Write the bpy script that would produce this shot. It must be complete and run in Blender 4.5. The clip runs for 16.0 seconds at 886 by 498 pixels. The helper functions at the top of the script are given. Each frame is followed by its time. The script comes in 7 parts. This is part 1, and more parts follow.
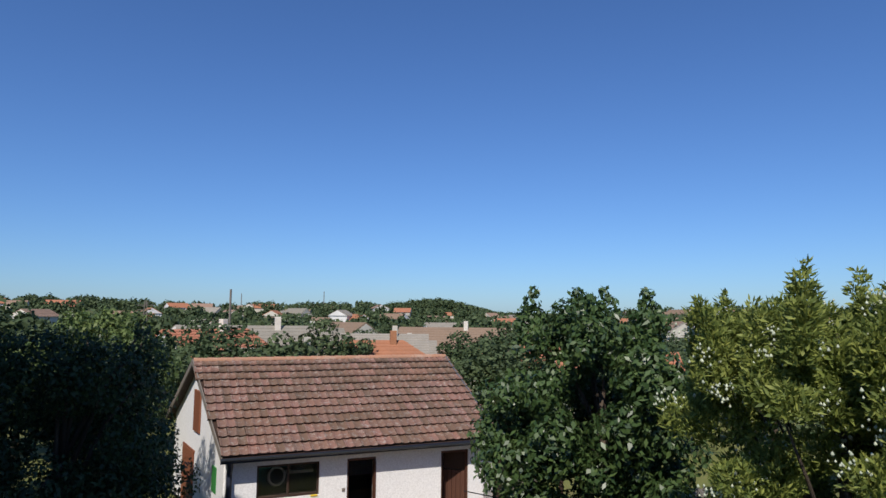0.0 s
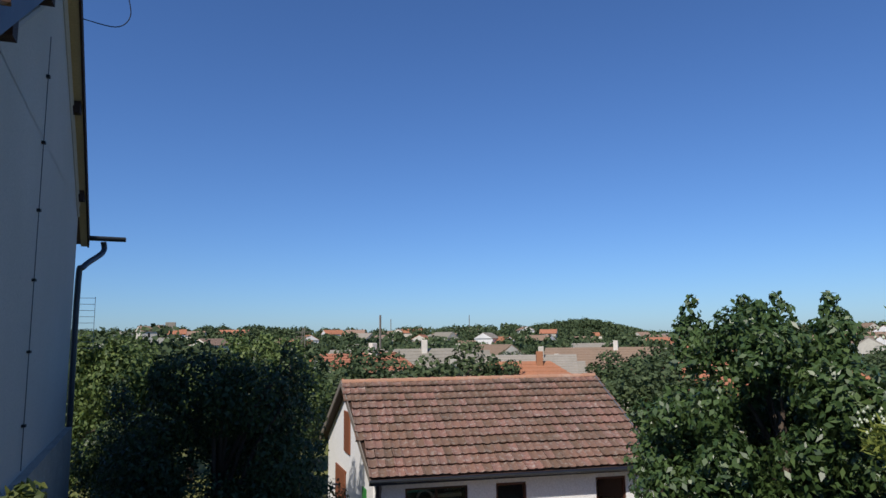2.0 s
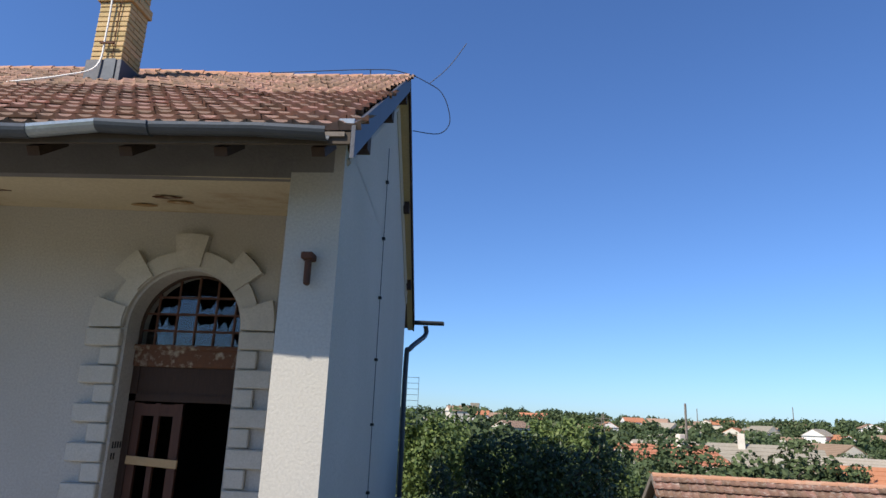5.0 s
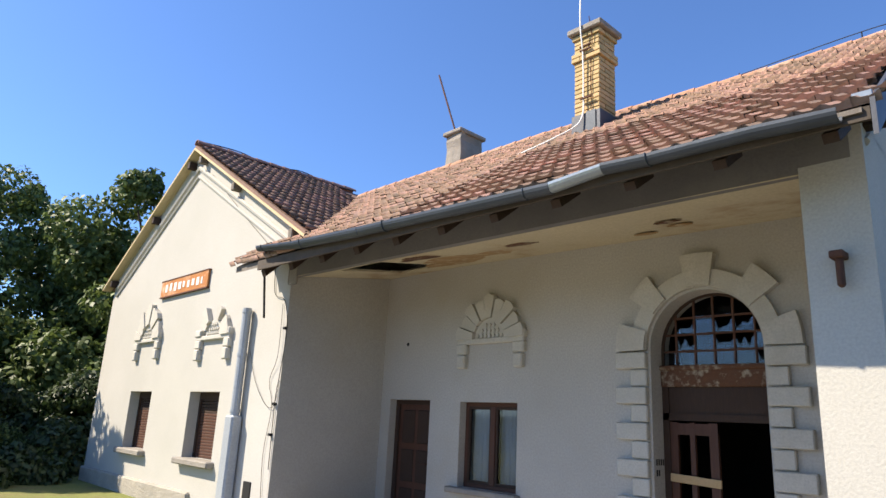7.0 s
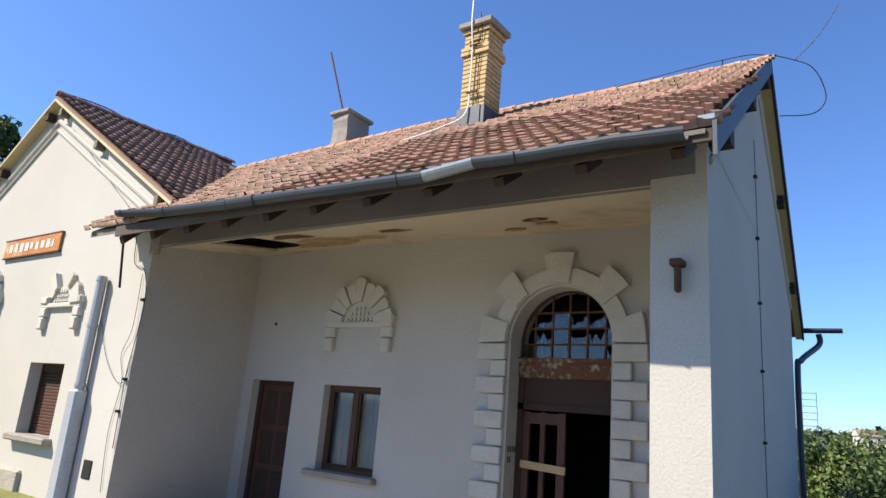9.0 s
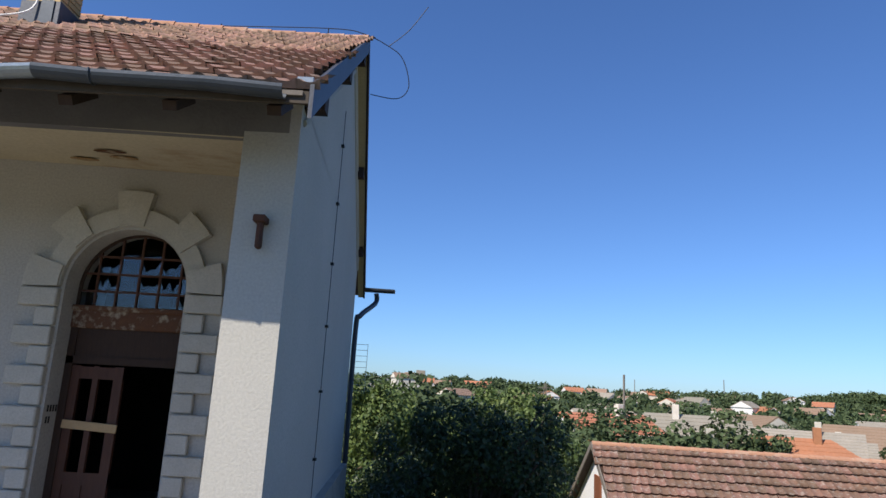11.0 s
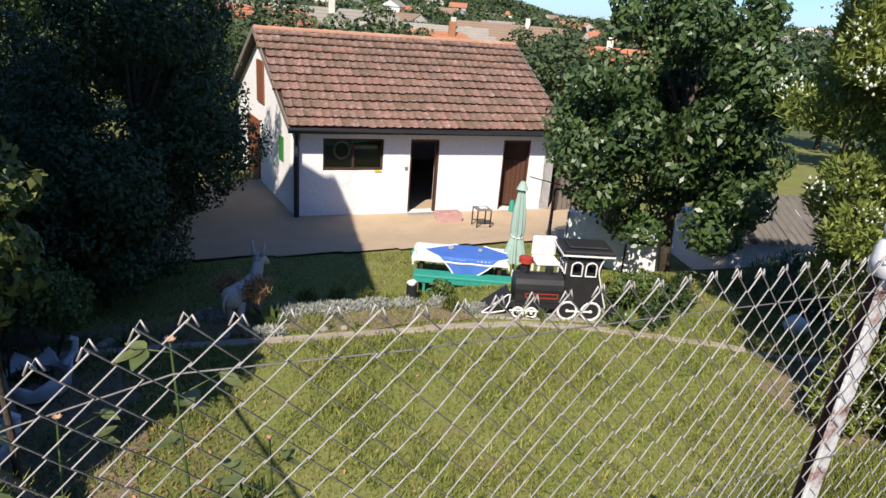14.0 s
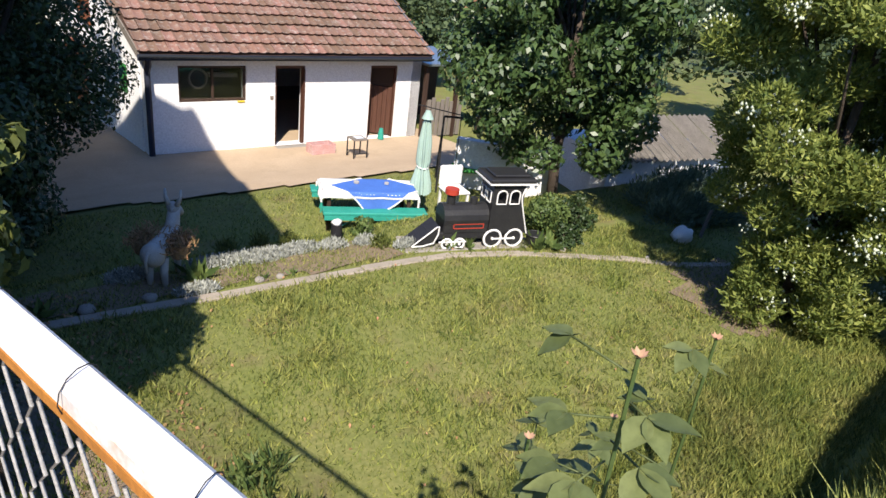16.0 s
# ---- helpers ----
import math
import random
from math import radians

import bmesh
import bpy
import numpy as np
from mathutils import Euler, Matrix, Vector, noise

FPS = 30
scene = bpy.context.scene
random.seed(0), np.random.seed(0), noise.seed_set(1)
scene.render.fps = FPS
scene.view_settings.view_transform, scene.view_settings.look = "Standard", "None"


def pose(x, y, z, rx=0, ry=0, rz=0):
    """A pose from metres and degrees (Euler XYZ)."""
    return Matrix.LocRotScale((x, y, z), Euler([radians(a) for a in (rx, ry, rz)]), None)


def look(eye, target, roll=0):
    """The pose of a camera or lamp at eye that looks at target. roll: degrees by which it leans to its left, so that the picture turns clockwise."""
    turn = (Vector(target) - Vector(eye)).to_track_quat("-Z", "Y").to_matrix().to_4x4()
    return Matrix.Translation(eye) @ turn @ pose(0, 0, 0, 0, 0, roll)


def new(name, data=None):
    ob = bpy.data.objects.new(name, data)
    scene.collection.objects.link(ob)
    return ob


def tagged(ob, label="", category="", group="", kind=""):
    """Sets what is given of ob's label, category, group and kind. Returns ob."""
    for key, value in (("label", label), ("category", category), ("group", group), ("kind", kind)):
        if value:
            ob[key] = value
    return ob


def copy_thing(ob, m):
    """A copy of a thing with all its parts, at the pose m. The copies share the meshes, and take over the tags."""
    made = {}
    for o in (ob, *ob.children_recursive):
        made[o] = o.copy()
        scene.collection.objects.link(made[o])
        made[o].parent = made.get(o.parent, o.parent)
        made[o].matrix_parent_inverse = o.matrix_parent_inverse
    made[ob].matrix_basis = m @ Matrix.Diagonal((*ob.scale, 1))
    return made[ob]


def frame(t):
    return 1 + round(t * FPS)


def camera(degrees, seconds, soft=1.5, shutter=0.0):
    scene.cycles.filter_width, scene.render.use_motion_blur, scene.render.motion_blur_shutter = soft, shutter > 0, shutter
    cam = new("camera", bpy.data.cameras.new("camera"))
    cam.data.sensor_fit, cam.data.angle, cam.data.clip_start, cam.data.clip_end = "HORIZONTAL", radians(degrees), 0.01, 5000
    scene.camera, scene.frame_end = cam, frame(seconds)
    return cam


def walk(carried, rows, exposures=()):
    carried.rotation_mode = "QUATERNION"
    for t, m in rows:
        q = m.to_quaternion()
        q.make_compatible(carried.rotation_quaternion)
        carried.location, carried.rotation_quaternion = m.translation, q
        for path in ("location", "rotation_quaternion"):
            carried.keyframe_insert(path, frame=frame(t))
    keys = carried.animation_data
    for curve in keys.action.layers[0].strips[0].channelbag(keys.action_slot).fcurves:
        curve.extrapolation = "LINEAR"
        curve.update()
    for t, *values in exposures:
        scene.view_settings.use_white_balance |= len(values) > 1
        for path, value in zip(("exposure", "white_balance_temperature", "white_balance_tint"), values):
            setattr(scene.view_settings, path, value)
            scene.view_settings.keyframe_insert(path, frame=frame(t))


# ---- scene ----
cam = camera(67.5, 16.0)
PATH = [
    (0, (0.282, -0.486, 2.179), (1.35, 1.192, 2.384), 0.5),
    (0.5, (0.423, -0.452, 2.17), (1.444, 1.254, 2.39), 1.9),
    (1, (0.543, -0.143, 2.105), (1.591, 1.538, 2.386), -0.7),
    (1.5, (0.517, -0.256, 2.105), (1.528, 1.451, 2.361), -1.6),
    (2, (0.636, 0.041, 2.06), (1.319, 1.9, 2.332), -0.8),
    (2.5, (0.729, 0.201, 2.028), (1.37, 2.076, 2.303), -0.3),
    (2.9, (0.544, 0.395, 2.039), (1.008, 2.318, 2.333), 0.2),
    (3, (0.521, 0.457, 2.038), (0.93, 2.39, 2.345), 1.3),
    (3.1, (0.491, 0.479, 2.037), (0.815, 2.426, 2.36), 0.8),
    (3.2, (0.5, 0.451, 2.037), (0.739, 2.407, 2.376), 0.3),
    (5.3, (0.43, 0.057, 2.059), (0.057, 1.955, 2.568), 3.4),
    (5.5, (0.388, -0.071, 2.103), (-0.199, 1.775, 2.601), 3.3),
    (6, (0.396, -0.031, 1.983), (-0.625, 1.602, 2.523), 3.4),
    (6.5, (0.289, 0.011, 1.984), (-0.982, 1.463, 2.513), 2.3),
    (7, (0.286, 0.037, 1.996), (-1.121, 1.365, 2.503), 2.9),
    (7.5, (0.323, 0.063, 1.984), (-1.164, 1.312, 2.462), 2.8),
    (8, (0.364, 0.048, 1.978), (-1.151, 1.269, 2.439), 2.8),
    (8.5, (0.405, 0.158, 1.98), (-1.039, 1.46, 2.447), 3.6),
    (9, (0.404, 0.139, 2.002), (-0.749, 1.7, 2.489), 4.7),
    (9.5, (0.399, 0.266, 2.03), (-0.404, 2.025, 2.543), 5.4),
    (10, (0.342, 0.302, 2.075), (-0.138, 2.173, 2.595), 5.5),
    (10.2, (0.323, 0.283, 2.077), (-0.045, 2.181, 2.589), 5.0),
    (12.3, (0.55, 0.25, 1.91), (1.11, 2.163, 2.067), 1.8),
    (12.5, (0.55, 0.2, 1.86), (1.238, 2.075, 1.959), 1.65),
    (12.9, (0.596, 0.252, 1.788), (1.447, 2.046, 1.547), 0.6),
    (13, (0.606, 0.275, 1.754), (1.459, 2.047, 1.39), 0.3),
    (13.5, (0.767, 0.418, 1.673), (1.76, 2.024, 1.014), 4.2),
    (14, (0.205, 0.292, 1.66), (1.132, 1.933, 0.99), 4.6),
    (14.5, (-0.146, 0.427, 1.627), (0.727, 2.066, 0.885), 9.1),
    (15, (-0.485, 0.564, 1.674), (0.475, 2.151, 0.925), 3.9),
    (15.5, (-0.765, 1.038, 1.606), (0.445, 2.443, 0.856), 8.7),
    (16, (-1.028, 1.446, 1.571), (0.311, 2.681, 0.746), 7.3),
]
walk(cam, [(t, look(eye, aim, roll)) for t, eye, aim, roll in PATH],
     [(0, 0.12, 6650, 11), (2.5, 0.12, 6650, 11), (3.2, 0.22, 6700, 11), (5.4, 0.85, 7100, 11), (6.5, 1.22, 7500, 11), (8, 1.27, 7500, 11), (9, 1.16, 7200, 11),
      (10, 0.98, 6950, 11), (12.3, 0.2, 6750, 11), (13, 0.42, 7100, 12), (14, 0.78, 7000, 12), (15, 0.95, 6850, 12), (16, 1.0, 6850, 12)])


# ---- world, sun, exposure ----
SUN = Vector((1.0, 1.0, -1.45)).normalized()
world = bpy.data.worlds.new("sky")
scene.world = world
world.use_nodes = True
wn = world.node_tree
sky = wn.nodes.new("ShaderNodeTexSky")
sky.sky_type, sky.sun_disc = "NISHITA", False
sky.sun_elevation, sky.sun_rotation = math.asin(-SUN.z), math.atan2(-SUN.x, -SUN.y)
sky.altitude, sky.air_density, sky.dust_density, sky.ozone_density = 0, 1.0, 0.4, 7.0
tint = wn.nodes.new("ShaderNodeMix")
tint.data_type, tint.blend_type = "RGBA", "MULTIPLY"
tint.inputs[0].default_value, tint.inputs[7].default_value = 1.0, (0.74, 0.97, 1.28, 1)
wn.links.new(sky.outputs[0], tint.inputs[6])
wn.links.new(tint.outputs[2], wn.nodes["Background"].inputs[0])
wn.nodes["Background"].inputs[1].default_value = 0.085
sun_data = bpy.data.lights.new("sun", "SUN")
sun_data.energy, sun_data.angle, sun_data.color = 4.4, radians(0.53), (1.0, 0.95, 0.87)
sun = new("sun", sun_data)
sun.matrix_world = look((0, 0, 40), Vector((0, 0, 40)) + SUN)


# ---- materials ----
def mat(name, c1, c2=None, rough=0.85, scale=3.0, fine=60.0, bump=0.15, metal=0.0, stain=None, stain_scale=0.6,
        stain_amount=0.5, island=0.0, obj=0.0, spec=0.3, bump_dist=0.01, trans=0.0, stretch=(1, 1, 1)):
    """Two scales of noise between c1 and c2, optional stains, random tint per piece, fine bump."""
    m = bpy.data.materials.new(name)
    m.use_nodes = True
    nt = m.node_tree
    b = nt.nodes["Principled BSDF"]
    b.inputs["Roughness"].default_value = rough
    b.inputs["Metallic"].default_value = metal
    b.inputs["Specular IOR Level"].default_value = spec
    c2 = c2 or tuple(0.8 * v for v in c1)
    co = nt.nodes.new("ShaderNodeNewGeometry").outputs["Position"]
    if stretch != (1, 1, 1):
        mp = nt.nodes.new("ShaderNodeMapping")
        mp.inputs["Scale"].default_value = stretch
        nt.links.new(co, mp.inputs["Vector"])
        co = mp.outputs[0]

    def nz(s, detail=4.0, ro=0.6):
        n = nt.nodes.new("ShaderNodeTexNoise")
        n.inputs["Scale"].default_value, n.inputs["Detail"].default_value, n.inputs["Roughness"].default_value = s, detail, ro
        nt.links.new(co, n.inputs["Vector"])
        return n.outputs[0]

    def ramp(v, lo, hi):
        r = nt.nodes.new("ShaderNodeMapRange")
        r.inputs[1].default_value, r.inputs[2].default_value = lo, hi
        nt.links.new(v, r.inputs[0])
        return r.outputs[0]

    def mix(f, a, c):
        x = nt.nodes.new("ShaderNodeMix")
        x.data_type = "RGBA"
        if hasattr(f, "links"):
            nt.links.new(f, x.inputs[0])
        else:
            x.inputs[0].default_value = f
        for s, v in ((x.inputs[6], a), (x.inputs[7], c)):
            if hasattr(v, "links"):
                nt.links.new(v, s)
            else:
                s.default_value = (*v, 1)
        return x.outputs[2]

    big, small = nz(scale), nz(fine, 3)
    col = mix(ramp(big, 0.3, 0.7), c1, c2)
    col = mix(ramp(small, 0.35, 0.8), col, tuple(0.72 * v for v in c1))
    if stain:
        f = nt.nodes.new("ShaderNodeMath")
        f.operation = "MULTIPLY"
        nt.links.new(ramp(nz(stain_scale, 6, 0.65), 0.52, 0.68), f.inputs[0])
        f.inputs[1].default_value = stain_amount
        col = mix(f.outputs[0], col, stain)
    if island or obj:
        if island:
            rnd = nt.nodes.new("ShaderNodeNewGeometry").outputs["Random Per Island"]
            amt = island
        else:
            rnd = nt.nodes.new("ShaderNodeObjectInfo").outputs["Random"]
            amt = obj
        h = nt.nodes.new("ShaderNodeHueSaturation")
        r = nt.nodes.new("ShaderNodeMapRange")
        r.inputs[3].default_value, r.inputs[4].default_value = 1 - amt, 1 + amt
        nt.links.new(rnd, r.inputs[0])
        nt.links.new(r.outputs[0], h.inputs["Value"])
        r2 = nt.nodes.new("ShaderNodeMapRange")
        r2.inputs[3].default_value, r2.inputs[4].default_value = 0.5 + amt * 0.05, 0.5 - amt * 0.05
        nt.links.new(rnd, r2.inputs[0])
        nt.links.new(r2.outputs[0], h.inputs["Hue"])
        nt.links.new(col, h.inputs["Color"])
        col = h.outputs[0]
    nt.links.new(col, b.inputs["Base Color"])
    if bump:
        bp = nt.nodes.new("ShaderNodeBump")
        bp.inputs["Strength"].default_value, bp.inputs["Distance"].default_value = bump, bump_dist
        ad = nt.nodes.new("ShaderNodeMath")
        nt.links.new(big, ad.inputs[0])
        nt.links.new(small, ad.inputs[1])
        nt.links.new(ad.outputs[0], bp.inputs["Height"])
        nt.links.new(bp.outputs[0], b.inputs["Normal"])
    if trans:
        t = nt.nodes.new("ShaderNodeBsdfTranslucent")
        nt.links.new(col, t.inputs[0])
        ms = nt.nodes.new("ShaderNodeMixShader")
        ms.inputs[0].default_value = trans
        nt.links.new(b.outputs[0], ms.inputs[1])
        nt.links.new(t.outputs[0], ms.inputs[2])
        nt.links.new(ms.outputs[0], nt.nodes["Material Output"].inputs[0])
    return m


PLASTER = mat("plaster", (0.50, 0.48, 0.44), (0.43, 0.415, 0.37), 0.92, 0.5, 45, 0.35, stain=(0.5, 0.48, 0.42), stain_amount=0.25, stain_scale=0.35)
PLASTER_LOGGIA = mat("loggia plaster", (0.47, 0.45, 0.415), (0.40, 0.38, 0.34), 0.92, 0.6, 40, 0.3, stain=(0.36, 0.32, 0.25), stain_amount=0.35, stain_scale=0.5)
CEIL = mat("loggia ceiling", (0.60, 0.52, 0.36), (0.50, 0.42, 0.29), 0.92, 0.8, 30, 0.3, stain=(0.34, 0.21, 0.11), stain_amount=0.85, stain_scale=0.8)
# one dark colour for the dirt and the eave's shade together
BEAM = mat("dirty shaded beam", (0.19, 0.18, 0.18), (0.13, 0.125, 0.125), 0.9, 1.2, 40, 0.3, stain=(0.36, 0.34, 0.3), stain_amount=0.3)
STONE = mat("plinth stone", (0.42, 0.38, 0.32), (0.3, 0.28, 0.24), 0.95, 2.5, 25, 0.8, bump_dist=0.03)
ORN = mat("stucco ornament", (0.54, 0.515, 0.46), (0.45, 0.43, 0.38), 0.9, 3, 50, 0.3, stain=(0.4, 0.37, 0.31), stain_amount=0.4, stain_scale=2)
TILE = mat("clay roof tile", (0.37, 0.225, 0.165), (0.27, 0.18, 0.14), 0.85, 1.2, 40, 0.5, stain=(0.16, 0.13, 0.11), stain_amount=0.6, stain_scale=1.1, island=0.28)
TILE_P = mat("clay roof tile piece", (0.37, 0.225, 0.165), (0.27, 0.18, 0.14), 0.85, 1.2, 40, 0.5, stain=(0.16, 0.13, 0.11), stain_amount=0.6, stain_scale=1.1, obj=0.28)
TILE_D = mat("dark roof tile", (0.25, 0.155, 0.12), (0.17, 0.11, 0.09), 0.85, 1.2, 40, 0.5, island=0.3)
TILE_S = mat("weathered shed tile", (0.23, 0.125, 0.088), (0.15, 0.10, 0.078), 0.9, 0.9, 30, 0.9, stain=(0.36, 0.34, 0.30), stain_amount=0.5, stain_scale=9, island=0.24)
TILE_SP = mat("weathered shed tile piece", (0.23, 0.125, 0.088), (0.15, 0.10, 0.078), 0.9, 0.9, 30, 0.9, stain=(0.36, 0.34, 0.30), stain_amount=0.5, stain_scale=9, obj=0.24)
RIDGE = mat("ridge tile", (0.46, 0.24, 0.15), (0.36, 0.2, 0.13), 0.85, 2, 40, 0.4, stain=(0.5, 0.45, 0.38), stain_amount=0.5, stain_scale=1.5)
BRICK = mat("yellow brick", (0.55, 0.40, 0.20), (0.47, 0.33, 0.16), 0.85, 6, 80, 0.4, island=0.15)
MORTAR = mat("dark mortar", (0.14, 0.10, 0.07), (0.10, 0.07, 0.05), 0.95, 6, 80, 0.4)
CONC = mat("old concrete", (0.33, 0.30, 0.26), (0.22, 0.20, 0.18), 0.95, 5, 50, 0.7, bump_dist=0.02)
SHEET = mat("dark sheet metal", (0.09, 0.095, 0.11), (0.06, 0.065, 0.075), 0.5, 3, 30, 0.15, metal=0.4)
ZINC = mat("weathered zinc gutter", (0.075, 0.085, 0.10), (0.05, 0.06, 0.07), 0.45, 2, 30, 0.12, metal=0.5)
ZINC_L = mat("bright zinc gutter", (0.30, 0.34, 0.36), (0.24, 0.27, 0.29), 0.35, 2, 30, 0.1, metal=0.7)
PIPE = mat("grey downpipe", (0.40, 0.43, 0.46), (0.33, 0.36, 0.39), 0.5, 2, 30, 0.1, metal=0.2)
NAVY = mat("dark blue paint", (0.025, 0.03, 0.05), (0.02, 0.022, 0.035), 0.5, 2, 30, 0.1)
WOOD = mat("dark old wood", (0.055, 0.03, 0.02), (0.035, 0.02, 0.014), 0.7, 6, 60, 0.3, stretch=(8, 8, 1))
WOOD_B = mat("brown painted wood", (0.10, 0.042, 0.026), (0.065, 0.028, 0.018), 0.6, 4, 50, 0.25, stretch=(8, 8, 1))
WOOD_G = mat("reddish brown boards", (0.24, 0.085, 0.042), (0.17, 0.06, 0.032), 0.65, 4, 50, 0.25, stretch=(8, 8, 1))
WOOD_P = mat("peeling wood", (0.14, 0.06, 0.03), (0.08, 0.04, 0.025), 0.8, 9, 70, 0.5, stain=(0.45, 0.38, 0.28), stain_amount=0.7, stain_scale=9)
PALE = mat("pale plank", (0.5, 0.34, 0.18), (0.42, 0.28, 0.14), 0.7, 8, 60, 0.3)
GREYW = mat("grey weathered timber", (0.22, 0.19, 0.16), (0.15, 0.13, 0.11), 0.9, 4, 40, 0.4, stretch=(6, 6, 1))
CREAM = mat("cream soffit board", (0.62, 0.50, 0.30), (0.52, 0.42, 0.26), 0.8, 2, 40, 0.2)
FLAKE = mat("flaking ochre render", (0.42, 0.27, 0.13), (0.30, 0.18, 0.09), 0.9, 7, 50, 0.6, stain=(0.55, 0.47, 0.34), stain_amount=0.8, stain_scale=6)
# near-black colour stands in for the shade inside rooms and holes
DARK = mat("painted interior shade", (0.02, 0.02, 0.02), (0.012, 0.012, 0.012), 0.9, 2, 30, 0.1)
CURTAIN = mat("pale blue curtain", (0.34, 0.40, 0.50), (0.26, 0.32, 0.42), 0.9, 3, 30, 0.1)
RUST = mat("rusty iron", (0.12, 0.05, 0.03), (0.07, 0.035, 0.025), 0.8, 12, 80, 0.4)
SIGN = mat("rusted sign board", (0.50, 0.20, 0.06), (0.40, 0.15, 0.05), 0.7, 4, 40, 0.3, stain=(0.7, 0.6, 0.48), stain_amount=0.5, stain_scale=5)
WHITE = mat("white paint", (0.78, 0.77, 0.74), (0.70, 0.69, 0.66), 0.6, 4, 50, 0.15)
LIME = mat("limewash", (0.82, 0.81, 0.80), (0.77, 0.77, 0.77), 0.92, 0.7, 25, 0.3, stain=(0.6, 0.58, 0.54), stain_amount=0.2, stain_scale=0.8)
WIRE = mat("galvanised wire", (0.55, 0.52, 0.48), (0.34, 0.32, 0.29), 0.55, 20, 120, 0.2, metal=0.15)
# dull line wire; also the painted shade on the mesh's far segments
WIRE_D = mat("dull and shaded wire", (0.20, 0.185, 0.17), (0.11, 0.10, 0.09), 0.6, 25, 120, 0.2, metal=0.3)
BLACKW = mat("cable and opening black", (0.015, 0.015, 0.016), None, 0.6, 10, 50, 0)
SAND = mat("sandy yard", (0.46, 0.35, 0.24), (0.40, 0.30, 0.20), 0.95, 1.2, 35, 0.4, stain=(0.3, 0.23, 0.15), stain_amount=0.35, stain_scale=1.5)
GRASS_G = mat("lawn soil", (0.14, 0.165, 0.04), (0.21, 0.20, 0.07), 0.95, 1.5, 25, 0.6, stain=(0.15, 0.11, 0.06), stain_amount=0.6, stain_scale=1.6)
GRASS = mat("grass blades", (0.15, 0.20, 0.04), (0.29, 0.28, 0.085), 0.7, 1.6, 8, 0, island=0.55, trans=0.25)
FIELD = mat("far ground", (0.07, 0.10, 0.035), (0.12, 0.12, 0.05), 0.95, 0.02, 0.3, 0)
# leaf colour lowered to deepen the shade beside the house
LEAF_D = mat("dark and shaded leaves", (0.035, 0.062, 0.02), (0.05, 0.085, 0.026), 0.5, 1.2, 20, 0, island=0.4, trans=0.2, spec=0.4)
LEAF_R = mat("glossy leaves", (0.05, 0.092, 0.028), (0.08, 0.13, 0.04), 0.4, 1.5, 20, 0, island=0.35, trans=0.2, spec=0.45)
LEAF_M = mat("mid leaves", (0.095, 0.145, 0.04), (0.13, 0.18, 0.055), 0.55, 1.0, 15, 0, island=0.4, trans=0.25)
LEAF_C = mat("conifer sprays", (0.17, 0.22, 0.05), (0.28, 0.32, 0.08), 0.6, 1.4, 12, 0, island=0.4, trans=0.38)
LEAF_F = mat("far leaves", (0.055, 0.088, 0.036), (0.09, 0.12, 0.05), 0.7, 0.08, 2, 0, island=0.35, trans=0.15)
LEAF_Y = mat("yellow-green leaves", (0.10, 0.13, 0.032), (0.15, 0.165, 0.045), 0.5, 3, 15, 0, island=0.4, trans=0.25)
CONE = mat("pale seed cones", (0.48, 0.52, 0.40), (0.40, 0.45, 0.33), 0.7, 6, 30, 0, island=0.2)
SILVER = mat("silver foliage", (0.36, 0.37, 0.33), (0.26, 0.28, 0.24), 0.8, 4, 30, 0, island=0.3)
BARK = mat("bark", (0.10, 0.075, 0.055), (0.06, 0.045, 0.035), 0.95, 5, 40, 0.8, bump_dist=0.02, stretch=(3, 3, 0.6))
GLASS = bpy.data.materials.new("window glass")
GLASS.use_nodes = True
gb = GLASS.node_tree.nodes["Principled BSDF"]
gb.inputs["Base Color"].default_value = (0.75, 0.82, 0.85, 1)
gb.inputs["Roughness"].default_value = 0.03
gb.inputs["Transmission Weight"].default_value = 1.0
gb.inputs["IOR"].default_value = 1.45


# ---- mesh helpers ----
def link_mesh(name, bm, material, smooth=False):
    me = bpy.data.meshes.new(name)
    bmesh.ops.recalc_face_normals(bm, faces=bm.faces[:])
    bm.to_mesh(me)
    bm.free()
    me.materials.append(material)
    if smooth:
        me.polygons.foreach_set("use_smooth", [True] * len(me.polygons))
    return me


def part(name, bm, material, parent=None, label="", smooth=False, kind=""):
    ob = new(name, link_mesh(name, bm, material, smooth))
    ob.parent = parent
    if label or kind:
        tagged(ob, label, kind=kind)
    return ob


def arrays(name, verts, faces, material, parent=None, smooth=False):
    me = bpy.data.meshes.new(name)
    verts, faces = np.asarray(verts, np.float32), np.asarray(faces, np.int32)
    n = faces.shape[1]
    me.vertices.add(len(verts))
    me.vertices.foreach_set("co", verts.ravel())
    me.loops.add(faces.size)
    me.loops.foreach_set("vertex_index", faces.ravel())
    me.polygons.add(len(faces))
    me.polygons.foreach_set("loop_start", np.arange(0, faces.size, n, dtype=np.int32))
    me.update(calc_edges=True)
    me.materials.append(material)
    if smooth:
        me.polygons.foreach_set("use_smooth", [True] * len(me.polygons))
    ob = new(name, me)
    ob.parent = parent
    return ob


def thing(name, label, category, m=None, group="", kind=""):
    ob = new(name)
    ob.empty_display_size = 0.1
    if m is not None:
        ob.matrix_basis = m
    return tagged(ob, label, category, group, kind)


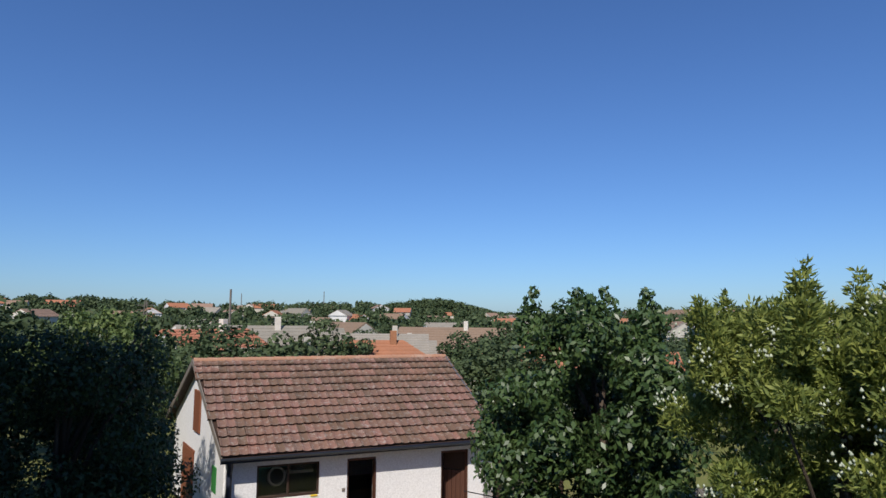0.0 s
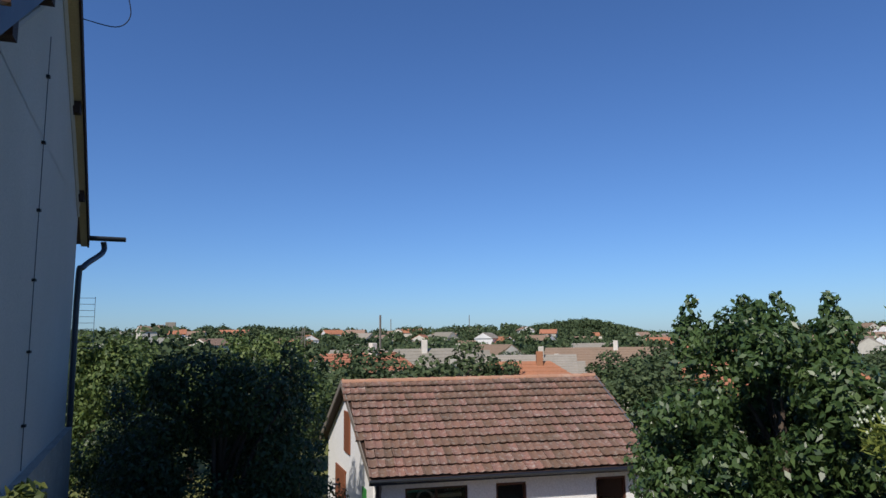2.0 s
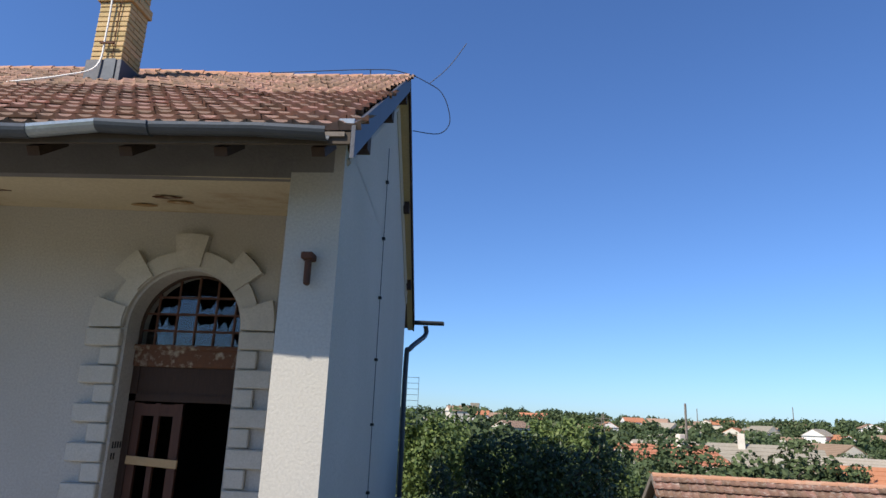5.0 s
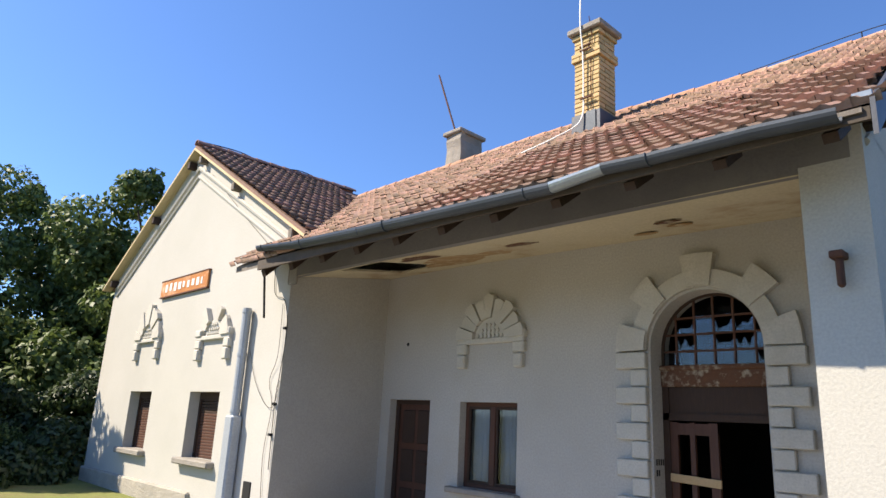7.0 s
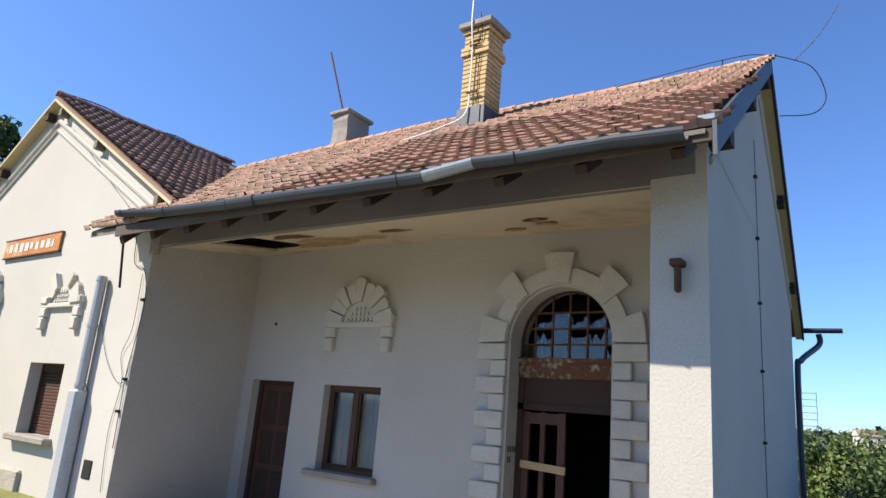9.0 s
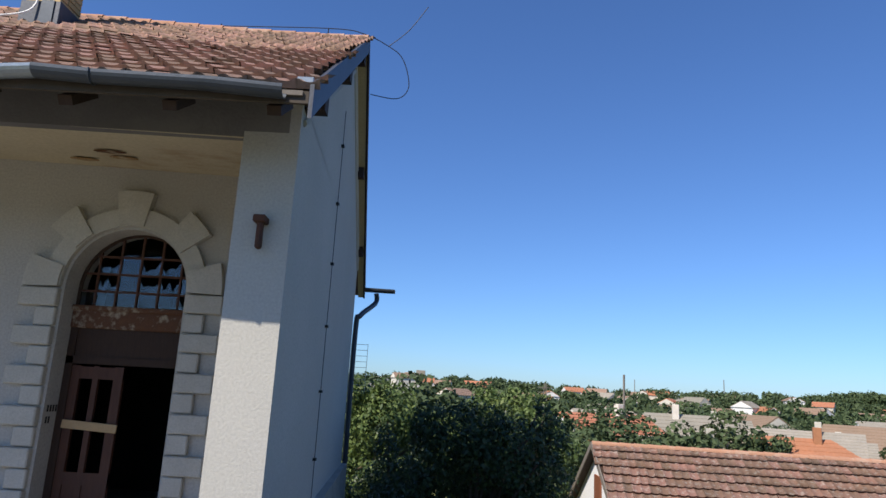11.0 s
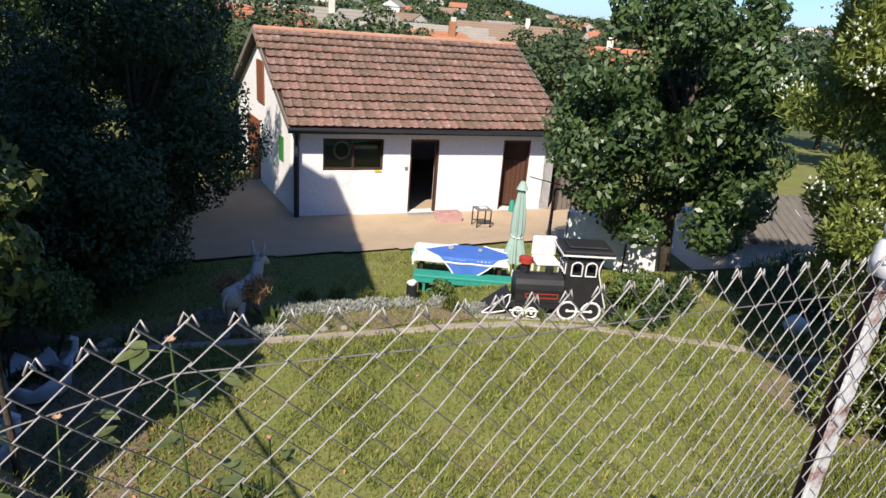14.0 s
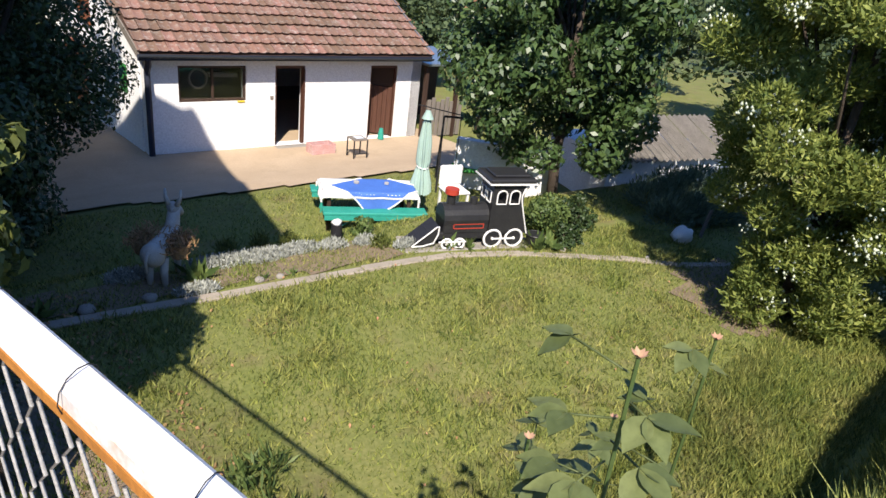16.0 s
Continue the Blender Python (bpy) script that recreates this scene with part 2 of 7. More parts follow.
def box(bm, lo, hi, bevel=0.0, m=None):
    lo, hi = Vector(lo), Vector(hi)
    mm = Matrix.Translation((lo + hi) / 2) @ Matrix.Diagonal((*(hi - lo), 1))
    r = bmesh.ops.create_cube(bm, size=1, matrix=(m @ mm) if m is not None else mm)
    if bevel:
        edges = list({e for v in r["verts"] for e in v.link_edges})
        bmesh.ops.bevel(bm, geom=edges, offset=bevel, segments=1, affect="EDGES")
    return bm


def boxed(lo, hi, bevel=0.0, m=None):
    return box(bmesh.new(), lo, hi, bevel, m)


def tube(bm, pts, r, seg=8, cap=True, r2=None):
    """A round tube along points, tapering from r to r2."""
    pts = [Vector(p) for p in pts]
    rings = []
    for i, p in enumerate(pts):
        d = (pts[min(i + 1, len(pts) - 1)] - pts[max(i - 1, 0)]).normalized()
        a = d.orthogonal().normalized() if not rings else (prev - d * prev.dot(d)).normalized()
        prev = a
        b = d.cross(a)
        rr = r if r2 is None else r + (r2 - r) * i / max(1, len(pts) - 1)
        rings.append([bm.verts.new(p + (a * math.cos(k * math.tau / seg) + b * math.sin(k * math.tau / seg)) * rr) for k in range(seg)])
    for s, t in zip(rings, rings[1:]):
        for k in range(seg):
            bm.faces.new((s[k], s[(k + 1) % seg], t[(k + 1) % seg], t[k]))
    if cap:
        bm.faces.new(rings[0][::-1])
        bm.faces.new(rings[-1])
    return bm


def tubed(pts, r, seg=8, r2=None):
    return tube(bmesh.new(), pts, r, seg, True, r2)


def prism(bm, outline, axis_lo, axis_hi, place):
    """Extrudes a 2D outline between two depths; place(u, v, w) gives the point."""
    lo = [bm.verts.new(place(u, v, axis_lo)) for u, v in outline]
    hi = [bm.verts.new(place(u, v, axis_hi)) for u, v in outline]
    bm.faces.new(lo)
    bm.faces.new(hi[::-1])
    for i in range(len(lo)):
        j = (i + 1) % len(lo)
        bm.faces.new((lo[j], lo[i], hi[i], hi[j]))
    return bm


def xz(u, v, w):
    return (u, w, v)


def yz(u, v, w):
    return (w, u, v)


def wall_grid(bm, xs, zs, y0, y1, holes, place=lambda x, y, z: (x, y, z)):
    """A wall of thickness y0..y1 from grid cells, with rectangular holes (x0, x1, z0, z1) cut right through."""
    def solid(i, k):
        if i < 0 or k < 0 or i >= len(xs) - 1 or k >= len(zs) - 1:
            return False
        cx, cz = (xs[i] + xs[i + 1]) / 2, (zs[k] + zs[k + 1]) / 2
        return not any(a < cx < b and c < cz < d for a, b, c, d in holes)
    cache = {}

    def v(x, y, z):
        key = (x, y, z)
        if key not in cache:
            cache[key] = bm.verts.new(place(x, y, z))
        return cache[key]
    for i in range(len(xs) - 1):
        for k in range(len(zs) - 1):
            if not solid(i, k):
                continue
            a, b, c, d = xs[i], xs[i + 1], zs[k], zs[k + 1]
            bm.faces.new((v(a, y0, c), v(b, y0, c), v(b, y0, d), v(a, y0, d)))
            bm.faces.new((v(b, y1, c), v(a, y1, c), v(a, y1, d), v(b, y1, d)))
            if not solid(i - 1, k):
                bm.faces.new((v(a, y1, c), v(a, y0, c), v(a, y0, d), v(a, y1, d)))
            if not solid(i + 1, k):
                bm.faces.new((v(b, y0, c), v(b, y1, c), v(b, y1, d), v(b, y0, d)))
            if not solid(i, k - 1):
                bm.faces.new((v(a, y1, c), v(b, y1, c), v(b, y0, c), v(a, y0, c)))
            if not solid(i, k + 1):
                bm.faces.new((v(a, y0, d), v(b, y0, d), v(b, y1, d), v(a, y1, d)))
    return bm


# ---- ground ----
def ramp1(v, a, b):
    t = min(1.0, max(0.0, (v - a) / (b - a)))
    return t * t * (3 - 2 * t)


def ground_z(x, y):
    """Station terrace at 0.3, garden about 3 m lower, gentle hills far off."""
    d = math.hypot(x, y)
    # garden falls from the edging to the yard
    g = -2.55 - 0.55 * ramp1(y + 0.12 * x, 9.3, 10.6) - 0.4 * ramp1(y + 0.1 * x, 12.0, 15.5)
    g -= 2.2 * ramp1(d, 28, 90)
    far = ramp1(d, 160, 520)
    az = math.atan2(x, y)
    g += far * (9.5 + 5.0 * math.sin(az * 5.1 + 0.9) * 0.6 + 2.2 * math.sin(az * 13 + 2))
    g += ramp1(d, 520, 1500) * 14
    # terrace of the station, with a steep bank down to the garden
    h = 0.3 - 1.9 * ramp1(x, 0.7, 2.6) * (1 - ramp1(-y, 2, 8))
    if x <= -2.1:
        drop = 9.0 * ramp1(y, 9.0, 12.0)
    elif y < 5.4:
        drop = 1.38 * max(0.0, min(1.9 * (y - 1.5), x + 2.1))
    else:
        drop = 1.38 * max(0.0, min(1.9 * (y - 1.5), x + 2.1 + 2.0 * (y - 5.4)))
    h -= drop
    if d > 30:
        h -= 12 * ramp1(d, 30, 160)
    return max(g, h)


def axis_steps(lo, hi, near_lo, near_hi, fine):
    a = list(np.arange(near_lo, near_hi + 1e-6, fine))
    s, x = fine, near_hi
    while x < hi:
        s *= 1.22
        x += s
        a.append(x)
    s, x = fine, near_lo
    while x > lo:
        s *= 1.22
        x -= s
        a.insert(0, x)
    return np.array(a)


gx = axis_steps(-2600, 2600, -3.0, 14.0, 0.2)
gy = axis_steps(-2600, 2600, 1.0, 17.0, 0.2)
gv = [(x, y, ground_z(x, y) + (0.025 * noise.noise((x * 1.3, y * 1.3, 0)) if abs(x) < 40 else 0)) for y in gy for x in gx]
nx = len(gx)
gf = [(j * nx + i, j * nx + i + 1, (j + 1) * nx + i + 1, (j + 1) * nx + i) for j in range(len(gy) - 1) for i in range(nx - 1)]
ground = tagged(arrays("ground", gv, gf, GRASS_G, smooth=True), "mown green garden lawn sloping down to the valley", "ground", kind="structure")
ground.data.materials.append(FIELD)
# made-up grey for the unseen terrace, to bounce neutral light into the loggia
ground.data.materials.append(mat("grey bounce ground", (0.30, 0.28, 0.25), (0.22, 0.21, 0.19), 0.95, 2.0, 60, 0.6))


def ground_kind(x, y):
    if math.hypot(x, y) > 45:
        return 1
    return 2 if ground_z(x, y) > 0.1 and x > -11 and y > -14 else 0


mid = [ground_kind(gx[f[0] % nx], gy[f[0] // nx]) for f in gf]
ground.data.polygons.foreach_set("material_index", mid)


def sheet_on_ground(name, x0, x1, y0, y1, lift, material, inside, step=0.15):
    """A sheet that follows the ground where inside(x, y) holds."""
    bm = bmesh.new()
    xs, ys = np.arange(x0, x1, step), np.arange(y0, y1, step)
    vs = {}

    def v(i, j):
        if (i, j) not in vs:
            x, y = xs[i], ys[j]
            vs[i, j] = bm.verts.new((x, y, ground_z(x, y) + lift + 0.012 * noise.noise((x * 2, y * 2, 3))))
        return vs[i, j]
    for i in range(len(xs) - 1):
        for j in range(len(ys) - 1):
            if inside(xs[i], ys[j]):
                bm.faces.new((v(i, j), v(i + 1, j), v(i + 1, j + 1), v(i, j + 1)))
    return part(name, bm, material, None, smooth=True)


yard = sheet_on_ground("yard", -1.0, 14.5, 11.0, 20.0, 0.05, SAND,
                       lambda x, y: y + 0.13 * x > 12.95 + 0.18 * noise.noise((x * 0.9, y * 0.9, 1)) and x < 12.5)
tagged(yard, "bare sandy yard in front of the white shed", "yard", kind="structure")

# ---- roofs ----
def tile_profile(tw, te, lip=0.03, roll=0.022, under=0.01):
    """Vertices and faces of one interlocking tile: width tw, length te (plus lap), rising towards its lower end."""
    us = [0.0, 0.14, 0.3, 0.62, 0.78, 0.9, 1.0]
    hs = [1.0, 0.9, 0.15, 0.0, 0.2, 0.85, 1.0]
    v = []
    for s, lift in ((0.0, lip), (te * 1.12, 0.0)):
        for u, h in zip(us, hs):
            v.append((u * tw, s, lift + h * roll))
    for u in us:
        v.append((u * tw, under, -0.004))
    n = len(us)
    f = [(i, i + 1, n + i + 1, n + i) for i in range(n - 1)] + [(2 * n + i, 2 * n + i + 1, i + 1, i) for i in range(n - 1)]
    return np.array(v), np.array(f)


def tile_roof(owner, m, rows, cols, tw, te, joined_mat, piece_mat, keep=None, near=None, limit=0, seed=1, sag=0.0, lip=0.03):
    """Tiles on the plane m (x along the eave, y up the slope, z out). near(c, r): built as single parts; keep(x, y): inside the roof."""
    rng = np.random.default_rng(seed)
    v, f = tile_profile(tw, te, lip, 0.022, 0.04 if lip > 0.05 else 0.008)
    shared = None
    out_v, out_f, k, made = [], [], 0, 0
    for r in range(rows):
        for c in range(cols):
            x, y = c * tw, r * te
            if keep and not keep(x + tw / 2, y + te / 2):
                continue
            dz = rng.normal(0, 0.004) + sag * noise.noise((x * 0.5, y * 0.5, seed))
            a = rng.normal(0, 0.012)
            dx, dy = rng.normal(0, 0.003), rng.normal(0, 0.006)
            if near and made < limit and near(c, r):
                if shared is None:
                    shared = bpy.data.meshes.new("roof_tile")
                    shared.from_pydata([tuple(p) for p in v], [], [tuple(int(i) for i in q) for q in f])
                    shared.materials.append(piece_mat)
                ob = new("roof_tile", shared)
                ob.parent = owner
                ob.matrix_basis = m @ Matrix.Translation((x + dx, y + dy, dz)) @ Matrix.Rotation(a, 4, "Z")
                made += 1
                continue
            ca, sa = math.cos(a), math.sin(a)
            q = np.stack([v[:, 0] * ca - v[:, 1] * sa + x + dx, v[:, 0] * sa + v[:, 1] * ca + y + dy, v[:, 2] + dz], 1)
            out_v.append(q)
            out_f.append(f + k)
            k += len(v)
    if out_v:
        vv = np.concatenate(out_v)
        mm = np.array(m)
        vv = vv @ mm[:3, :3].T + mm[:3, 3]
        ob = arrays("roof_tiles", vv, np.concatenate(out_f), joined_mat, owner)
        ob["kind"] = "stuff"


def plane_matrix(origin, along, up):
    a = Vector(along).normalized()
    n = a.cross(Vector(up)).normalized()
    u = n.cross(a)
    return Matrix.Translation(origin) @ Matrix((a, u, n)).transposed().to_4x4()


def ridge_row(owner, a, b, n, r=0.09, material=None):
    a, b = Vector(a), Vector(b)
    d = (b - a) / n
    for i in range(n):
        p, q = a + d * i, a + d * (i + 1.06)
        bm = bmesh.new()
        side = d.normalized().cross(Vector((0, 0, 1)))
        rows = []
        for s, (pt, rr) in enumerate(((p, r * 1.12), (q, r * 0.95))):
            rows.append([bm.verts.new(pt + side * rr * math.cos(t) + Vector((0, 0, rr * math.sin(t) - 0.02))) for t in np.linspace(0, math.pi, 7)])
            rows.append([bm.verts.new(pt + side * (rr - 0.015) * math.cos(t) + Vector((0, 0, (rr - 0.015) * math.sin(t) - 0.02))) for t in np.linspace(0, math.pi, 7)])
        for s, t in ((rows[0], rows[2]), (rows[3], rows[1]), (rows[1], rows[0]), (rows[2], rows[3])):
            for k in range(6):
                bm.faces.new((s[k], s[k + 1], t[k + 1], t[k]))
        part("ridge_tile", bm, material or RIDGE, owner)


# ---- station ----
YF, YB = 5.4, 7.4            # front plane of pillar and wing, back wall of the loggia
XL, XR = -8.86, -0.90        # loggia side of the wing, outer corner of the pillar
SK = -0.068                  # the side wall stands slightly off square
YR, ZR = 9.2, 7.08           # ridge
YE, ZE = 4.50, 4.05          # front eave
YEB = 13.75                  # rear eave
GZ = 0.3
WL, WA, WZ = -17.3, -13.08, 7.42       # wing: outer side, ridge line, ridge height
station = thing("station_building", "old cream-plastered station house with red clay tile roofs", "house")


def side_x(y):
    return XR + SK * (y - YF)


def wall(bm, name="wall", material=PLASTER, label=""):
    return part(name, bm, material, station, label)


# back wall of the loggia with an arched opening, a window and a door
AX, AR, AZ = -3.125, 0.66, 2.98
bm = wall_grid(bmesh.new(), [XL, -8.62, -7.63, -6.96, -5.84, AX - 0.9, AX + 0.9, XR - 0.2], [-0.2, GZ, 1.10, 2.32, 2.34, 4.6], YB, YB + 0.45,
               [(-8.62, -7.63, GZ, 2.34), (-6.96, -5.84, 1.10, 2.32), (AX - 0.9, AX + 0.9, GZ, 4.6)])
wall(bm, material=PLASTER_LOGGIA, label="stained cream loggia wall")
# the arched bay: outline with the opening cut as one ring
bm = bmesh.new()
inner = [(AX - AR, GZ)] + [(AX - AR * math.cos(t), AZ + AR * math.sin(t)) for t in np.linspace(0, math.pi, 25)] + [(AX + AR, GZ)]
outer = [(AX - 0.9, GZ)] + [(AX - 0.9, AZ + (4.6 - AZ) * i / 8) for i in range(9)] + [(AX - 0.9 + 1.8 * i / 8, 4.6) for i in range(1, 8)] + [(AX + 0.9, 4.6 - (4.6 - AZ) * i / 8) for i in range(9)] + [(AX + 0.9, GZ)]
assert len(inner) == len(outer)
rings = [[bm.verts.new((u, w, v)) for u, v in line] for w in (YB, YB + 0.45) for line in (inner, outer)]
for a, b in ((0, 1), (3, 2), (2, 0), (1, 3)):
    for i in range(len(inner) - 1):
        bm.faces.new((rings[a][i], rings[a][i + 1], rings[b][i + 1], rings[b][i]))
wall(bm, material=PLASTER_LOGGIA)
# pillar and its wall back to the loggia
bm = bmesh.new()
prism(bm, [(-1.36, YF), (XR, YF), (side_x(12.9), 12.9), (side_x(12.9) - 0.4, 12.9), (-1.36, YB + 0.2)], -3.3, 4.42, lambda u, v, w: (u, v, w))
wall(bm, "pillar", label="white rendered corner pillar and side wall")
# gable of the side wall
bm = bmesh.new()
prism(bm, [(YF + 0.0, 4.40), (YF, 4.55), (YR, 6.98), (12.9, 4.6), (12.9, 4.40)], 0, 0.3, lambda u, v, w: (side_x(u) - w, u, v))
wall(bm)
# plinth ledge along the side wall
bm = bmesh.new()
prism(bm, [(side_x(YF - 0.05) + 0.10, YF - 0.05), (side_x(13) + 0.10, 13.0), (side_x(13) - 0.2, 13.0), (side_x(YF - 0.05) - 0.2, YF + 0.01)], -3.3, 0.70, lambda u, v, w: (u, v, w))
part("plinth", bm, STONE, station, "grey stone plinth")
# raking moulding on the gable
for off in (0.32, 0.50):
    bm = bmesh.new()
    for y0, y1 in ((YF + 0.1, YR), (YR, 12.8)):
        a = Vector((side_x(y0) + 0.0, y0, ZR - abs(y0 - YR) * 0.640 - off))
        b = Vector((side_x(y1) + 0.0, y1, ZR - abs(y1 - YR) * 0.640 - off))
        tube(bm, [a, b], 0.035, 6)
    part("moulding", bm, PLASTER, station)
# beam over the loggia, ceiling, wing side wall, loggia floor
part("beam", boxed((XL, YF - 0.004, 4.03), (-1.36, YF + 0.10, 4.60)), BEAM, station, "dirty grey plastered beam, darkened for eave shade")
bm = bmesh.new()
hx0, hx1, hy0, hy1 = -8.05, -7.05, 5.75, 7.0
CS = 0.135                   # the ceiling rises towards the back wall
wall_grid(bm, [XL, hx0, hx1, -1.36], [YF + 0.004, hy0, hy1, YB], 4.025, 4.06, [(hx0, hx1, hy0, hy1)], lambda x, y, z: (x, z, y + CS * (z - YF)))
part("loggia_ceiling", bm, CEIL, station, "water-stained flaking ceiling")
# black sheet above the hole paints the roof space's darkness
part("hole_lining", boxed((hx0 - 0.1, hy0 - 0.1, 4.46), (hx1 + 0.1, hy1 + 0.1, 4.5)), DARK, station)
part("loggia_floor", boxed((XL, YF - 0.1, 0.1), (-1.37, YB + 4.5, GZ + 0.04)), CONC, station)
# flaking patches on the ceiling
rng = random.Random(4)
for k in range(9):
    cx, cy = -6.1 + rng.uniform(-0.9, 1.3), 6.4 + rng.uniform(-0.5, 0.5)
    if k > 5:
        cx, cy = rng.uniform(-4.5, -2.2), rng.uniform(6.0, 7.0)
    sx = rng.uniform(0.3, 0.62) if k < 6 else 0.16
    pts = [(cx + sx * rng.uniform(0.6, 1.1) * math.cos(t), cy + 0.45 * sx * rng.uniform(0.6, 1.1) * math.sin(t)) for t in np.linspace(0, math.tau, 15)[:-1]]
    bm = bmesh.new()
    prism(bm, pts, 4.012, 4.024, lambda u, v, w: (u, v, w + CS * (v - YF)))
    part("flaked_patch", bm, FLAKE if k % 3 else WOOD_P, station)
# room behind the arch, walls coloured near black for its shade
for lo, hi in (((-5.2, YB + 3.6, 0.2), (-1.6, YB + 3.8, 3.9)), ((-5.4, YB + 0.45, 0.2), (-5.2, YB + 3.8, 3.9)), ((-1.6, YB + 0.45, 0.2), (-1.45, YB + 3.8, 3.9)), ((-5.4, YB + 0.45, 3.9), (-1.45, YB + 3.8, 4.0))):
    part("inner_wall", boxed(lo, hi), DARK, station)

# wing
bm = wall_grid(bmesh.new(), [WL, -15.05, -13.87, -12.02, -10.82, XL - 0.05], [-0.6, 1.17, 2.33, 4.55], YF, YF + 0.4,
               [(-15.05, -13.87, 1.17, 2.33), (-12.02, -10.82, 1.17, 2.33)])
wall(bm, label="pale plastered gable wall")
SL = 0.575
bm = bmesh.new()
prism(bm, [(WL, 4.55), (XL - 0.05, 4.55), (XL - 0.05, WZ - 0.08 - SL * (XL - 0.05 - WA)), (WA, WZ - 0.08), (WL, WZ - 0.08 - SL * (WA - WL))], YF, YF + 0.4, xz)
wall(bm)
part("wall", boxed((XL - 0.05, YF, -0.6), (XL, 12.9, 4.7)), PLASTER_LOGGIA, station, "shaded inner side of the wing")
part("wall", boxed((WL, YF + 0.4, -0.6), (WL + 0.4, 12.9, 4.6)), PLASTER, station)
part("wall", boxed((WL, 12.5, -0.6), (side_x(12.9) - 0.4, 12.9, 4.5)), PLASTER, station)
part("plinth", boxed((WL - 0.05, YF - 0.07, -0.6), (XL - 2.6, YF + 0.1, 0.62), 0.03), STONE, station, "rough stone plinth with fallen render")


def roof_slab(name, pts, thick, material=GREYW):
    bm = bmesh.new()
    top = [bm.verts.new(p) for p in pts]
    low = [bm.verts.new(Vector(p) - Vector((0, 0, thick))) for p in pts]
    bm.faces.new(top)
    bm.faces.new(low[::-1])
    for i in range(len(top)):
        j = (i + 1) % len(top)
        bm.faces.new((top[j], top[i], low[i], low[j]))
    return part(name, bm, material, station)


VF, VR, VB = -0.60, -0.97, -1.33          # verge at the front eave, ridge and rear eave
roof_slab("roof_deck", [(-9.05, YE + 0.05, ZE - 0.0), (VF - 0.03, YE + 0.05, ZE), (VR - 0.03, YR, ZR - 0.03), (-12.7, YR, ZR - 0.03)], 0.06)
roof_slab("roof_deck", [(VB, YEB, ZE - 0.02), (-12.7, YEB, ZE - 0.02), (-12.7, YR, ZR - 0.05), (VR, YR, ZR - 0.05)], 0.12, TILE_D)
wx0, wx1 = WL - 0.3, -8.3
WV = 5.2                     # verge of the wing
wz0, wz1 = WZ - SL * (WA - wx0), WZ - SL * (wx1 - WA)
roof_slab("roof_deck", [(WA, WV + 0.02, WZ - 0.03), (WA, 12.9, WZ - 0.03), (wx0, 12.9, wz0 - 0.03), (wx0, WV + 0.02, wz0 - 0.03)], 0.07, TILE_D)
roof_slab("roof_deck", [(wx1, WV + 0.02, wz1 - 0.03), (wx1, 6.0, wz1 - 0.03), (WA + 0.3, 9.3, WZ - 0.2), (WA, 9.5, WZ - 0.03), (WA, WV + 0.02, WZ - 0.03)], 0.07, TILE_D)
# barge boards, soffit boards and purlin ends
for name, p, q, w, material in (
        ("barge_board", (VF, YE - 0.03, ZE - 0.02), (VR, YR, ZR + 0.0), 0.20, SHEET),
        ("barge_board", (VR, YR, ZR + 0.0), (VB, YEB, ZE), 0.2, WOOD)):
    a, b = Vector(p), Vector(q)
    bm = bmesh.new()
    c = [a + Vector((0, 0, 0.05)), b + Vector((0, 0, 0.05)), b - Vector((0, 0, w)), a - Vector((0, 0, w))]
    f = [bm.verts.new(v) for v in c]
    g = [bm.verts.new(v - Vector((0.03, 0, 0))) for v in c]
    bm.faces.new(f)
    bm.faces.new(g[::-1])
    for i in range(4):
        bm.faces.new((f[(i + 1) % 4], f[i], g[i], g[(i + 1) % 4]))
    part(name, bm, material, station)
bm = bmesh.new()
for (y0, z0, x0), (y1, z1, x1) in (((YR, ZR - 0.16, VR), (YEB, ZE - 0.16, VB)),):
    vs = [bm.verts.new(p) for p in ((x0 - 0.03, y0, z0), (x1 - 0.03, y1, z1), (side_x(y1), y1, z1), (side_x(y0), y0, z0))]
    bm.faces.new(vs)
    vs2 = [bm.verts.new(v.co - Vector((0, 0, 0.02))) for v in vs]
    bm.faces.new(vs2[::-1])
part("soffit_board", bm, CREAM, station)
for y in (5.55, 7.4, YR, 11.0, 12.6):
    z = ZR - abs(y - YR) * 0.645 - 0.3
    part("purlin_end", boxed((side_x(y) - 0.1, y - 0.07, z - 0.09), (VF + SK * 1.15 * (y - YE) - 0.05, y + 0.07, z + 0.09)), WOOD, station)
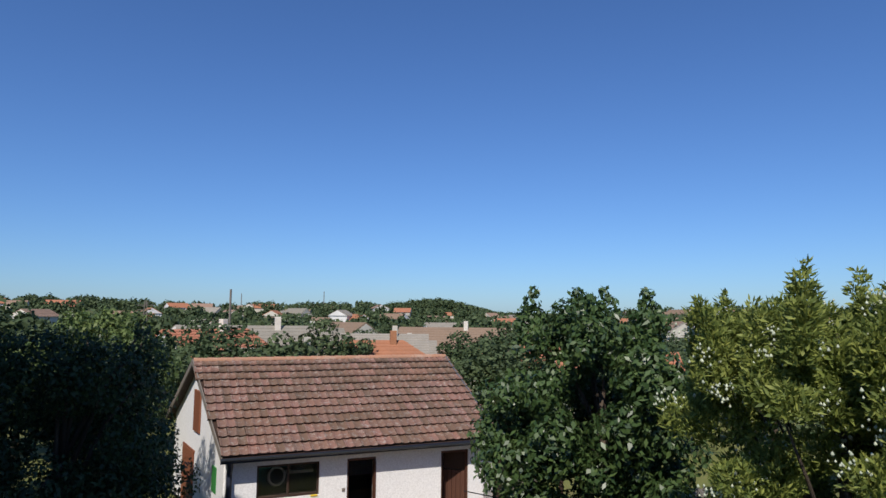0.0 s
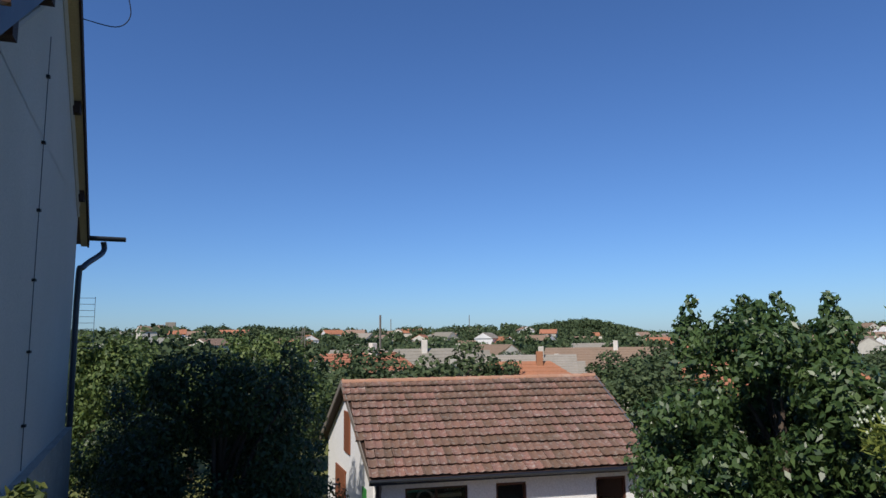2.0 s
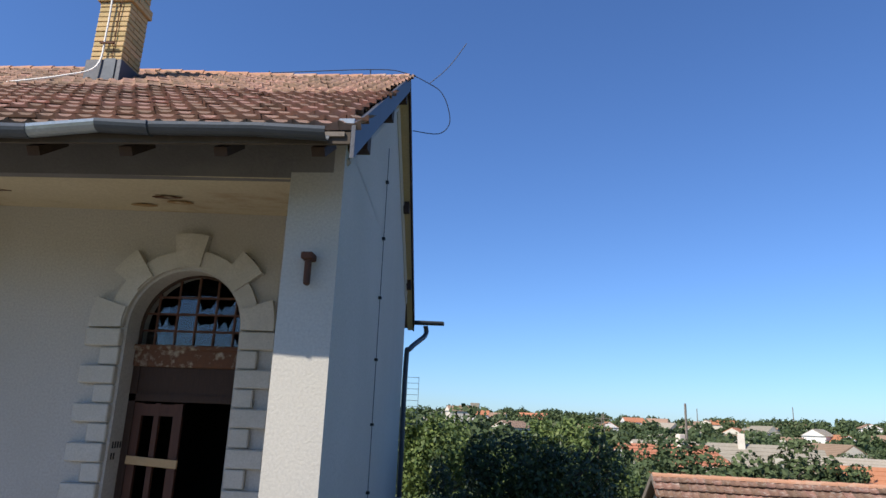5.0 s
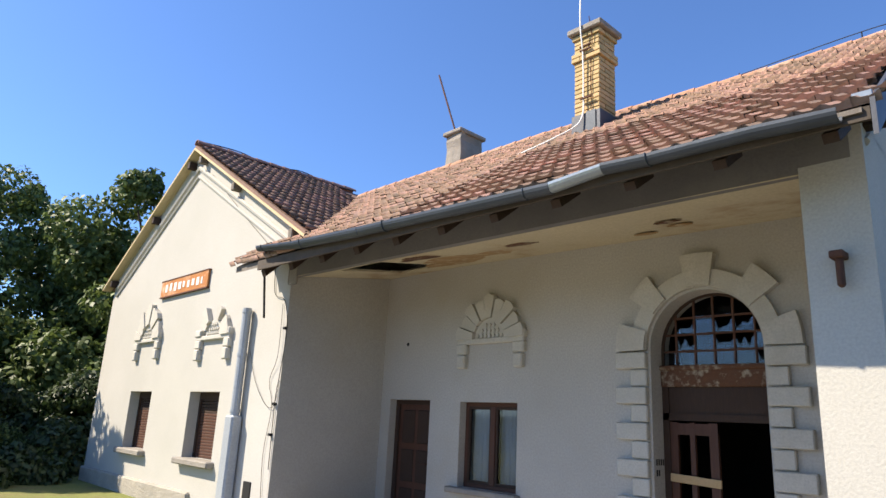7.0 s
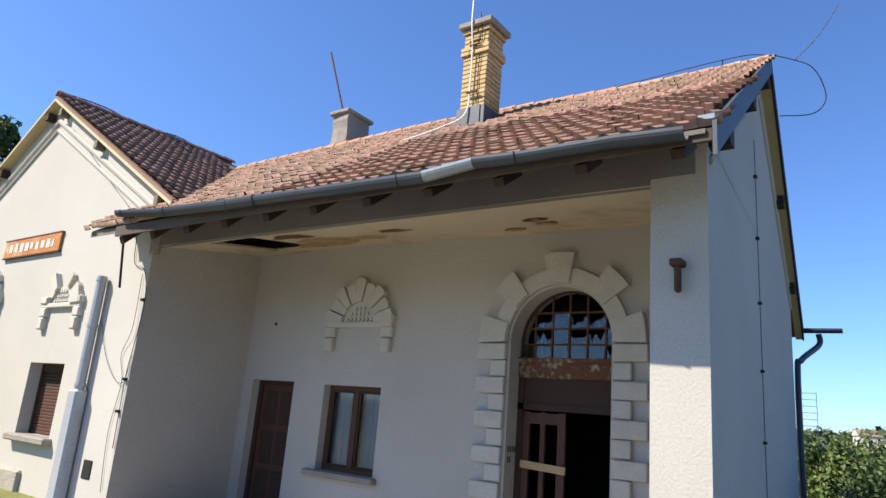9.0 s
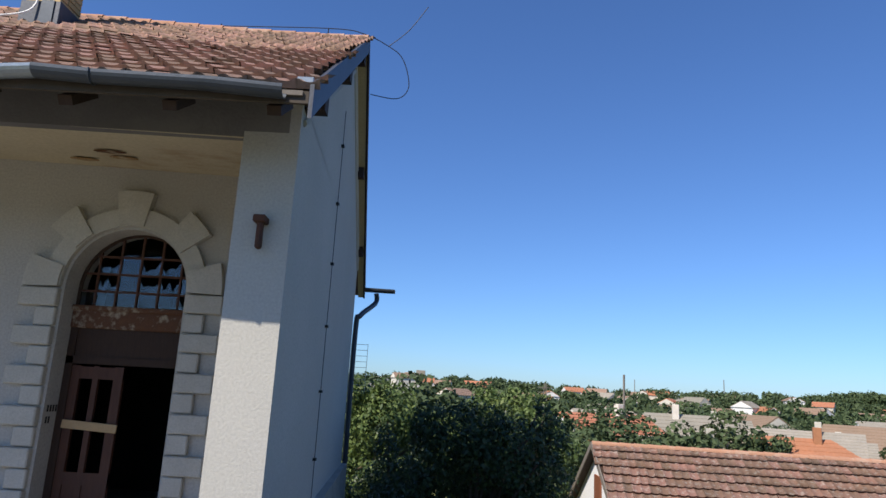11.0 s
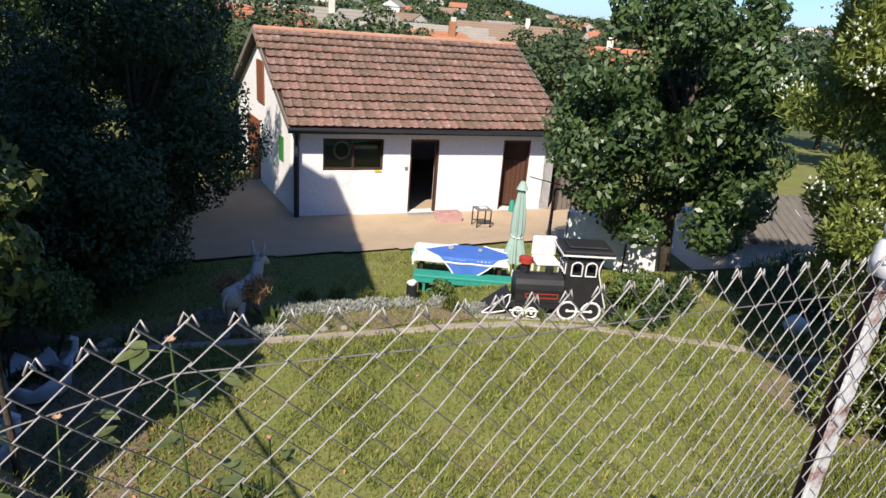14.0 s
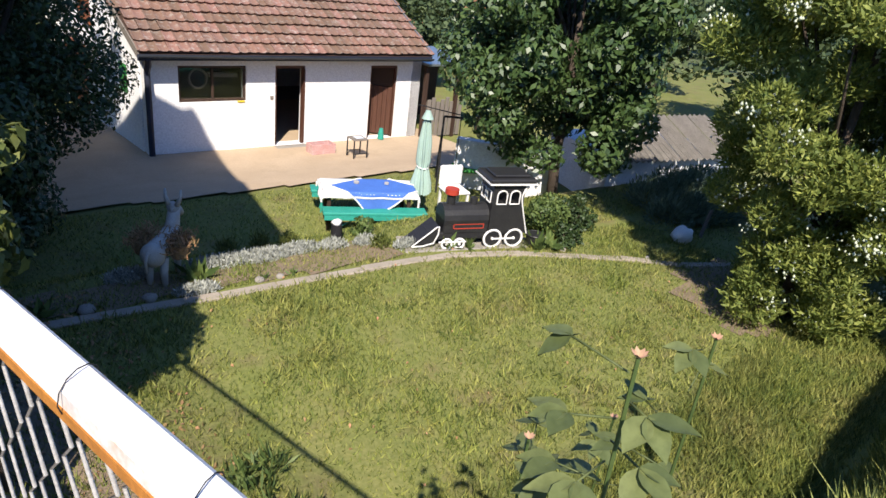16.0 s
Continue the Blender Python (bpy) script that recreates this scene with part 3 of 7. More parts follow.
# wing verge boards: cream underside on one slope, thin white edge on the other
for s, xe, ze in ((-1, wx0, wz0), (1, wx1, wz1)):
    bm = bmesh.new()
    vs = [(WA, WV, WZ - 0.06), (xe, WV, ze - 0.06), (xe, YF, ze - 0.06), (WA, YF, WZ - 0.06)]
    prism_pts = [bm.verts.new((x, y, z - 0.03)) for x, y, z in vs]
    low = [bm.verts.new((x, y, z - 0.08)) for x, y, z in vs]
    bm.faces.new(prism_pts)
    bm.faces.new(low[::-1])
    for i in range(4):
        bm.faces.new((prism_pts[(i + 1) % 4], prism_pts[i], low[i], low[(i + 1) % 4]))
    part("soffit_board", bm, CREAM, station, "cream painted soffit boards")
    for off, r in ((0.33, 0.05), (0.52, 0.035)):
        a = Vector((WA, YF - 0.01, WZ - 0.08 - off - 0.1))
        b = Vector((xe - s * 0.55, YF - 0.01, ze + s * 0.0 + SL * 0.55 - off - 0.1))
        part("moulding", tubed([a, b], r, 6), PLASTER, station)
    for t in (0.06, 0.42, 0.9):
        px, pz = WA + (xe - WA) * t, WZ - 0.06 + (ze - WZ) * t - 0.2
        part("purlin_end", boxed((px - 0.06, WV + 0.03, pz - 0.08), (px + 0.06, YF, pz + 0.08), 0.01), GREYW if s > 0 else WOOD, station)
# stain and eave shade coloured onto the top of the pillar
part("stained_band", boxed((-1.36, YF - 0.003, 4.08), (-0.99, YF + 0.05, 4.42)), BEAM, station, "stained render, darkened for eave shade")
# rafter feet under the front eave
for i in range(11):
    x = -8.3 + i * 0.74
    m = Matrix.Translation((x, YE + 0.5, ZE + 0.2)) @ Matrix.Rotation(math.atan(0.645), 4, "X")
    part("rafter_foot", boxed((-0.05, -0.5, -0.09), (0.05, -0.15, -0.02), 0, m), WOOD, station)
part("eave_board", boxed((-8.3, YE + 0.0, ZE - 0.10), (VF - 0.04, YE + 0.03, ZE - 0.01)), mat("dark weathered eave board", (0.10, 0.08, 0.065), (0.06, 0.05, 0.04), 0.9, 5, 40, 0.3), station)


def gutter(name, a, b, r, owner, material, label=""):
    """A half-round trough from a to b, open above."""
    a, b = Vector(a), Vector(b)
    d = (b - a).normalized()
    side = d.cross(Vector((0, 0, 1))).normalized()
    bm = bmesh.new()
    rings = []
    for p, rr in ((a, r), (b, r), (b, r - 0.008), (a, r - 0.008)):
        rings.append([bm.verts.new(p + side * rr * math.cos(t) + Vector((0, 0, -rr * math.sin(t)))) for t in np.linspace(-0.15, math.pi + 0.15, 11)])
    for s, t in zip(rings, rings[1:] + rings[:1]):
        for k in range(10):
            bm.faces.new((s[k], s[k + 1], t[k + 1], t[k]))
    return part(name, bm, material, owner, label, smooth=False)


gy0 = YE - 0.08
gz_at = [(-8.15, 4.19), (-7.2, 4.10), (-5.8, 4.06), (-4.25, 4.04), (-3.05, 4.02), (-2.5, 4.07), (-2.12, 4.05), (-1.3, 4.04), (-0.82, 4.01)]
for i, ((x0, z0), (x1, z1)) in enumerate(zip(gz_at, gz_at[1:])):
    gutter("gutter", (x0, gy0, z0), (x1 + 0.03, gy0, z1), 0.066 + 0.003 * (i % 2), station, ZINC_L if i == 4 else ZINC, "dented zinc gutter section" if i == 4 else "")
for x in (-8.0, -7.0, -5.3, -3.3, -2.1):
    z = np.interp(x, [p[0] for p in gz_at], [p[1] for p in gz_at])
    pts = [(x, gy0 - 0.071 * math.cos(t), z - 0.071 * math.sin(t)) for t in np.linspace(-0.2, math.pi, 9)] + [(x, YE + 0.15, z + 0.06)]
    part("gutter_bracket", tubed(pts, 0.007, 5), ZINC, station)
part("verge_plank", boxed((-0.84, YE - 0.02, ZE - 0.05), (-0.68, YE + 0.02, ZE - 0.015)), GREYW, station)

# ---- shed (own axes: x along the front, y back, z up) ----
SM = pose(4.725, 16.05, -3.46, 0, 0, -8.15)
SKEW = 0.125                 # the left gable stands off square
shed = thing("shed", "whitewashed garden shed with weathered brown tile roof", "shed", SM)
SLN, SDP, SRY, SRZ, SWH = 7.23, 6.8, 3.4, 4.33, 2.44
bm = wall_grid(bmesh.new(), [0, 0.71, 2.26, 2.98, 3.76, 5.63, 6.46, SLN], [-0.4, 0.02, 1.17, 1.99, SWH], 0, 0.3,
               [(0.71, 2.26, 1.17, 1.99), (2.98, 3.76, 0.02, 1.99), (5.63, 6.46, 0.02, 1.99)])
part("wall", bm, LIME, shed, "whitewashed front wall")
bm = wall_grid(bmesh.new(), [0.3, 3.7, 5.2, SDP], [-0.4, 0.02, 1.75, SWH], 0, 0.3, [(3.7, 5.2, 0.02, 1.75)], lambda x, y, z: (y - SKEW * x, x, z))
part("wall", bm, LIME, shed)
bm = bmesh.new()
prism(bm, [(0, SWH), (0.0, SWH + 0.02), (SRY, SRZ - 0.1), (SDP, SWH + 0.02), (SDP, SWH)], 0, 0.3, lambda a, b, c: (c - SKEW * a, a, b))
part("gable", bm, LIME, shed)
bm = bmesh.new()
prism(bm, [(0, -0.4), (0.0, SWH + 0.02), (SRY, SRZ - 0.1), (SDP, SWH + 0.02), (SDP, -0.4)], SLN - 0.3, SLN, yz)
part("wall", bm, LIME, shed)
part("wall", boxed((0.3 - SKEW * SDP, SDP - 0.3, -0.4), (SLN - 0.3, SDP, SWH)), LIME, shed)
part("inner_floor", boxed((0.3, 0.3, -0.4), (SLN - 0.3, SDP - 0.3, 0.0)), CONC, shed)
SEY, SEZ = -0.40, 2.30
ss = (SRZ - SEZ) / (SRY - SEY)
SX0, SX1 = -0.20, SLN + 0.03


def verge_x(y):
    return SX0 - SKEW * y


for pts in ([(verge_x(SEY), SEY, SEZ), (SX1, SEY, SEZ), (SX1, SRY, SRZ), (verge_x(SRY), SRY, SRZ)], [(SX1, SDP + 0.38, SEZ), (verge_x(SDP + 0.38), SDP + 0.38, SEZ), (verge_x(SRY), SRY, SRZ), (SX1, SRY, SRZ)]):
    bm = bmesh.new()
    top = [bm.verts.new(p) for p in pts]
    low = [bm.verts.new(Vector(p) - Vector((0, 0, 0.08))) for p in pts]
    bm.faces.new(top)
    bm.faces.new(low[::-1])
    for i in range(4):
        bm.faces.new((top[(i + 1) % 4], top[i], low[i], low[(i + 1) % 4]))
    part("roof_deck", bm, WOOD, shed)
for x in (SX0 - 0.02, SX1 + 0.0):
    bm = bmesh.new()
    for ya, yb in ((SEY, SRY), (SDP + 0.38, SRY)):
        prism(bm, [(ya, SEZ - 0.1), (yb, SRZ - 0.1), (yb, SRZ + 0.07), (ya, SEZ + 0.07)], x - 0.015, x + 0.015, lambda a, b, c: (c - (SKEW * a if x < 1 else 0), a, b))
    part("barge_board", bm, GREYW if x < 1 else ZINC_L, shed)
part("eave_board", boxed((SX0, SEY - 0.03, SEZ - 0.12), (SX1, SEY, SEZ + 0.0)), NAVY, shed)
gutter("gutter", (SX0, SEY - 0.07, SEZ - 0.0), (SX1, SEY - 0.07, SEZ - 0.04), 0.06, shed, ZINC)

# ---- station details ----
# quoins and arch stones round the door
for s in (-1, 1):
    for i in range(13):
        z0 = 2.74 - i * 0.208
        wide = i % 2 == 0
        xi, xo = AX + s * (AR + 0.03), AX + s * (AR + (0.44 if wide else 0.25))
        d = 0.085 if wide else 0.06
        part("quoin", boxed((min(xi, xo), YB - d, z0 + 0.006), (max(xi, xo), YB + 0.05, z0 + 0.202), 0.012), ORN, station)


def arc_block(a0, a1, r0, r1, y0, y1, n=6):
    bm = bmesh.new()
    pts = [(AX - r0 * math.cos(t), AZ + r0 * math.sin(t)) for t in np.linspace(a0, a1, n)] + [(AX - r1 * math.cos(t), AZ + r1 * math.sin(t)) for t in np.linspace(a1, a0, n)]
    return prism(bm, pts, y0, y1, xz)


part("arch_ring", arc_block(0.0, math.pi, AR + 0.03, AR + 0.23, YB - 0.06, YB + 0.05, 25), ORN, station, "stucco arch surround")
for deg in (8, 45, 90, 135, 172):
    h = 13 if deg == 90 else 11
    a0, a1 = radians(deg - h * 0.85), radians(deg + h * 0.85)
    part("arch_stone", arc_block(a0, a1, AR + 0.04, AR + (0.42 if deg != 90 else 0.40), YB - 0.09, YB + 0.04, 5), ORN, station)
# door leaf, transom and fanlight in the arch
door = new("entrance_door")
door.parent = station
tagged(door, "dark wooden door, half open, with broken fanlight above")
DY = YB + 0.30
part("transom", boxed((AX - AR, DY - 0.08, 2.55), (AX + AR, DY + 0.08, 2.78), 0.01), WOOD_P, door, "peeling brown transom beam")
part("transom_moulding", boxed((AX - AR - 0.0, DY - 0.11, 2.74), (AX + AR, DY - 0.06, 2.80), 0.01), WOOD_P, door)
part("upper_panel", boxed((AX - AR, DY - 0.03, 2.22), (AX + AR, DY + 0.03, 2.55)), WOOD, door)
for x in (AX - AR + 0.03, AX + AR - 0.03):
    part("door_frame", boxed((x - 0.05, DY - 0.05, GZ), (x + 0.05, DY + 0.05, 2.55)), WOOD, door)
part("door_frame", boxed((AX - AR, DY - 0.05, 2.16), (AX + AR, DY + 0.05, 2.24)), WOOD, door)
# leaf: stiles and rails round open glazing slots
for x0, x1 in ((-AR + 0.07, -AR + 0.17), (-AR + 0.32, -AR + 0.38), (-AR + 0.55, -AR + 0.65)):
    part("stile", boxed((AX + x0, DY - 0.03, GZ + 0.05), (AX + x1, DY + 0.02, 2.14)), WOOD_B, door)
for z in (GZ + 0.1, 0.95, 2.06):
    part("rail", boxed((AX - AR + 0.07, DY - 0.028, z - 0.06), (AX - AR + 0.65, DY + 0.018, z + 0.07)), WOOD_B, door)
part("lower_panel", boxed((AX - AR + 0.1, DY - 0.015, GZ + 0.1), (AX - AR + 0.62, DY + 0.0, 0.95)), WOOD_B, door)
m = Matrix.Translation((AX - AR + 0.40, DY - 0.055, 1.50)) @ Matrix.Rotation(radians(3), 4, "Y")
part("nailed_plank", boxed((-0.32, -0.012, -0.045), (0.28, 0.012, 0.045), 0.004, m), PALE, door, "pale plank nailed across")
# fanlight: iron grid with some broken panes
for i in range(-2, 3):
    x = AX + i * 0.235
    top = AZ + math.sqrt(max(0.0, (AR - 0.02) ** 2 - (i * 0.235) ** 2))
    part("glazing_bar", boxed((x - 0.011, DY - 0.02, 2.78), (x + 0.011, DY + 0.01, top)), RUST, door)
for z in (2.97, 3.17, 3.37):
    hw = math.sqrt(max(0.0, (AR - 0.02) ** 2 - max(0.0, z - AZ) ** 2))
    part("glazing_bar", boxed((AX - hw, DY - 0.018, z - 0.011), (AX + hw, DY + 0.008, z + 0.011)), RUST, door)
bm = bmesh.new()
pts = [(AX - AR * math.cos(t), DY - 0.01, AZ + AR * math.sin(t)) for t in np.linspace(0.0, math.pi, 21)]
tube(bm, [(AX - AR, DY - 0.01, 2.78)] + pts + [(AX + AR, DY - 0.01, 2.78)], 0.03, 6)
part("fanlight_frame", bm, WOOD, door)
rng = random.Random(8)
for i in range(-3, 3):
    for k in range(4):
        x0, z0 = AX + i * 0.235 + 0.012, 2.785 + k * 0.2
        if math.hypot(x0 + 0.11 - AX, max(0, z0 + 0.16 - AZ)) > AR - 0.04:
            continue
        mode = rng.random()
        bm = bmesh.new()
        w, h = 0.212, 0.178
        if mode < 0.35:
            pts = [(0, 0), (w, 0), (w, h), (0, h)]
        elif mode < 0.8:
            pts = [(0, 0), (w, 0), (w, h * rng.uniform(0.3, 1)), (w * 0.7, h * rng.uniform(0.1, 0.5)), (w * 0.45, h * rng.uniform(0.3, 0.8)), (w * 0.2, h * rng.uniform(0.1, 0.4)), (0, h * rng.uniform(0.4, 1))]
        else:
            continue
        prism(bm, [(x0 + u, z0 + v) for u, v in pts], DY - 0.004, DY + 0.0, xz)
        g = part("pane", bm, GLASS, door)
        g.visible_shadow = False

# scribble on the reveal: illegible strokes become bars
for z, n in ((1.64, 4), (1.52, 2)):
    for k in range(n):
        part("scribble_bar", boxed((AX - AR - 0.004, YB + 0.06 + k * 0.05, z), (AX - AR + 0.004, YB + 0.085 + k * 0.05, z + 0.07)), BLACKW, station)


def casement(name, x0, x1, z0, z1, y, label, curtain=True):
    w = new(name)
    w.parent = station
    tagged(w, label)
    f = 0.06
    for a, b, c, d in ((x0, x0 + f, z0, z1), (x1 - f, x1, z0, z1), (x0 + f, x1 - f, z0, z0 + f), (x0 + f, x1 - f, z1 - f, z1)):
        part("frame", boxed((a, y - 0.04, c), (b, y + 0.04, d), 0.006), WOOD_B, w)
    mx = (x0 + x1) / 2
    part("mullion", boxed((mx - 0.045, y - 0.05, z0 + f), (mx + 0.045, y + 0.03, z1 - f), 0.006), WOOD_B, w)
    for a, b in ((x0 + f, mx - 0.045), (mx + 0.045, x1 - f)):
        for c, d, e, g in ((a, a + 0.035, z0 + f, z1 - f), (b - 0.035, b, z0 + f, z1 - f), (a + 0.035, b - 0.035, z0 + f, z0 + f + 0.04), (a + 0.035, b - 0.035, z1 - f - 0.04, z1 - f)):
            part("sash", boxed((c, y - 0.03, e), (d, y + 0.02, g), 0.004), WOOD, w)
        p = part("pane", boxed((a + 0.03, y - 0.006, z0 + f + 0.03), (b - 0.03, y, z1 - f - 0.03)), GLASS, w)
        p.visible_shadow = False
        if curtain:
            bm = bmesh.new()
            n = 26
            lo = [bm.verts.new((a + (b - a) * i / n, y + 0.10 + 0.018 * math.sin(i * 1.9) + 0.01 * math.sin(i * 0.7), z0)) for i in range(n + 1)]
            hi = [bm.verts.new((v.co.x, v.co.y, z1)) for v in lo]
            for i in range(n):
                bm.faces.new((lo[i], lo[i + 1], hi[i + 1], hi[i]))
            part("curtain", bm, CURTAIN, w, "pale blue hanging curtain", smooth=True)
    # near-black sheet behind the panes stands in for the unlit room
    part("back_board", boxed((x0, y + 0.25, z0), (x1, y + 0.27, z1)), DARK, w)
    return w


casement("window", -6.96, -5.84, 1.10, 2.32, YB + 0.17, "brown wooden window with pale curtains")
part("window_sill", boxed((-7.12, YB - 0.12, 1.02), (-5.76, YB + 0.2, 1.10), 0.015), CONC, station, "grey concrete sill")
# plank door at the loggia's end
ld = new("side_door")
ld.parent = station
tagged(ld, "dark panelled wooden door")
part("door_frame", boxed((-8.62, YB + 0.14, 2.27), (-7.63, YB + 0.24, 2.34)), WOOD, ld)
for x in (-8.58, -7.67):
    part("door_frame", boxed((x - 0.04, YB + 0.14, GZ), (x + 0.04, YB + 0.24, 2.27)), WOOD, ld)
part("leaf", boxed((-8.54, YB + 0.18, GZ), (-7.71, YB + 0.22, 2.27)), WOOD_B, ld)
for x0 in (-8.46, -8.09):
    for z0, z1 in ((0.4, 0.95), (1.05, 1.55), (1.65, 2.18)):
        part("door_panel", boxed((x0, YB + 0.165, z0), (x0 + 0.30, YB + 0.185, z1), 0.012), WOOD, ld)
part("door_handle", tubed([(-7.80, YB + 0.18, 1.35), (-7.80, YB + 0.12, 1.35), (-7.90, YB + 0.12, 1.35)], 0.011, 6), RUST, ld)


def shell_ornament(cx, base, y, seed, s=1.0, broken=False):
    """Stucco shell over a window: fan of ribs on a bar with two drops at the ends."""
    o = new("shell_ornament")
    o.parent = station
    tagged(o, "stucco shell relief, broken" if broken else "stucco shell relief")
    rng = random.Random(seed)
    bar = base + 0.40 * s
    r0, r1 = 0.30 * s, 0.62 * s
    part("bar", boxed((cx - 0.62 * s, y - 0.07, bar - 0.06 * s), (cx + 0.62 * s, y + 0.03, bar + 0.02), 0.015), ORN, o)
    n = 9
    for i in range(n):
        if broken and rng.random() < 0.35:
            continue
        a0, a1 = math.pi * (i + 0.06) / n, math.pi * (i + 0.94) / n
        q = r1 * (1.0 if i % 2 == 0 else 0.93) * (rng.uniform(0.85, 1.02) if broken else 1)
        pts = [(cx - r0 * math.cos(a0), bar + r0 * math.sin(a0)), (cx - q * math.cos(a0), bar + q * 0.98 * math.sin(a0)), (cx - q * 1.03 * math.cos((a0 + a1) / 2), bar + q * 1.01 * math.sin((a0 + a1) / 2)), (cx - q * math.cos(a1), bar + q * 0.98 * math.sin(a1)), (cx - r0 * math.cos(a1), bar + r0 * math.sin(a1))]
        part("rib", prism(bmesh.new(), pts, y - (0.10 if i % 2 == 0 else 0.08), y + 0.03, xz), ORN, o)
    pts = [(cx - r0 * math.cos(t), bar + r0 * math.sin(t)) for t in np.linspace(0, math.pi, 13)]
    part("lunette", prism(bmesh.new(), pts, y - 0.035, y + 0.03, xz), ORN, o)
    bm = bmesh.new()
    for k in range(3):
        for i in range(7 - 2 * k):
            x = cx + (i - (6 - 2 * k) / 2) * 0.075 * s
            z = bar + (0.05 + 0.075 * k) * s
            m = Matrix.Translation((x, y - 0.04, z)) @ Matrix.Rotation(radians(45), 4, "Y")
            box(bm, (-0.022, -0.02, -0.022), (0.022, 0.02, 0.022), 0, m)
    part("scale_relief", bm, ORN, o)
    for sx in (-1, 1):
        x = cx + sx * 0.53 * s
        for z0, z1, w, d in ((bar - 0.20 * s, bar - 0.05 * s, 0.10, 0.08), (bar - 0.40 * s, bar - 0.21 * s, 0.08, 0.09), (bar, bar + 0.12 * s, 0.11, 0.095)):
            part("drop", boxed((x - w * s, y - d, z0), (x + w * s, y + 0.02, z1), 0.02), ORN, o)


shell_ornament(-6.36, 2.81, YB, 1, 1.06)
shell_ornament(-14.44, 2.98, YF, 2, 1.08)
shell_ornament(-11.28, 2.88, YF, 3, 1.08, True)
for x0, x1 in ((-15.05, -13.87), (-12.02, -10.82)):
    w = new("shuttered_window")
    w.parent = station
    tagged(w, "window closed by brown roller shutter")
    part("frame", boxed((x0, YF + 0.20, 1.17), (x0 + 0.06, YF + 0.28, 2.33)), WOOD, w)
    part("frame", boxed((x1 - 0.06, YF + 0.20, 1.17), (x1, YF + 0.28, 2.33)), WOOD, w)
    part("frame", boxed((x0 + 0.06, YF + 0.20, 2.21), (x1 - 0.06, YF + 0.28, 2.33)), WOOD, w)
    for k in range(20):
        z = 1.18 + k * 0.052
        part("slat", boxed((x0 + 0.06, YF + 0.225, z), (x1 - 0.06, YF + 0.245, z + 0.046), 0.006), WOOD_B if k < 15 else WOOD, w)
    part("window_sill", boxed((x0 - 0.10, YF - 0.14, 1.06), (x1 + 0.12, YF + 0.2, 1.17), 0.02), CONC, w, "thick concrete sill")
# sign board with weathered letters as bars
sb = new("sign_board")
sb.parent = station
tagged(sb, "rusted orange name board with flaked white lettering")
part("board", boxed((-14.1, YF - 0.05, 4.18), (-11.85, YF - 0.01, 4.52), 0.006), SIGN, sb)
part("edge", boxed((-14.12, YF - 0.058, 4.16), (-11.83, YF - 0.0, 4.185)), RUST, sb)
part("edge", boxed((-14.12, YF - 0.058, 4.515), (-11.83, YF - 0.0, 4.535)), RUST, sb)
rng = random.Random(3)
for k in range(9):
    x = -13.85 + k * 0.215
    part("letter_bar", boxed((x, YF - 0.056, 4.26 + rng.uniform(0, 0.04)), (x + rng.uniform(0.05, 0.14), YF - 0.05, 4.45 - rng.uniform(0, 0.05))), WHITE, sb)
# downpipe casing, rod, wires on the wing
dp = new("downpipe")
dp.parent = station
part("pipe", tubed([(-10.0, YF - 0.1, 3.70), (-10.0, YF - 0.1, 1.95)], 0.075, 12), PIPE, dp)
part("pipe_cover", boxed((-10.13, YF - 0.2, 0.2), (-9.87, YF - 0.01, 1.95), 0.03), PIPE, dp, "grey sheet cover")
for z in (3.62, 2.9, 2.0):
    part("collar", tubed([(-10.0, YF - 0.1, z), (-10.0, YF - 0.1, z + 0.05)], 0.085, 12), PIPE, dp)
part("hanging_rod", tubed([(-8.83, YF - 0.5, 4.05), (-8.95, YF - 0.35, 3.42)], 0.018, 6), BLACKW, station)
part("corner_break", boxed((-8.95, YF - 0.012, 3.95), (-8.69, YF + 0.02, 4.4), 0.03), CONC, station, "broken render at the corner")
# the vent's shade is a near-black block on the wall
part("vent_hole", boxed((-9.62, YF - 0.015, 0.72), (-9.38, YF + 0.01, 0.98), 0.01), DARK, station)


def cable(pts, r=0.006, material=BLACKW, name="cable", owner=None, seg=5, sub=6):
    """A smooth wire through the points."""
    p = [Vector(q) for q in pts]
    out = []
    for i in range(len(p) - 1):
        a, b, c, d = p[max(i - 1, 0)], p[i], p[i + 1], p[min(i + 2, len(p) - 1)]
        for k in range(sub):
            t = k / sub
            out.append(0.5 * ((2 * b) + (c - a) * t + (2 * a - 5 * b + 4 * c - d) * t * t + (3 * b - a - 3 * c + d) * t ** 3))
    out.append(p[-1])
    return part(name, tubed(out, r, seg), material, owner if owner is not None else station)


cable([(-12.4, YF - 0.02, 6.6), (-10.6, YF - 0.02, 5.3), (-9.5, YF - 0.03, 4.5), (-9.3, YF - 0.02, 3.9), (-8.95, YF - 0.03, 3.75), (-8.8, YF - 0.02, 3.3), (-8.85, YF - 0.03, 2.6), (-8.92, YF - 0.02, 2.2), (-8.9, YF - 0.02, 1.2)])
cable([(-9.9, YF - 0.02, 3.0), (-9.6, YF - 0.02, 2.5), (-9.2, YF - 0.03, 2.15), (-8.95, YF - 0.02, 2.12), (-8.85, YF - 0.02, 2.5)], 0.004)
cable([(-9.0, YF - 0.02, 3.7), (-8.95, YF - 0.04, 2.9), (-9.15, YF - 0.02, 2.5), (-9.0, YF - 0.02, 2.1), (-9.1, YF - 0.02, 1.4), (-9.0, YF - 0.02, 0.6)], 0.004)
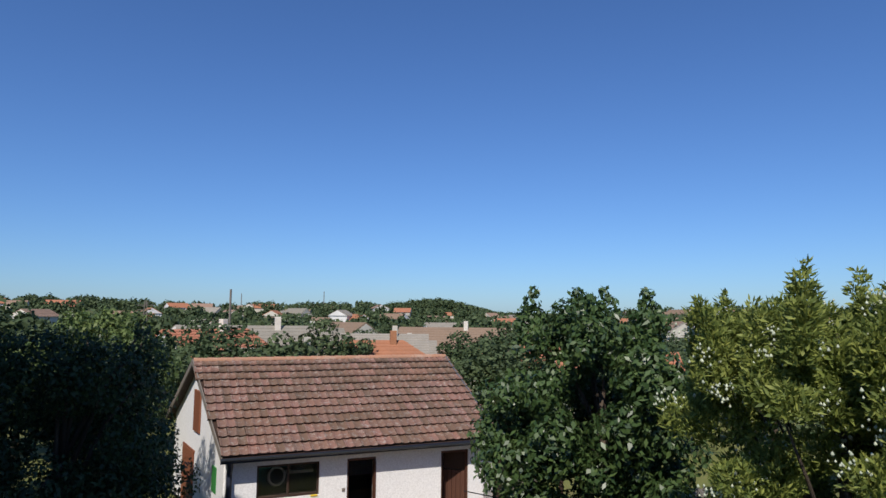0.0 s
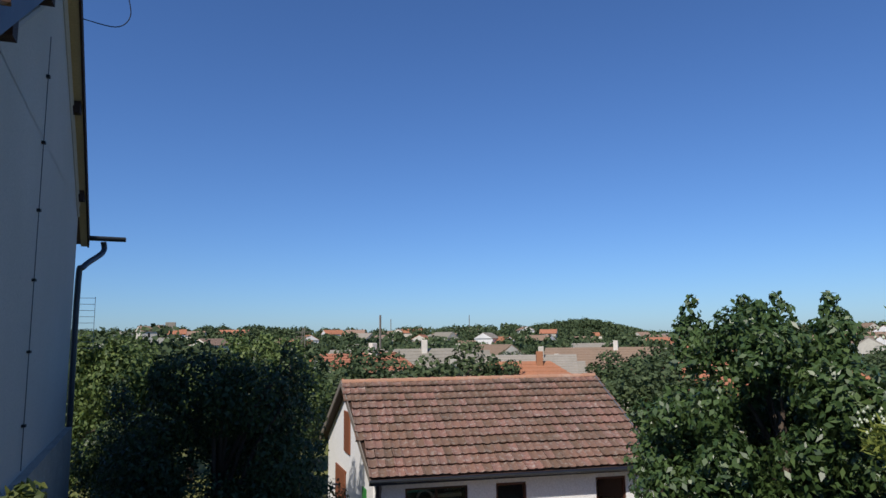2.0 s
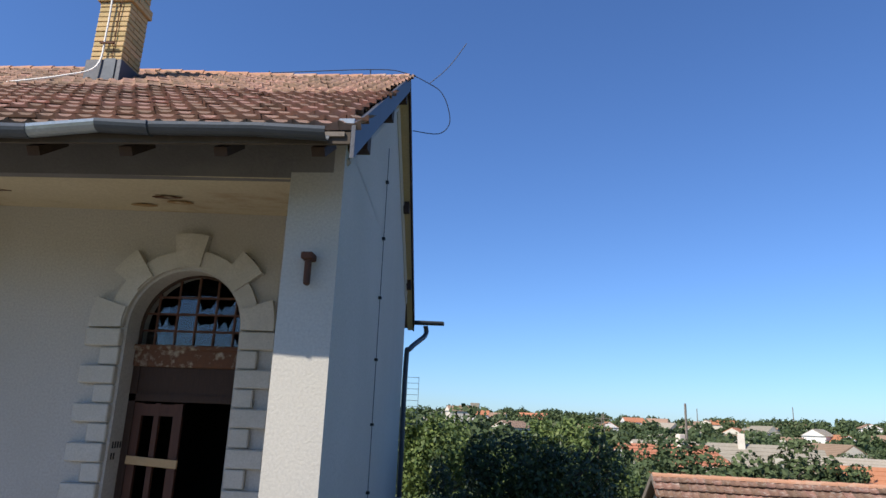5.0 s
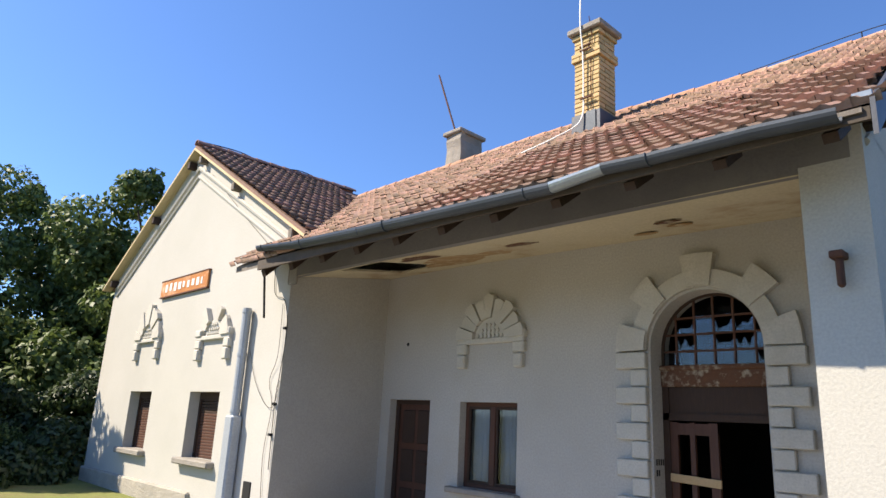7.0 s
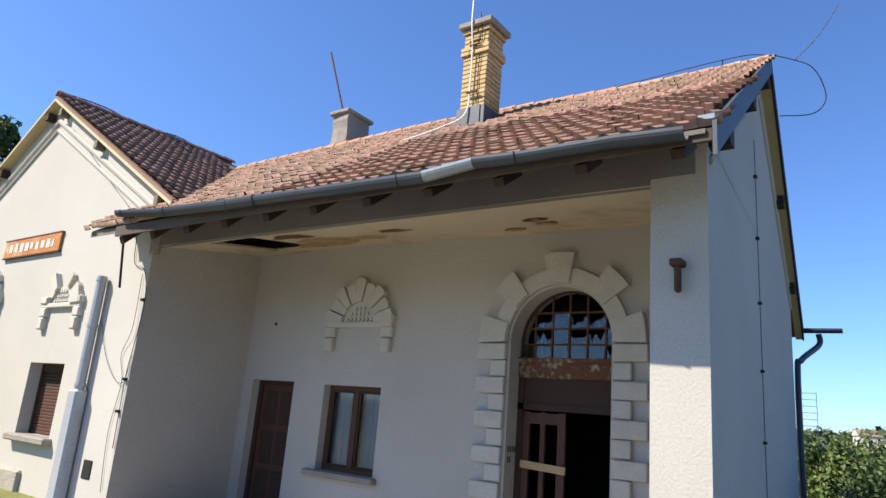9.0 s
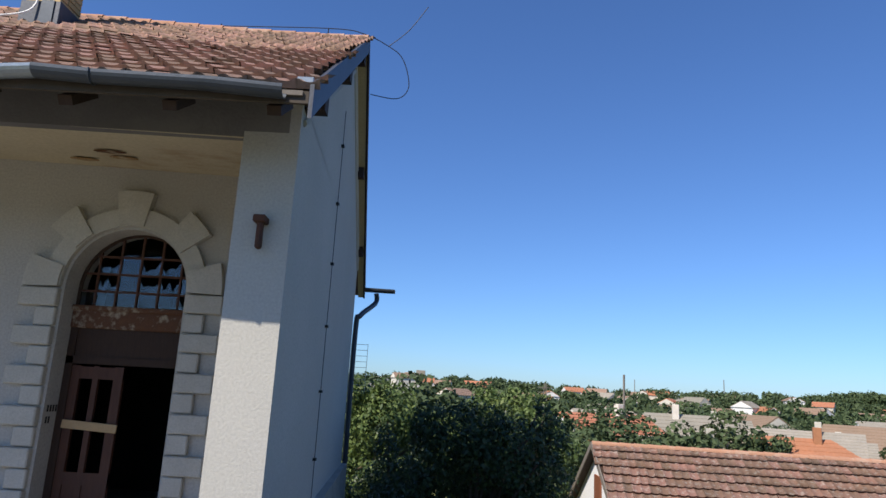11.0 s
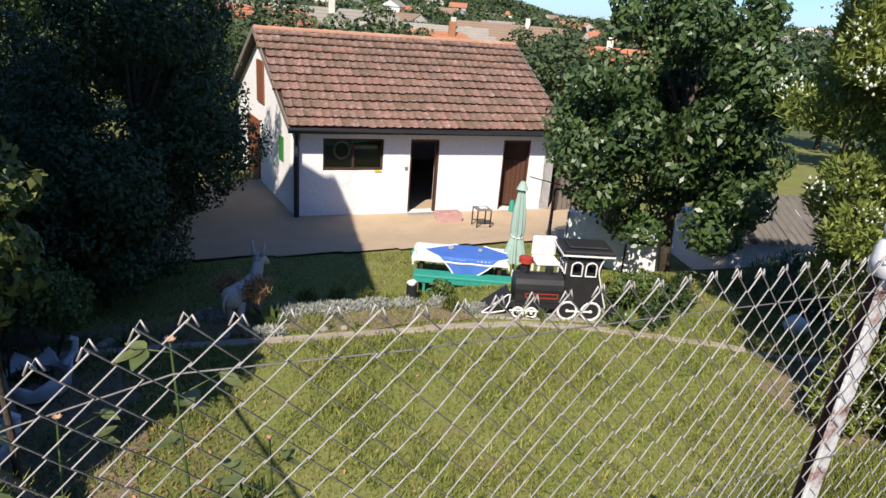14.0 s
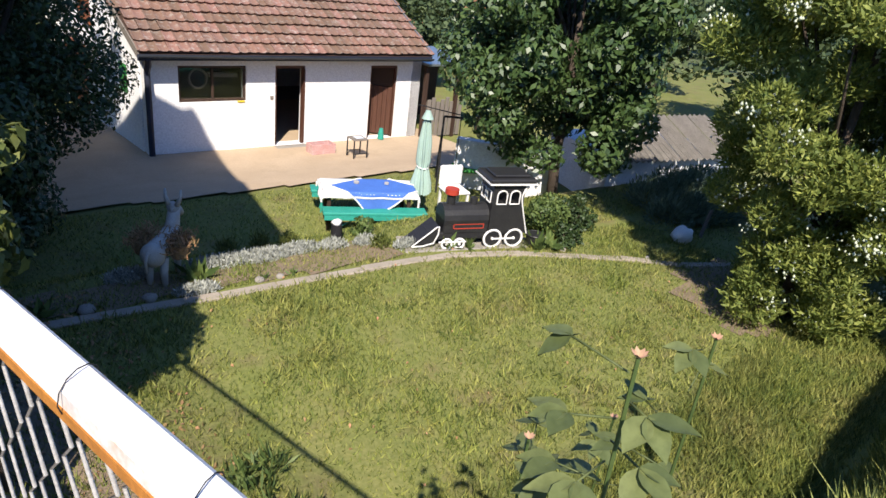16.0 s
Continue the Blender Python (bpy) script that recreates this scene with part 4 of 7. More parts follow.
for x, z in ((-8.92, 2.15), (-8.85, 3.3), (-8.95, 1.7)):
    part("wire_clip", boxed((x - 0.03, YF - 0.05, z - 0.02), (x + 0.03, YF, z + 0.02)), BLACKW, station)
part("wall_hole", tubed([(-8.25, YB - 0.004, 3.25), (-8.25, YB + 0.02, 3.25)], 0.03, 10), DARK, station)
# iron bracket on the pillar
br = new("iron_bracket")
br.parent = station
part("plate", boxed((-1.17, YF - 0.13, 3.29), (-1.07, YF, 3.35), 0.01), RUST, br)
part("hook", boxed((-1.14, YF - 0.11, 3.08), (-1.09, YF - 0.05, 3.30), 0.015), RUST, br, "rusty iron strap")
# conduit and clips on the side wall, rear gutter and downpipe
cy = 8.4
part("conduit", tubed([(side_x(cy) + 0.02, cy, 5.6), (side_x(cy) + 0.02, cy, 0.75)], 0.005, 5), ZINC, station)
for z in np.arange(1.2, 5.5, 0.78):
    part("conduit_clip", boxed((side_x(cy), cy - 0.03, z), (side_x(cy) + 0.04, cy + 0.03, z + 0.03)), BLACKW, station)
gutter("gutter", (-3.0, YEB + 0.02, ZE + 0.0), (-0.72, YEB + 0.02, ZE + 0.0), 0.07, station, ZINC)
cable([(-1.1, YEB + 0.02, ZE - 0.08), (-1.1, YEB + 0.0, ZE - 0.28), (-1.3, 13.05, ZE - 0.63), (-1.36, 12.98, ZE - 0.93), (-1.36, 12.98, 0.7)], 0.05, ZINC, "downpipe", seg=8)


def settle(ob):
    """The old roof rises a little towards the wing."""
    if ob.type == "MESH" and ob.data.users == 1:
        for v in ob.data.vertices:
            v.co.z += rise(v.co)
    elif ob.type == "MESH":
        ob.matrix_basis = Matrix.Translation((0, 0, rise(ob.matrix_basis.translation))) @ ob.matrix_basis


def rise(p):
    return ramp1(-p.x, 1.5, 7.5) * ramp1(p.z, 3.85, 4.1) * (0.09 + 0.02 * (p.y - 4.4))


# ---- chimneys ----
def brick_chimney(cx, cy, z0, z1):
    c = thing("chimney", "tall yellow brick chimney with sheet-metal foot", "chimney")
    w = 0.225
    part("core", boxed((cx - w + 0.012, cy - w + 0.012, z0 + 0.3), (cx + w - 0.012, cy + w - 0.012, z1 - 0.05)), MORTAR, c)
    course, rng = 0.077, random.Random(5)
    n = int((z1 - 0.1 - z0 - 0.3) / course)
    full = half = None
    shared = {}
    for i in range(n):
        z = z0 + 0.32 + i * course
        out = 0.035 if i in (n - 5, n - 6) else (0.03 if i >= n - 1 else 0.0)
        ww = w + out
        for side in range(4):
            cuts = [-ww, -ww + 0.29, ww] if (i + side) % 2 else [-ww, -ww + 0.16, ww]
            for a, b in zip(cuts, cuts[1:]):
                key = (round(b - a, 3), round(out, 3))
                if key not in shared:
                    shared[key] = link_mesh("brick", boxed((0.005, 0, 0), (b - a - 0.005, 0.06, course - 0.012), 0.005), BRICK_O)
                ob = new("brick", shared[key])
                ob.parent = c
                ob.matrix_basis = Matrix.Translation((cx, cy, z)) @ Matrix.Rotation(side * math.pi / 2, 4, "Z") @ Matrix.Translation((a, -ww + rng.uniform(-0.003, 0.003), 0))
    part("cap", boxed((cx - 0.31, cy - 0.31, z1 - 0.10), (cx + 0.31, cy + 0.31, z1), 0.015), CONC, c, "worn concrete cap")
    part("flashing", boxed((cx - 0.26, cy - 0.26, z0 - 0.4), (cx + 0.26, cy + 0.26, z0 + 0.33), 0.01), SHEET, c, "dark sheet-metal flashing")
    part("flashing_plate", boxed((cx + 0.02, cy - 0.275, z0 - 0.2), (cx + 0.18, cy - 0.262, z0 + 0.33)), ZINC, c)
    cable([(cx - 0.9, cy - 0.75, z0 - 0.28), (cx - 0.35, cy - 0.5, z0 - 0.05), (cx - 0.06, cy - 0.30, z0 + 0.2), (cx - 0.03, cy - 0.27, z0 + 0.7), (cx - 0.03, cy - 0.28, z1 - 0.5), (cx - 0.04, cy - 0.33, z1), (cx - 0.05, cy - 0.30, z1 + 0.65)], 0.013, WHITE, "white_conduit", c)
    cable([(cx + 0.10, cy - 0.24, z0 + 0.35), (cx + 0.09, cy - 0.245, z0 + 1.0), (cx + 0.12, cy - 0.25, z1 - 0.3), (cx + 0.10, cy - 0.30, z1 + 0.1)], 0.007, RUST, "thin_wire", c)
    for z in (z1 - 0.45, z1 - 0.38, z0 + 0.55):
        part("wire_hook", boxed((cx - 0.08, cy - 0.30, z), (cx + 0.12, cy - 0.27, z + 0.02)), RUST, c)


BRICK_O = mat("yellow brick piece", (0.55, 0.40, 0.20), (0.47, 0.33, 0.16), 0.85, 6, 80, 0.4, obj=0.16)
brick_chimney(-4.95, 8.05, 6.30, 8.12)
c2 = thing("chimney", "short crumbling grey rendered chimney with iron rod", "chimney")
bm = boxed((-9.48, 9.2, 6.9), (-9.04, 9.86, 8.05), 0.0)
bmesh.ops.subdivide_edges(bm, edges=bm.edges[:], cuts=6, use_grid_fill=True)
for v in bm.verts:
    v.co += Vector((noise.noise(v.co * 3), noise.noise(v.co * 3 + Vector((9, 0, 0))), 0)) * 0.05
part("shaft", bm, CONC, c2)
part("cap", boxed((-9.55, 9.13, 8.03), (-8.98, 9.93, 8.12), 0.02), CONC, c2)
part("rod", tubed([(-9.3, 9.3, 8.1), (-9.95, 9.3, 9.75)], 0.02, 6), RUST, c2)
c3 = thing("chimney", "low flue stub on the roof ridge", "chimney")
part("shaft", boxed((-12.2, 9.5, 6.9), (-11.6, 10.0, 7.35), 0.02), CONC, c3)

# ridge cable with stubs, aerial wire loop at the gable
ac = thing("aerial_wire", "thin black aerial wire along the roof ridge", "wire")
cable([(-12.0, YR, ZR + 0.12), (-9.0, YR, ZR + 0.17), (-6.0, YR, ZR + 0.13), (-3.6, YR, ZR + 0.12), (-1.6, YR, ZR + 0.17), (-1.05, YR, ZR + 0.10), (-0.65, YR, ZR - 0.1), (-0.48, YR, ZR - 0.25), (-0.38, YR, ZR - 0.5), (-0.36, YR, ZR - 0.75), (-0.52, YR, ZR - 0.9), (-0.9, YR, ZR - 0.85)], 0.007, BLACKW, "wire", ac)
cable([(-0.68, YR, ZR - 0.07), (-0.4, YR, ZR + 0.2), (-0.14, YR, ZR + 0.6)], 0.006, BLACKW, "wire", ac, sub=3)
for x in (-10.5, -7.4, -5.9, -4.4, -3.2, -1.6):
    part("stub", tubed([(x, YR, ZR + 0.0), (x, YR, ZR + 0.16)], 0.009, 5), BLACKW, ac)
wc = thing("aerial_wire", "loose black wire on the wing ridge", "wire")
cable([(WA, 5.4, WZ + 0.2), (WA, 6.2, WZ + 0.25), (WA + 0.05, 7.0, WZ + 0.14), (WA + 0.05, 7.8, WZ + 0.26), (WA, 8.6, WZ + 0.2), (WA + 0.3, 9.2, WZ + 0.1)], 0.012, BLACKW, "wire", wc)

# antenna mast behind the house
mast = thing("antenna_mast", "rusty antenna mast with grid reflector", "antenna")
MX, MY = -1.72, 14.35
part("mast", tubed([(MX, MY, -4.0), (MX, MY, 2.95)], 0.04, 8), RUST, mast)
for z in (2.9, 2.65, 2.4, 2.15):
    part("dipole", boxed((MX - 0.03, MY - 0.25, z - 0.02), (MX + 0.03, MY - 0.02, z + 0.02)), RUST, mast)
for i in range(9):
    z = 2.0 + i * 0.12
    part("grid_rod", tubed([(MX - 0.45, MY + 0.1, z), (MX + 0.45, MY + 0.1, z)], 0.006, 4), WIRE, mast)
for x in (-0.45, -0.15, 0.15, 0.45):
    part("grid_rod", tubed([(MX + x, MY + 0.1, 1.98), (MX + x, MY + 0.1, 2.98)], 0.006, 4), WIRE, mast)
part("side_arm", tubed([(MX, MY, 0.9), (MX - 0.35, MY - 1.4, 0.9), (MX - 0.35, MY - 1.4, 0.75)], 0.02, 6), RUST, mast)

# ---- shed details ----
for x0, x1, label, material in ((2.98, 3.76, "open brown wooden door", WOOD_B), (5.63, 6.46, "half-open brown wooden door", WOOD_B)):
    d = new("door")
    d.parent = shed
    tagged(d, label)
    for a, b in ((x0, x0 + 0.05), (x1 - 0.05, x1)):
        part("door_frame", boxed((a, 0.04, 0.02), (b, 0.14, 1.98)), material, d)
    part("door_frame", boxed((x0 + 0.05, 0.04, 1.92), (x1 - 0.05, 0.14, 1.98)), material, d)
    if x0 < 5:
        part("leaf", boxed((x1 - 0.045, -0.02, 0.06), (x1 - 0.005, 0.05, 1.90)), material, d)
        part("threshold_slab", boxed((x0 - 0.02, -0.25, -0.05), (x1 + 0.05, 0.3, 0.015), 0.01), CONC, d)
    else:
        m = Matrix.Translation((x1 - 0.05, 0.12, 0)) @ Matrix.Rotation(radians(-38), 4, "Z")
        for k in range(5):
            part("plank", boxed((-0.62 + k * 0.125, -0.02, 0.06), (-0.50 + k * 0.125, 0.02, 1.38), 0.004, m), material, d)
        part("upper_plank", boxed((-0.62, 0.0, 1.40), (0.0, 0.03, 1.9), 0, m), WOOD, d)
sw = new("window")
sw.parent = shed
tagged(sw, "dark framed shed window with objects behind glass")
for a, b, c, e in ((0.71, 0.76, 1.17, 1.99), (2.21, 2.26, 1.17, 1.99), (0.76, 2.21, 1.17, 1.23), (0.76, 2.21, 1.93, 1.99), (1.46, 1.51, 1.23, 1.93)):
    part("frame", boxed((a, 0.05, c), (b, 0.13, e), 0.005), WOOD, sw)
for a, b in ((0.76, 1.46), (1.51, 2.21)):
    g = part("pane", boxed((a, 0.085, 1.23), (b, 0.09, 1.93)), GLASS, sw)
    g.visible_shadow = False
# added black sheets keep the shed interior dark behind the glass
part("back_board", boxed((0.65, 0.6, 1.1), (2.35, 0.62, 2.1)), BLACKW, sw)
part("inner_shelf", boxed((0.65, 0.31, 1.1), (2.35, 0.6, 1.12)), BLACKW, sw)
part("shelf_board", boxed((1.5, 0.35, 1.66), (2.18, 0.5, 1.74)), GREYW, sw)
bm = bmesh.new()
tube(bm, [(1.26 + 0.2 * math.cos(t), 0.4, 1.62 + 0.22 * math.sin(t)) for t in np.linspace(0, math.tau, 20)], 0.03, 6)
part("hanging_hoop", bm, GREYW, sw)
part("yellow_sponge", boxed((2.04, -0.03, 1.14), (2.22, 0.04, 1.175), 0.01), mat("yellow plastic", (0.7, 0.5, 0.03), None, 0.6), sw)
gd = new("gable_door")
gd.parent = shed
tagged(gd, "brown plank door standing ajar in the gable wall")
GS = Matrix(((1, -SKEW, 0, 0), (0, 1, 0, 0), (0, 0, 1, 0), (0, 0, 0, 1)))
for k in range(9):
    part("plank", boxed((-0.05, 3.72 + k * 0.165, 0.03), (0.0, 3.875 + k * 0.165, 1.72), 0.005, GS), WOOD_G, gd)
part("frame", boxed((-0.04, 3.65, 1.72), (0.05, 5.25, 1.78), 0, GS), WOOD_G, gd)
part("attic_shutter", boxed((-0.05, 3.05, 2.34), (0.0, 3.85, 3.5), 0.01, GS), WOOD_G, shed, "brown attic shutter")
part("green_shutter", boxed((-0.03, 0.98, 1.18), (0.0, 1.40, 1.82), 0.01, GS), mat("green paint", (0.03, 0.22, 0.05), None, 0.5), shed, "bright green side shutter")
cable([(0.02, -0.36, 2.22), (0.05, -0.22, 2.05), (0.05, -0.08, 1.88), (0.05, -0.08, 1.6), (0.05, -0.08, 0.0)], 0.07, NAVY, "downpipe", shed, 8)
part("wall_lamp", boxed((2.95, -0.06, 2.16), (3.12, 0.0, 2.22), 0.01), BLACKW, shed)
part("wall_lamp", boxed((3.5, -0.10, 2.12), (3.62, 0.0, 2.24), 0.03), GREYW, shed)
part("socket", boxed((2.85, -0.02, 1.18), (2.93, 0.0, 1.27), 0.005), GREYW, shed)

# ---- roof tiles ----
sl = math.hypot(YR - YE, ZR - ZE)
tw, te = 0.168, 0.30
PM = plane_matrix((-13.0, YE, ZE + 0.012), (1, 0, 0), (0, YR - YE, ZR - ZE))
def on_main(x, y):
    f = y / sl
    xw = x - 13.0
    right = VF + (VR - VF) * f - 0.02
    left = -9.1 + (-12.7 + 9.1) * f
    return left < xw < right and f < 0.995
tile_roof(station, PM, int(sl / te) + 1, int(12.6 / tw) + 1, tw, te, TILE, TILE_P, on_main, lambda c, r: c * tw - 13.0 > -5.6 and r < 14, 300, 2, 0.02, 0.045)
up = (wx1 - WA)
wl = math.hypot(up, WZ - wz1)
WM = plane_matrix((wx1, WV, wz1 + 0.012), (0, 1, 0), (-up, 0, WZ - wz1))
tile_roof(station, WM, int(wl / te) + 1, 21, tw, te, TILE_D, TILE_D, lambda x, y: x < 0.85 + 3.4 * (y / wl) and y < wl - 0.05)
ridge_row(station, (VR - 0.02, YR, ZR + 0.0), (-12.5, YR, ZR + 0.03), 32)
ridge_row(station, (WA, WV + 0.02, WZ + 0.02), (WA, 9.4, WZ + 0.02), 12, 0.09, TILE_D)
part("verge_flashing", boxed((-0.74, YE + 0.02, ZE + 0.05), (-0.62, YE + 0.12, ZE + 0.11), 0.005), ZINC_L, station, "bent bright flashing")
ssl = math.hypot(SRY - SEY, SRZ - SEZ)
RM = plane_matrix((SX0 - SKEW * SRY, SEY, SEZ + 0.012), (1, 0, 0), (0, SRY - SEY, SRZ - SEZ))
tile_roof(shed, RM, 12, int((SX1 - SX0 + SKEW * SRY) / 0.2145) + 1, 0.2145, ssl / 12, TILE_S, TILE_SP,
          lambda x, y: x - 0.1 > SKEW * (SRY - SEY) * (1 - y / ssl) - 0.1 and x < SX1 - SX0 + SKEW * SRY + 0.03, lambda c, r: r < 9, 300, 3, 0.025, 0.062)
ridge_row(shed, (verge_x(SRY), SRY, SRZ + 0.02), (SX1, SRY, SRZ + 0.02), 21, 0.09)

for ob in station.children_recursive:
    settle(ob)

# ---- plants ----
def leaves(centres, normals, length, width, rng, bend=0.25):
    """Pointed leaves, four triangles each (as quads), at centres, roughly facing normals."""
    n = len(centres)
    a = rng.normal(size=(n, 3))
    nn = normals + 0.55 * rng.normal(size=(n, 3))
    nn /= np.linalg.norm(nn, axis=1, keepdims=True) + 1e-9
    a -= nn * (a * nn).sum(1, keepdims=True)
    a[:, 2] -= 0.35
    a /= np.linalg.norm(a, axis=1, keepdims=True) + 1e-9
    b = np.cross(nn, a)
    ln = length * rng.uniform(0.65, 1.2, (n, 1))
    wd = width * rng.uniform(0.7, 1.15, (n, 1))
    base = centres - a * ln / 2
    tip = centres + a * ln / 2 - nn * ln * bend * 0.5
    l = centres - a * ln * 0.05 - b * wd / 2 + nn * ln * bend * 0.12
    r = centres - a * ln * 0.05 + b * wd / 2 + nn * ln * bend * 0.12
    v = np.stack([base, l, tip, r], 1).reshape(-1, 3)
    f = np.arange(4 * n).reshape(n, 4)
    return v, f


def crown_points(rng, clumps, n):
    """Points and outward normals on and inside overlapping clumps (x, y, z, r)."""
    c = np.array(clumps, float)
    w = c[:, 3] ** 2
    k = rng.choice(len(c), n, p=w / w.sum())
    d = rng.normal(size=(n, 3))
    d /= np.linalg.norm(d, axis=1, keepdims=True)
    rad = c[k, 3:4] * rng.uniform(0.55, 1.06, (n, 1)) ** 0.7
    p = c[k, :3] + d * rad * np.array([1, 1, 0.85])
    return p, d


def clump_set(rng, centre, radii, n, size, lo=0.45):
    out = []
    for _ in range(n):
        d = rng.normal(size=3)
        d /= np.linalg.norm(d)
        q = rng.uniform(lo, 0.92)
        out.append((*(np.array(centre) + d * np.array(radii) * q), size * rng.uniform(0.6, 1.25)))
    return out


def limbs(bm, base, top, r, rng, clumps, n=9):
    """Trunk and tapered limbs that run out to some of the clumps."""
    base, top = Vector(base), Vector(top)
    mid = [base.lerp(top, t) + Vector((rng.normal() * 0.06, rng.normal() * 0.06, 0)) * (base - top).length * 0.15 for t in (0, 0.3, 0.6, 1)]
    mid[0] = base
    tube(bm, mid, r, 9, True, r * 0.35)
    for k in rng.choice(len(clumps), min(n, len(clumps)), replace=False):
        e = Vector(clumps[k][:3])
        s = base.lerp(top, rng.uniform(0.35, 0.85))
        m = s.lerp(e, 0.5) + Vector((0, 0, 0.12 * (e - s).length))
        tube(bm, [s, m, e], r * 0.38, 6, True, r * 0.08)
    return bm


def tree(label, base, top_z, centre, radii, nclump, size, nleaf, length, width, material, seed, trunk=0.12, name="tree", group="", sprouts=0):
    rng = np.random.default_rng(seed)
    t = thing(name, label, "tree", group=group)
    cl = clump_set(rng, centre, radii, nclump, size)
    for _ in range(sprouts):
        x, y = centre[0] + rng.uniform(-0.6, 0.6) * radii[0], centre[1] + rng.uniform(-0.6, 0.6) * radii[1]
        h = centre[2] + radii[2] * rng.uniform(0.85, 1.08)
        for q in range(4):
            cl.append((x + rng.normal() * 0.06, y + rng.normal() * 0.06, h - q * 0.22, size * (0.28 + 0.1 * q)))
    part("trunk", limbs(bmesh.new(), base, (base[0] * 0.4 + centre[0] * 0.6, base[1] * 0.4 + centre[1] * 0.6, centre[2] + radii[2] * 0.3), trunk, rng, cl, 12), BARK, t, smooth=True)
    p, d = crown_points(rng, cl, nleaf)
    v, f = leaves(p, d + np.array([0, 0, 0.5]), length, width, rng)
    crown = arrays("crown", v, f, material, t)
    return t


# fruit tree with glossy leaves over the swing
tree("dark green fruit tree with glossy broad leaves", (9.95, 8.7, -3.2), 2.9, (9.7, 8.75, 0.05), (2.3, 2.2, 2.5), 90, 0.52, 34000, 0.155, 0.085, LEAF_R, 11, 0.13, sprouts=16)
# dark trees in the house's shade, which their lowered leaf colour deepens
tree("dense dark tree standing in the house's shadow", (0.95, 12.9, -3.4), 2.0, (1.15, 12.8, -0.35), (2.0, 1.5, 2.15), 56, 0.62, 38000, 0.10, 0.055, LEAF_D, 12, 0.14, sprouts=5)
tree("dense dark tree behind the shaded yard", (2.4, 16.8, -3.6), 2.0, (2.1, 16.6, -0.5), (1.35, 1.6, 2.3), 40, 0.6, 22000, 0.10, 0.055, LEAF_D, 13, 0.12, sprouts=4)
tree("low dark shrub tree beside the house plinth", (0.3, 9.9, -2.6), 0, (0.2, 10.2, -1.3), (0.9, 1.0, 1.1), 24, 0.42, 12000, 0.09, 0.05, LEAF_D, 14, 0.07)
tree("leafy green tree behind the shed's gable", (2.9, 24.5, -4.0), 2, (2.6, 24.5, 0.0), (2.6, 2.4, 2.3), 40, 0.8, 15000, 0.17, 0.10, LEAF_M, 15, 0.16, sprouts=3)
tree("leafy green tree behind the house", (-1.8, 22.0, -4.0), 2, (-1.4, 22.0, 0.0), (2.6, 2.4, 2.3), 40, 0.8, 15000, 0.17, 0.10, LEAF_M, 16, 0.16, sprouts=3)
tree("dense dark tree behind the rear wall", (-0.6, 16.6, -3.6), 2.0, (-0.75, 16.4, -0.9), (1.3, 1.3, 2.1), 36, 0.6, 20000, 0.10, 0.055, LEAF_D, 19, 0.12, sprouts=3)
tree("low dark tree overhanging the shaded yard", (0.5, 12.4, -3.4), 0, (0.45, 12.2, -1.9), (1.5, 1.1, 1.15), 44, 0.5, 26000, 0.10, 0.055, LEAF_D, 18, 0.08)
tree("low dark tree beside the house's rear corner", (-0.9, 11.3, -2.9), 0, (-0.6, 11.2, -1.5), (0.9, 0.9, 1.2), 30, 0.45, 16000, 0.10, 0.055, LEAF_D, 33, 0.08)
# small pear beside the railing
tree("slender young pear tree with yellow-green leaves", (-0.5, 5.6, -2.6), 1.0, (-0.55, 5.65, 0.2), (0.36, 0.42, 1.0), 34, 0.2, 3600, 0.11, 0.06, LEAF_Y, 17, 0.035)
# broad walnut trees past the wing
for k, (x, y, zc, rx, rz) in enumerate(((-25.0, 9.5, 5.2, 4.4, 5.2), (-31.0, 5.0, 5.4, 5.2, 5.4), (-26.5, 2.5, 2.8, 3.4, 2.9), (-22.3, 13.0, 4.6, 3.6, 4.8), (-23.5, 6.5, 1.8, 2.4, 1.8), (-21.4, 0.5, 4.0, 3.0, 3.2))):
    tree("tall broad-leaved walnut tree", (x, y, 0.1), 9, (x, y, zc), (rx, rx, rz), 80, 1.15, 46000, 0.27, 0.16, LEAF_M, 20 + k, 0.28, group="walnut trees", sprouts=5)
for k, (x, y, r, h) in enumerate(((-21.5, 4.4, 1.7, 1.5), (-22.5, 2.2, 1.9, 1.8), (-20.6, 6.6, 1.5, 1.6), (-24.5, 0.2, 2.4, 2.6), (-18.2, 2.4, 0.9, 0.7), (-16.6, 2.9, 0.7, 0.45), (-17.3, 4.0, 0.7, 0.4), (-19.0, 5.6, 0.8, 0.8))):
    tree("dense dark green undergrowth below the walnut trees", (x, y, 0.1), 3, (x, y, h * 0.8), (r, r, h), 40, 0.55, 16000, 0.17, 0.10, LEAF_D, 90 + k, 0.05, name="shrub", group="undergrowth")
tree("low leafy shrub beside the forecourt", (-19.5, 3.6, 0.2), 1.5, (-19.5, 3.6, 0.75), (1.3, 1.0, 0.6), 20, 0.4, 5000, 0.10, 0.06, LEAF_M, 31, 0.04, name="shrub")
tree("low leafy shrub beside the plinth", (-18.0, 4.6, 0.2), 1.5, (-18.0, 4.6, 0.5), (0.8, 0.6, 0.35), 14, 0.28, 2500, 0.09, 0.05, LEAF_M, 32, 0.03, name="shrub")


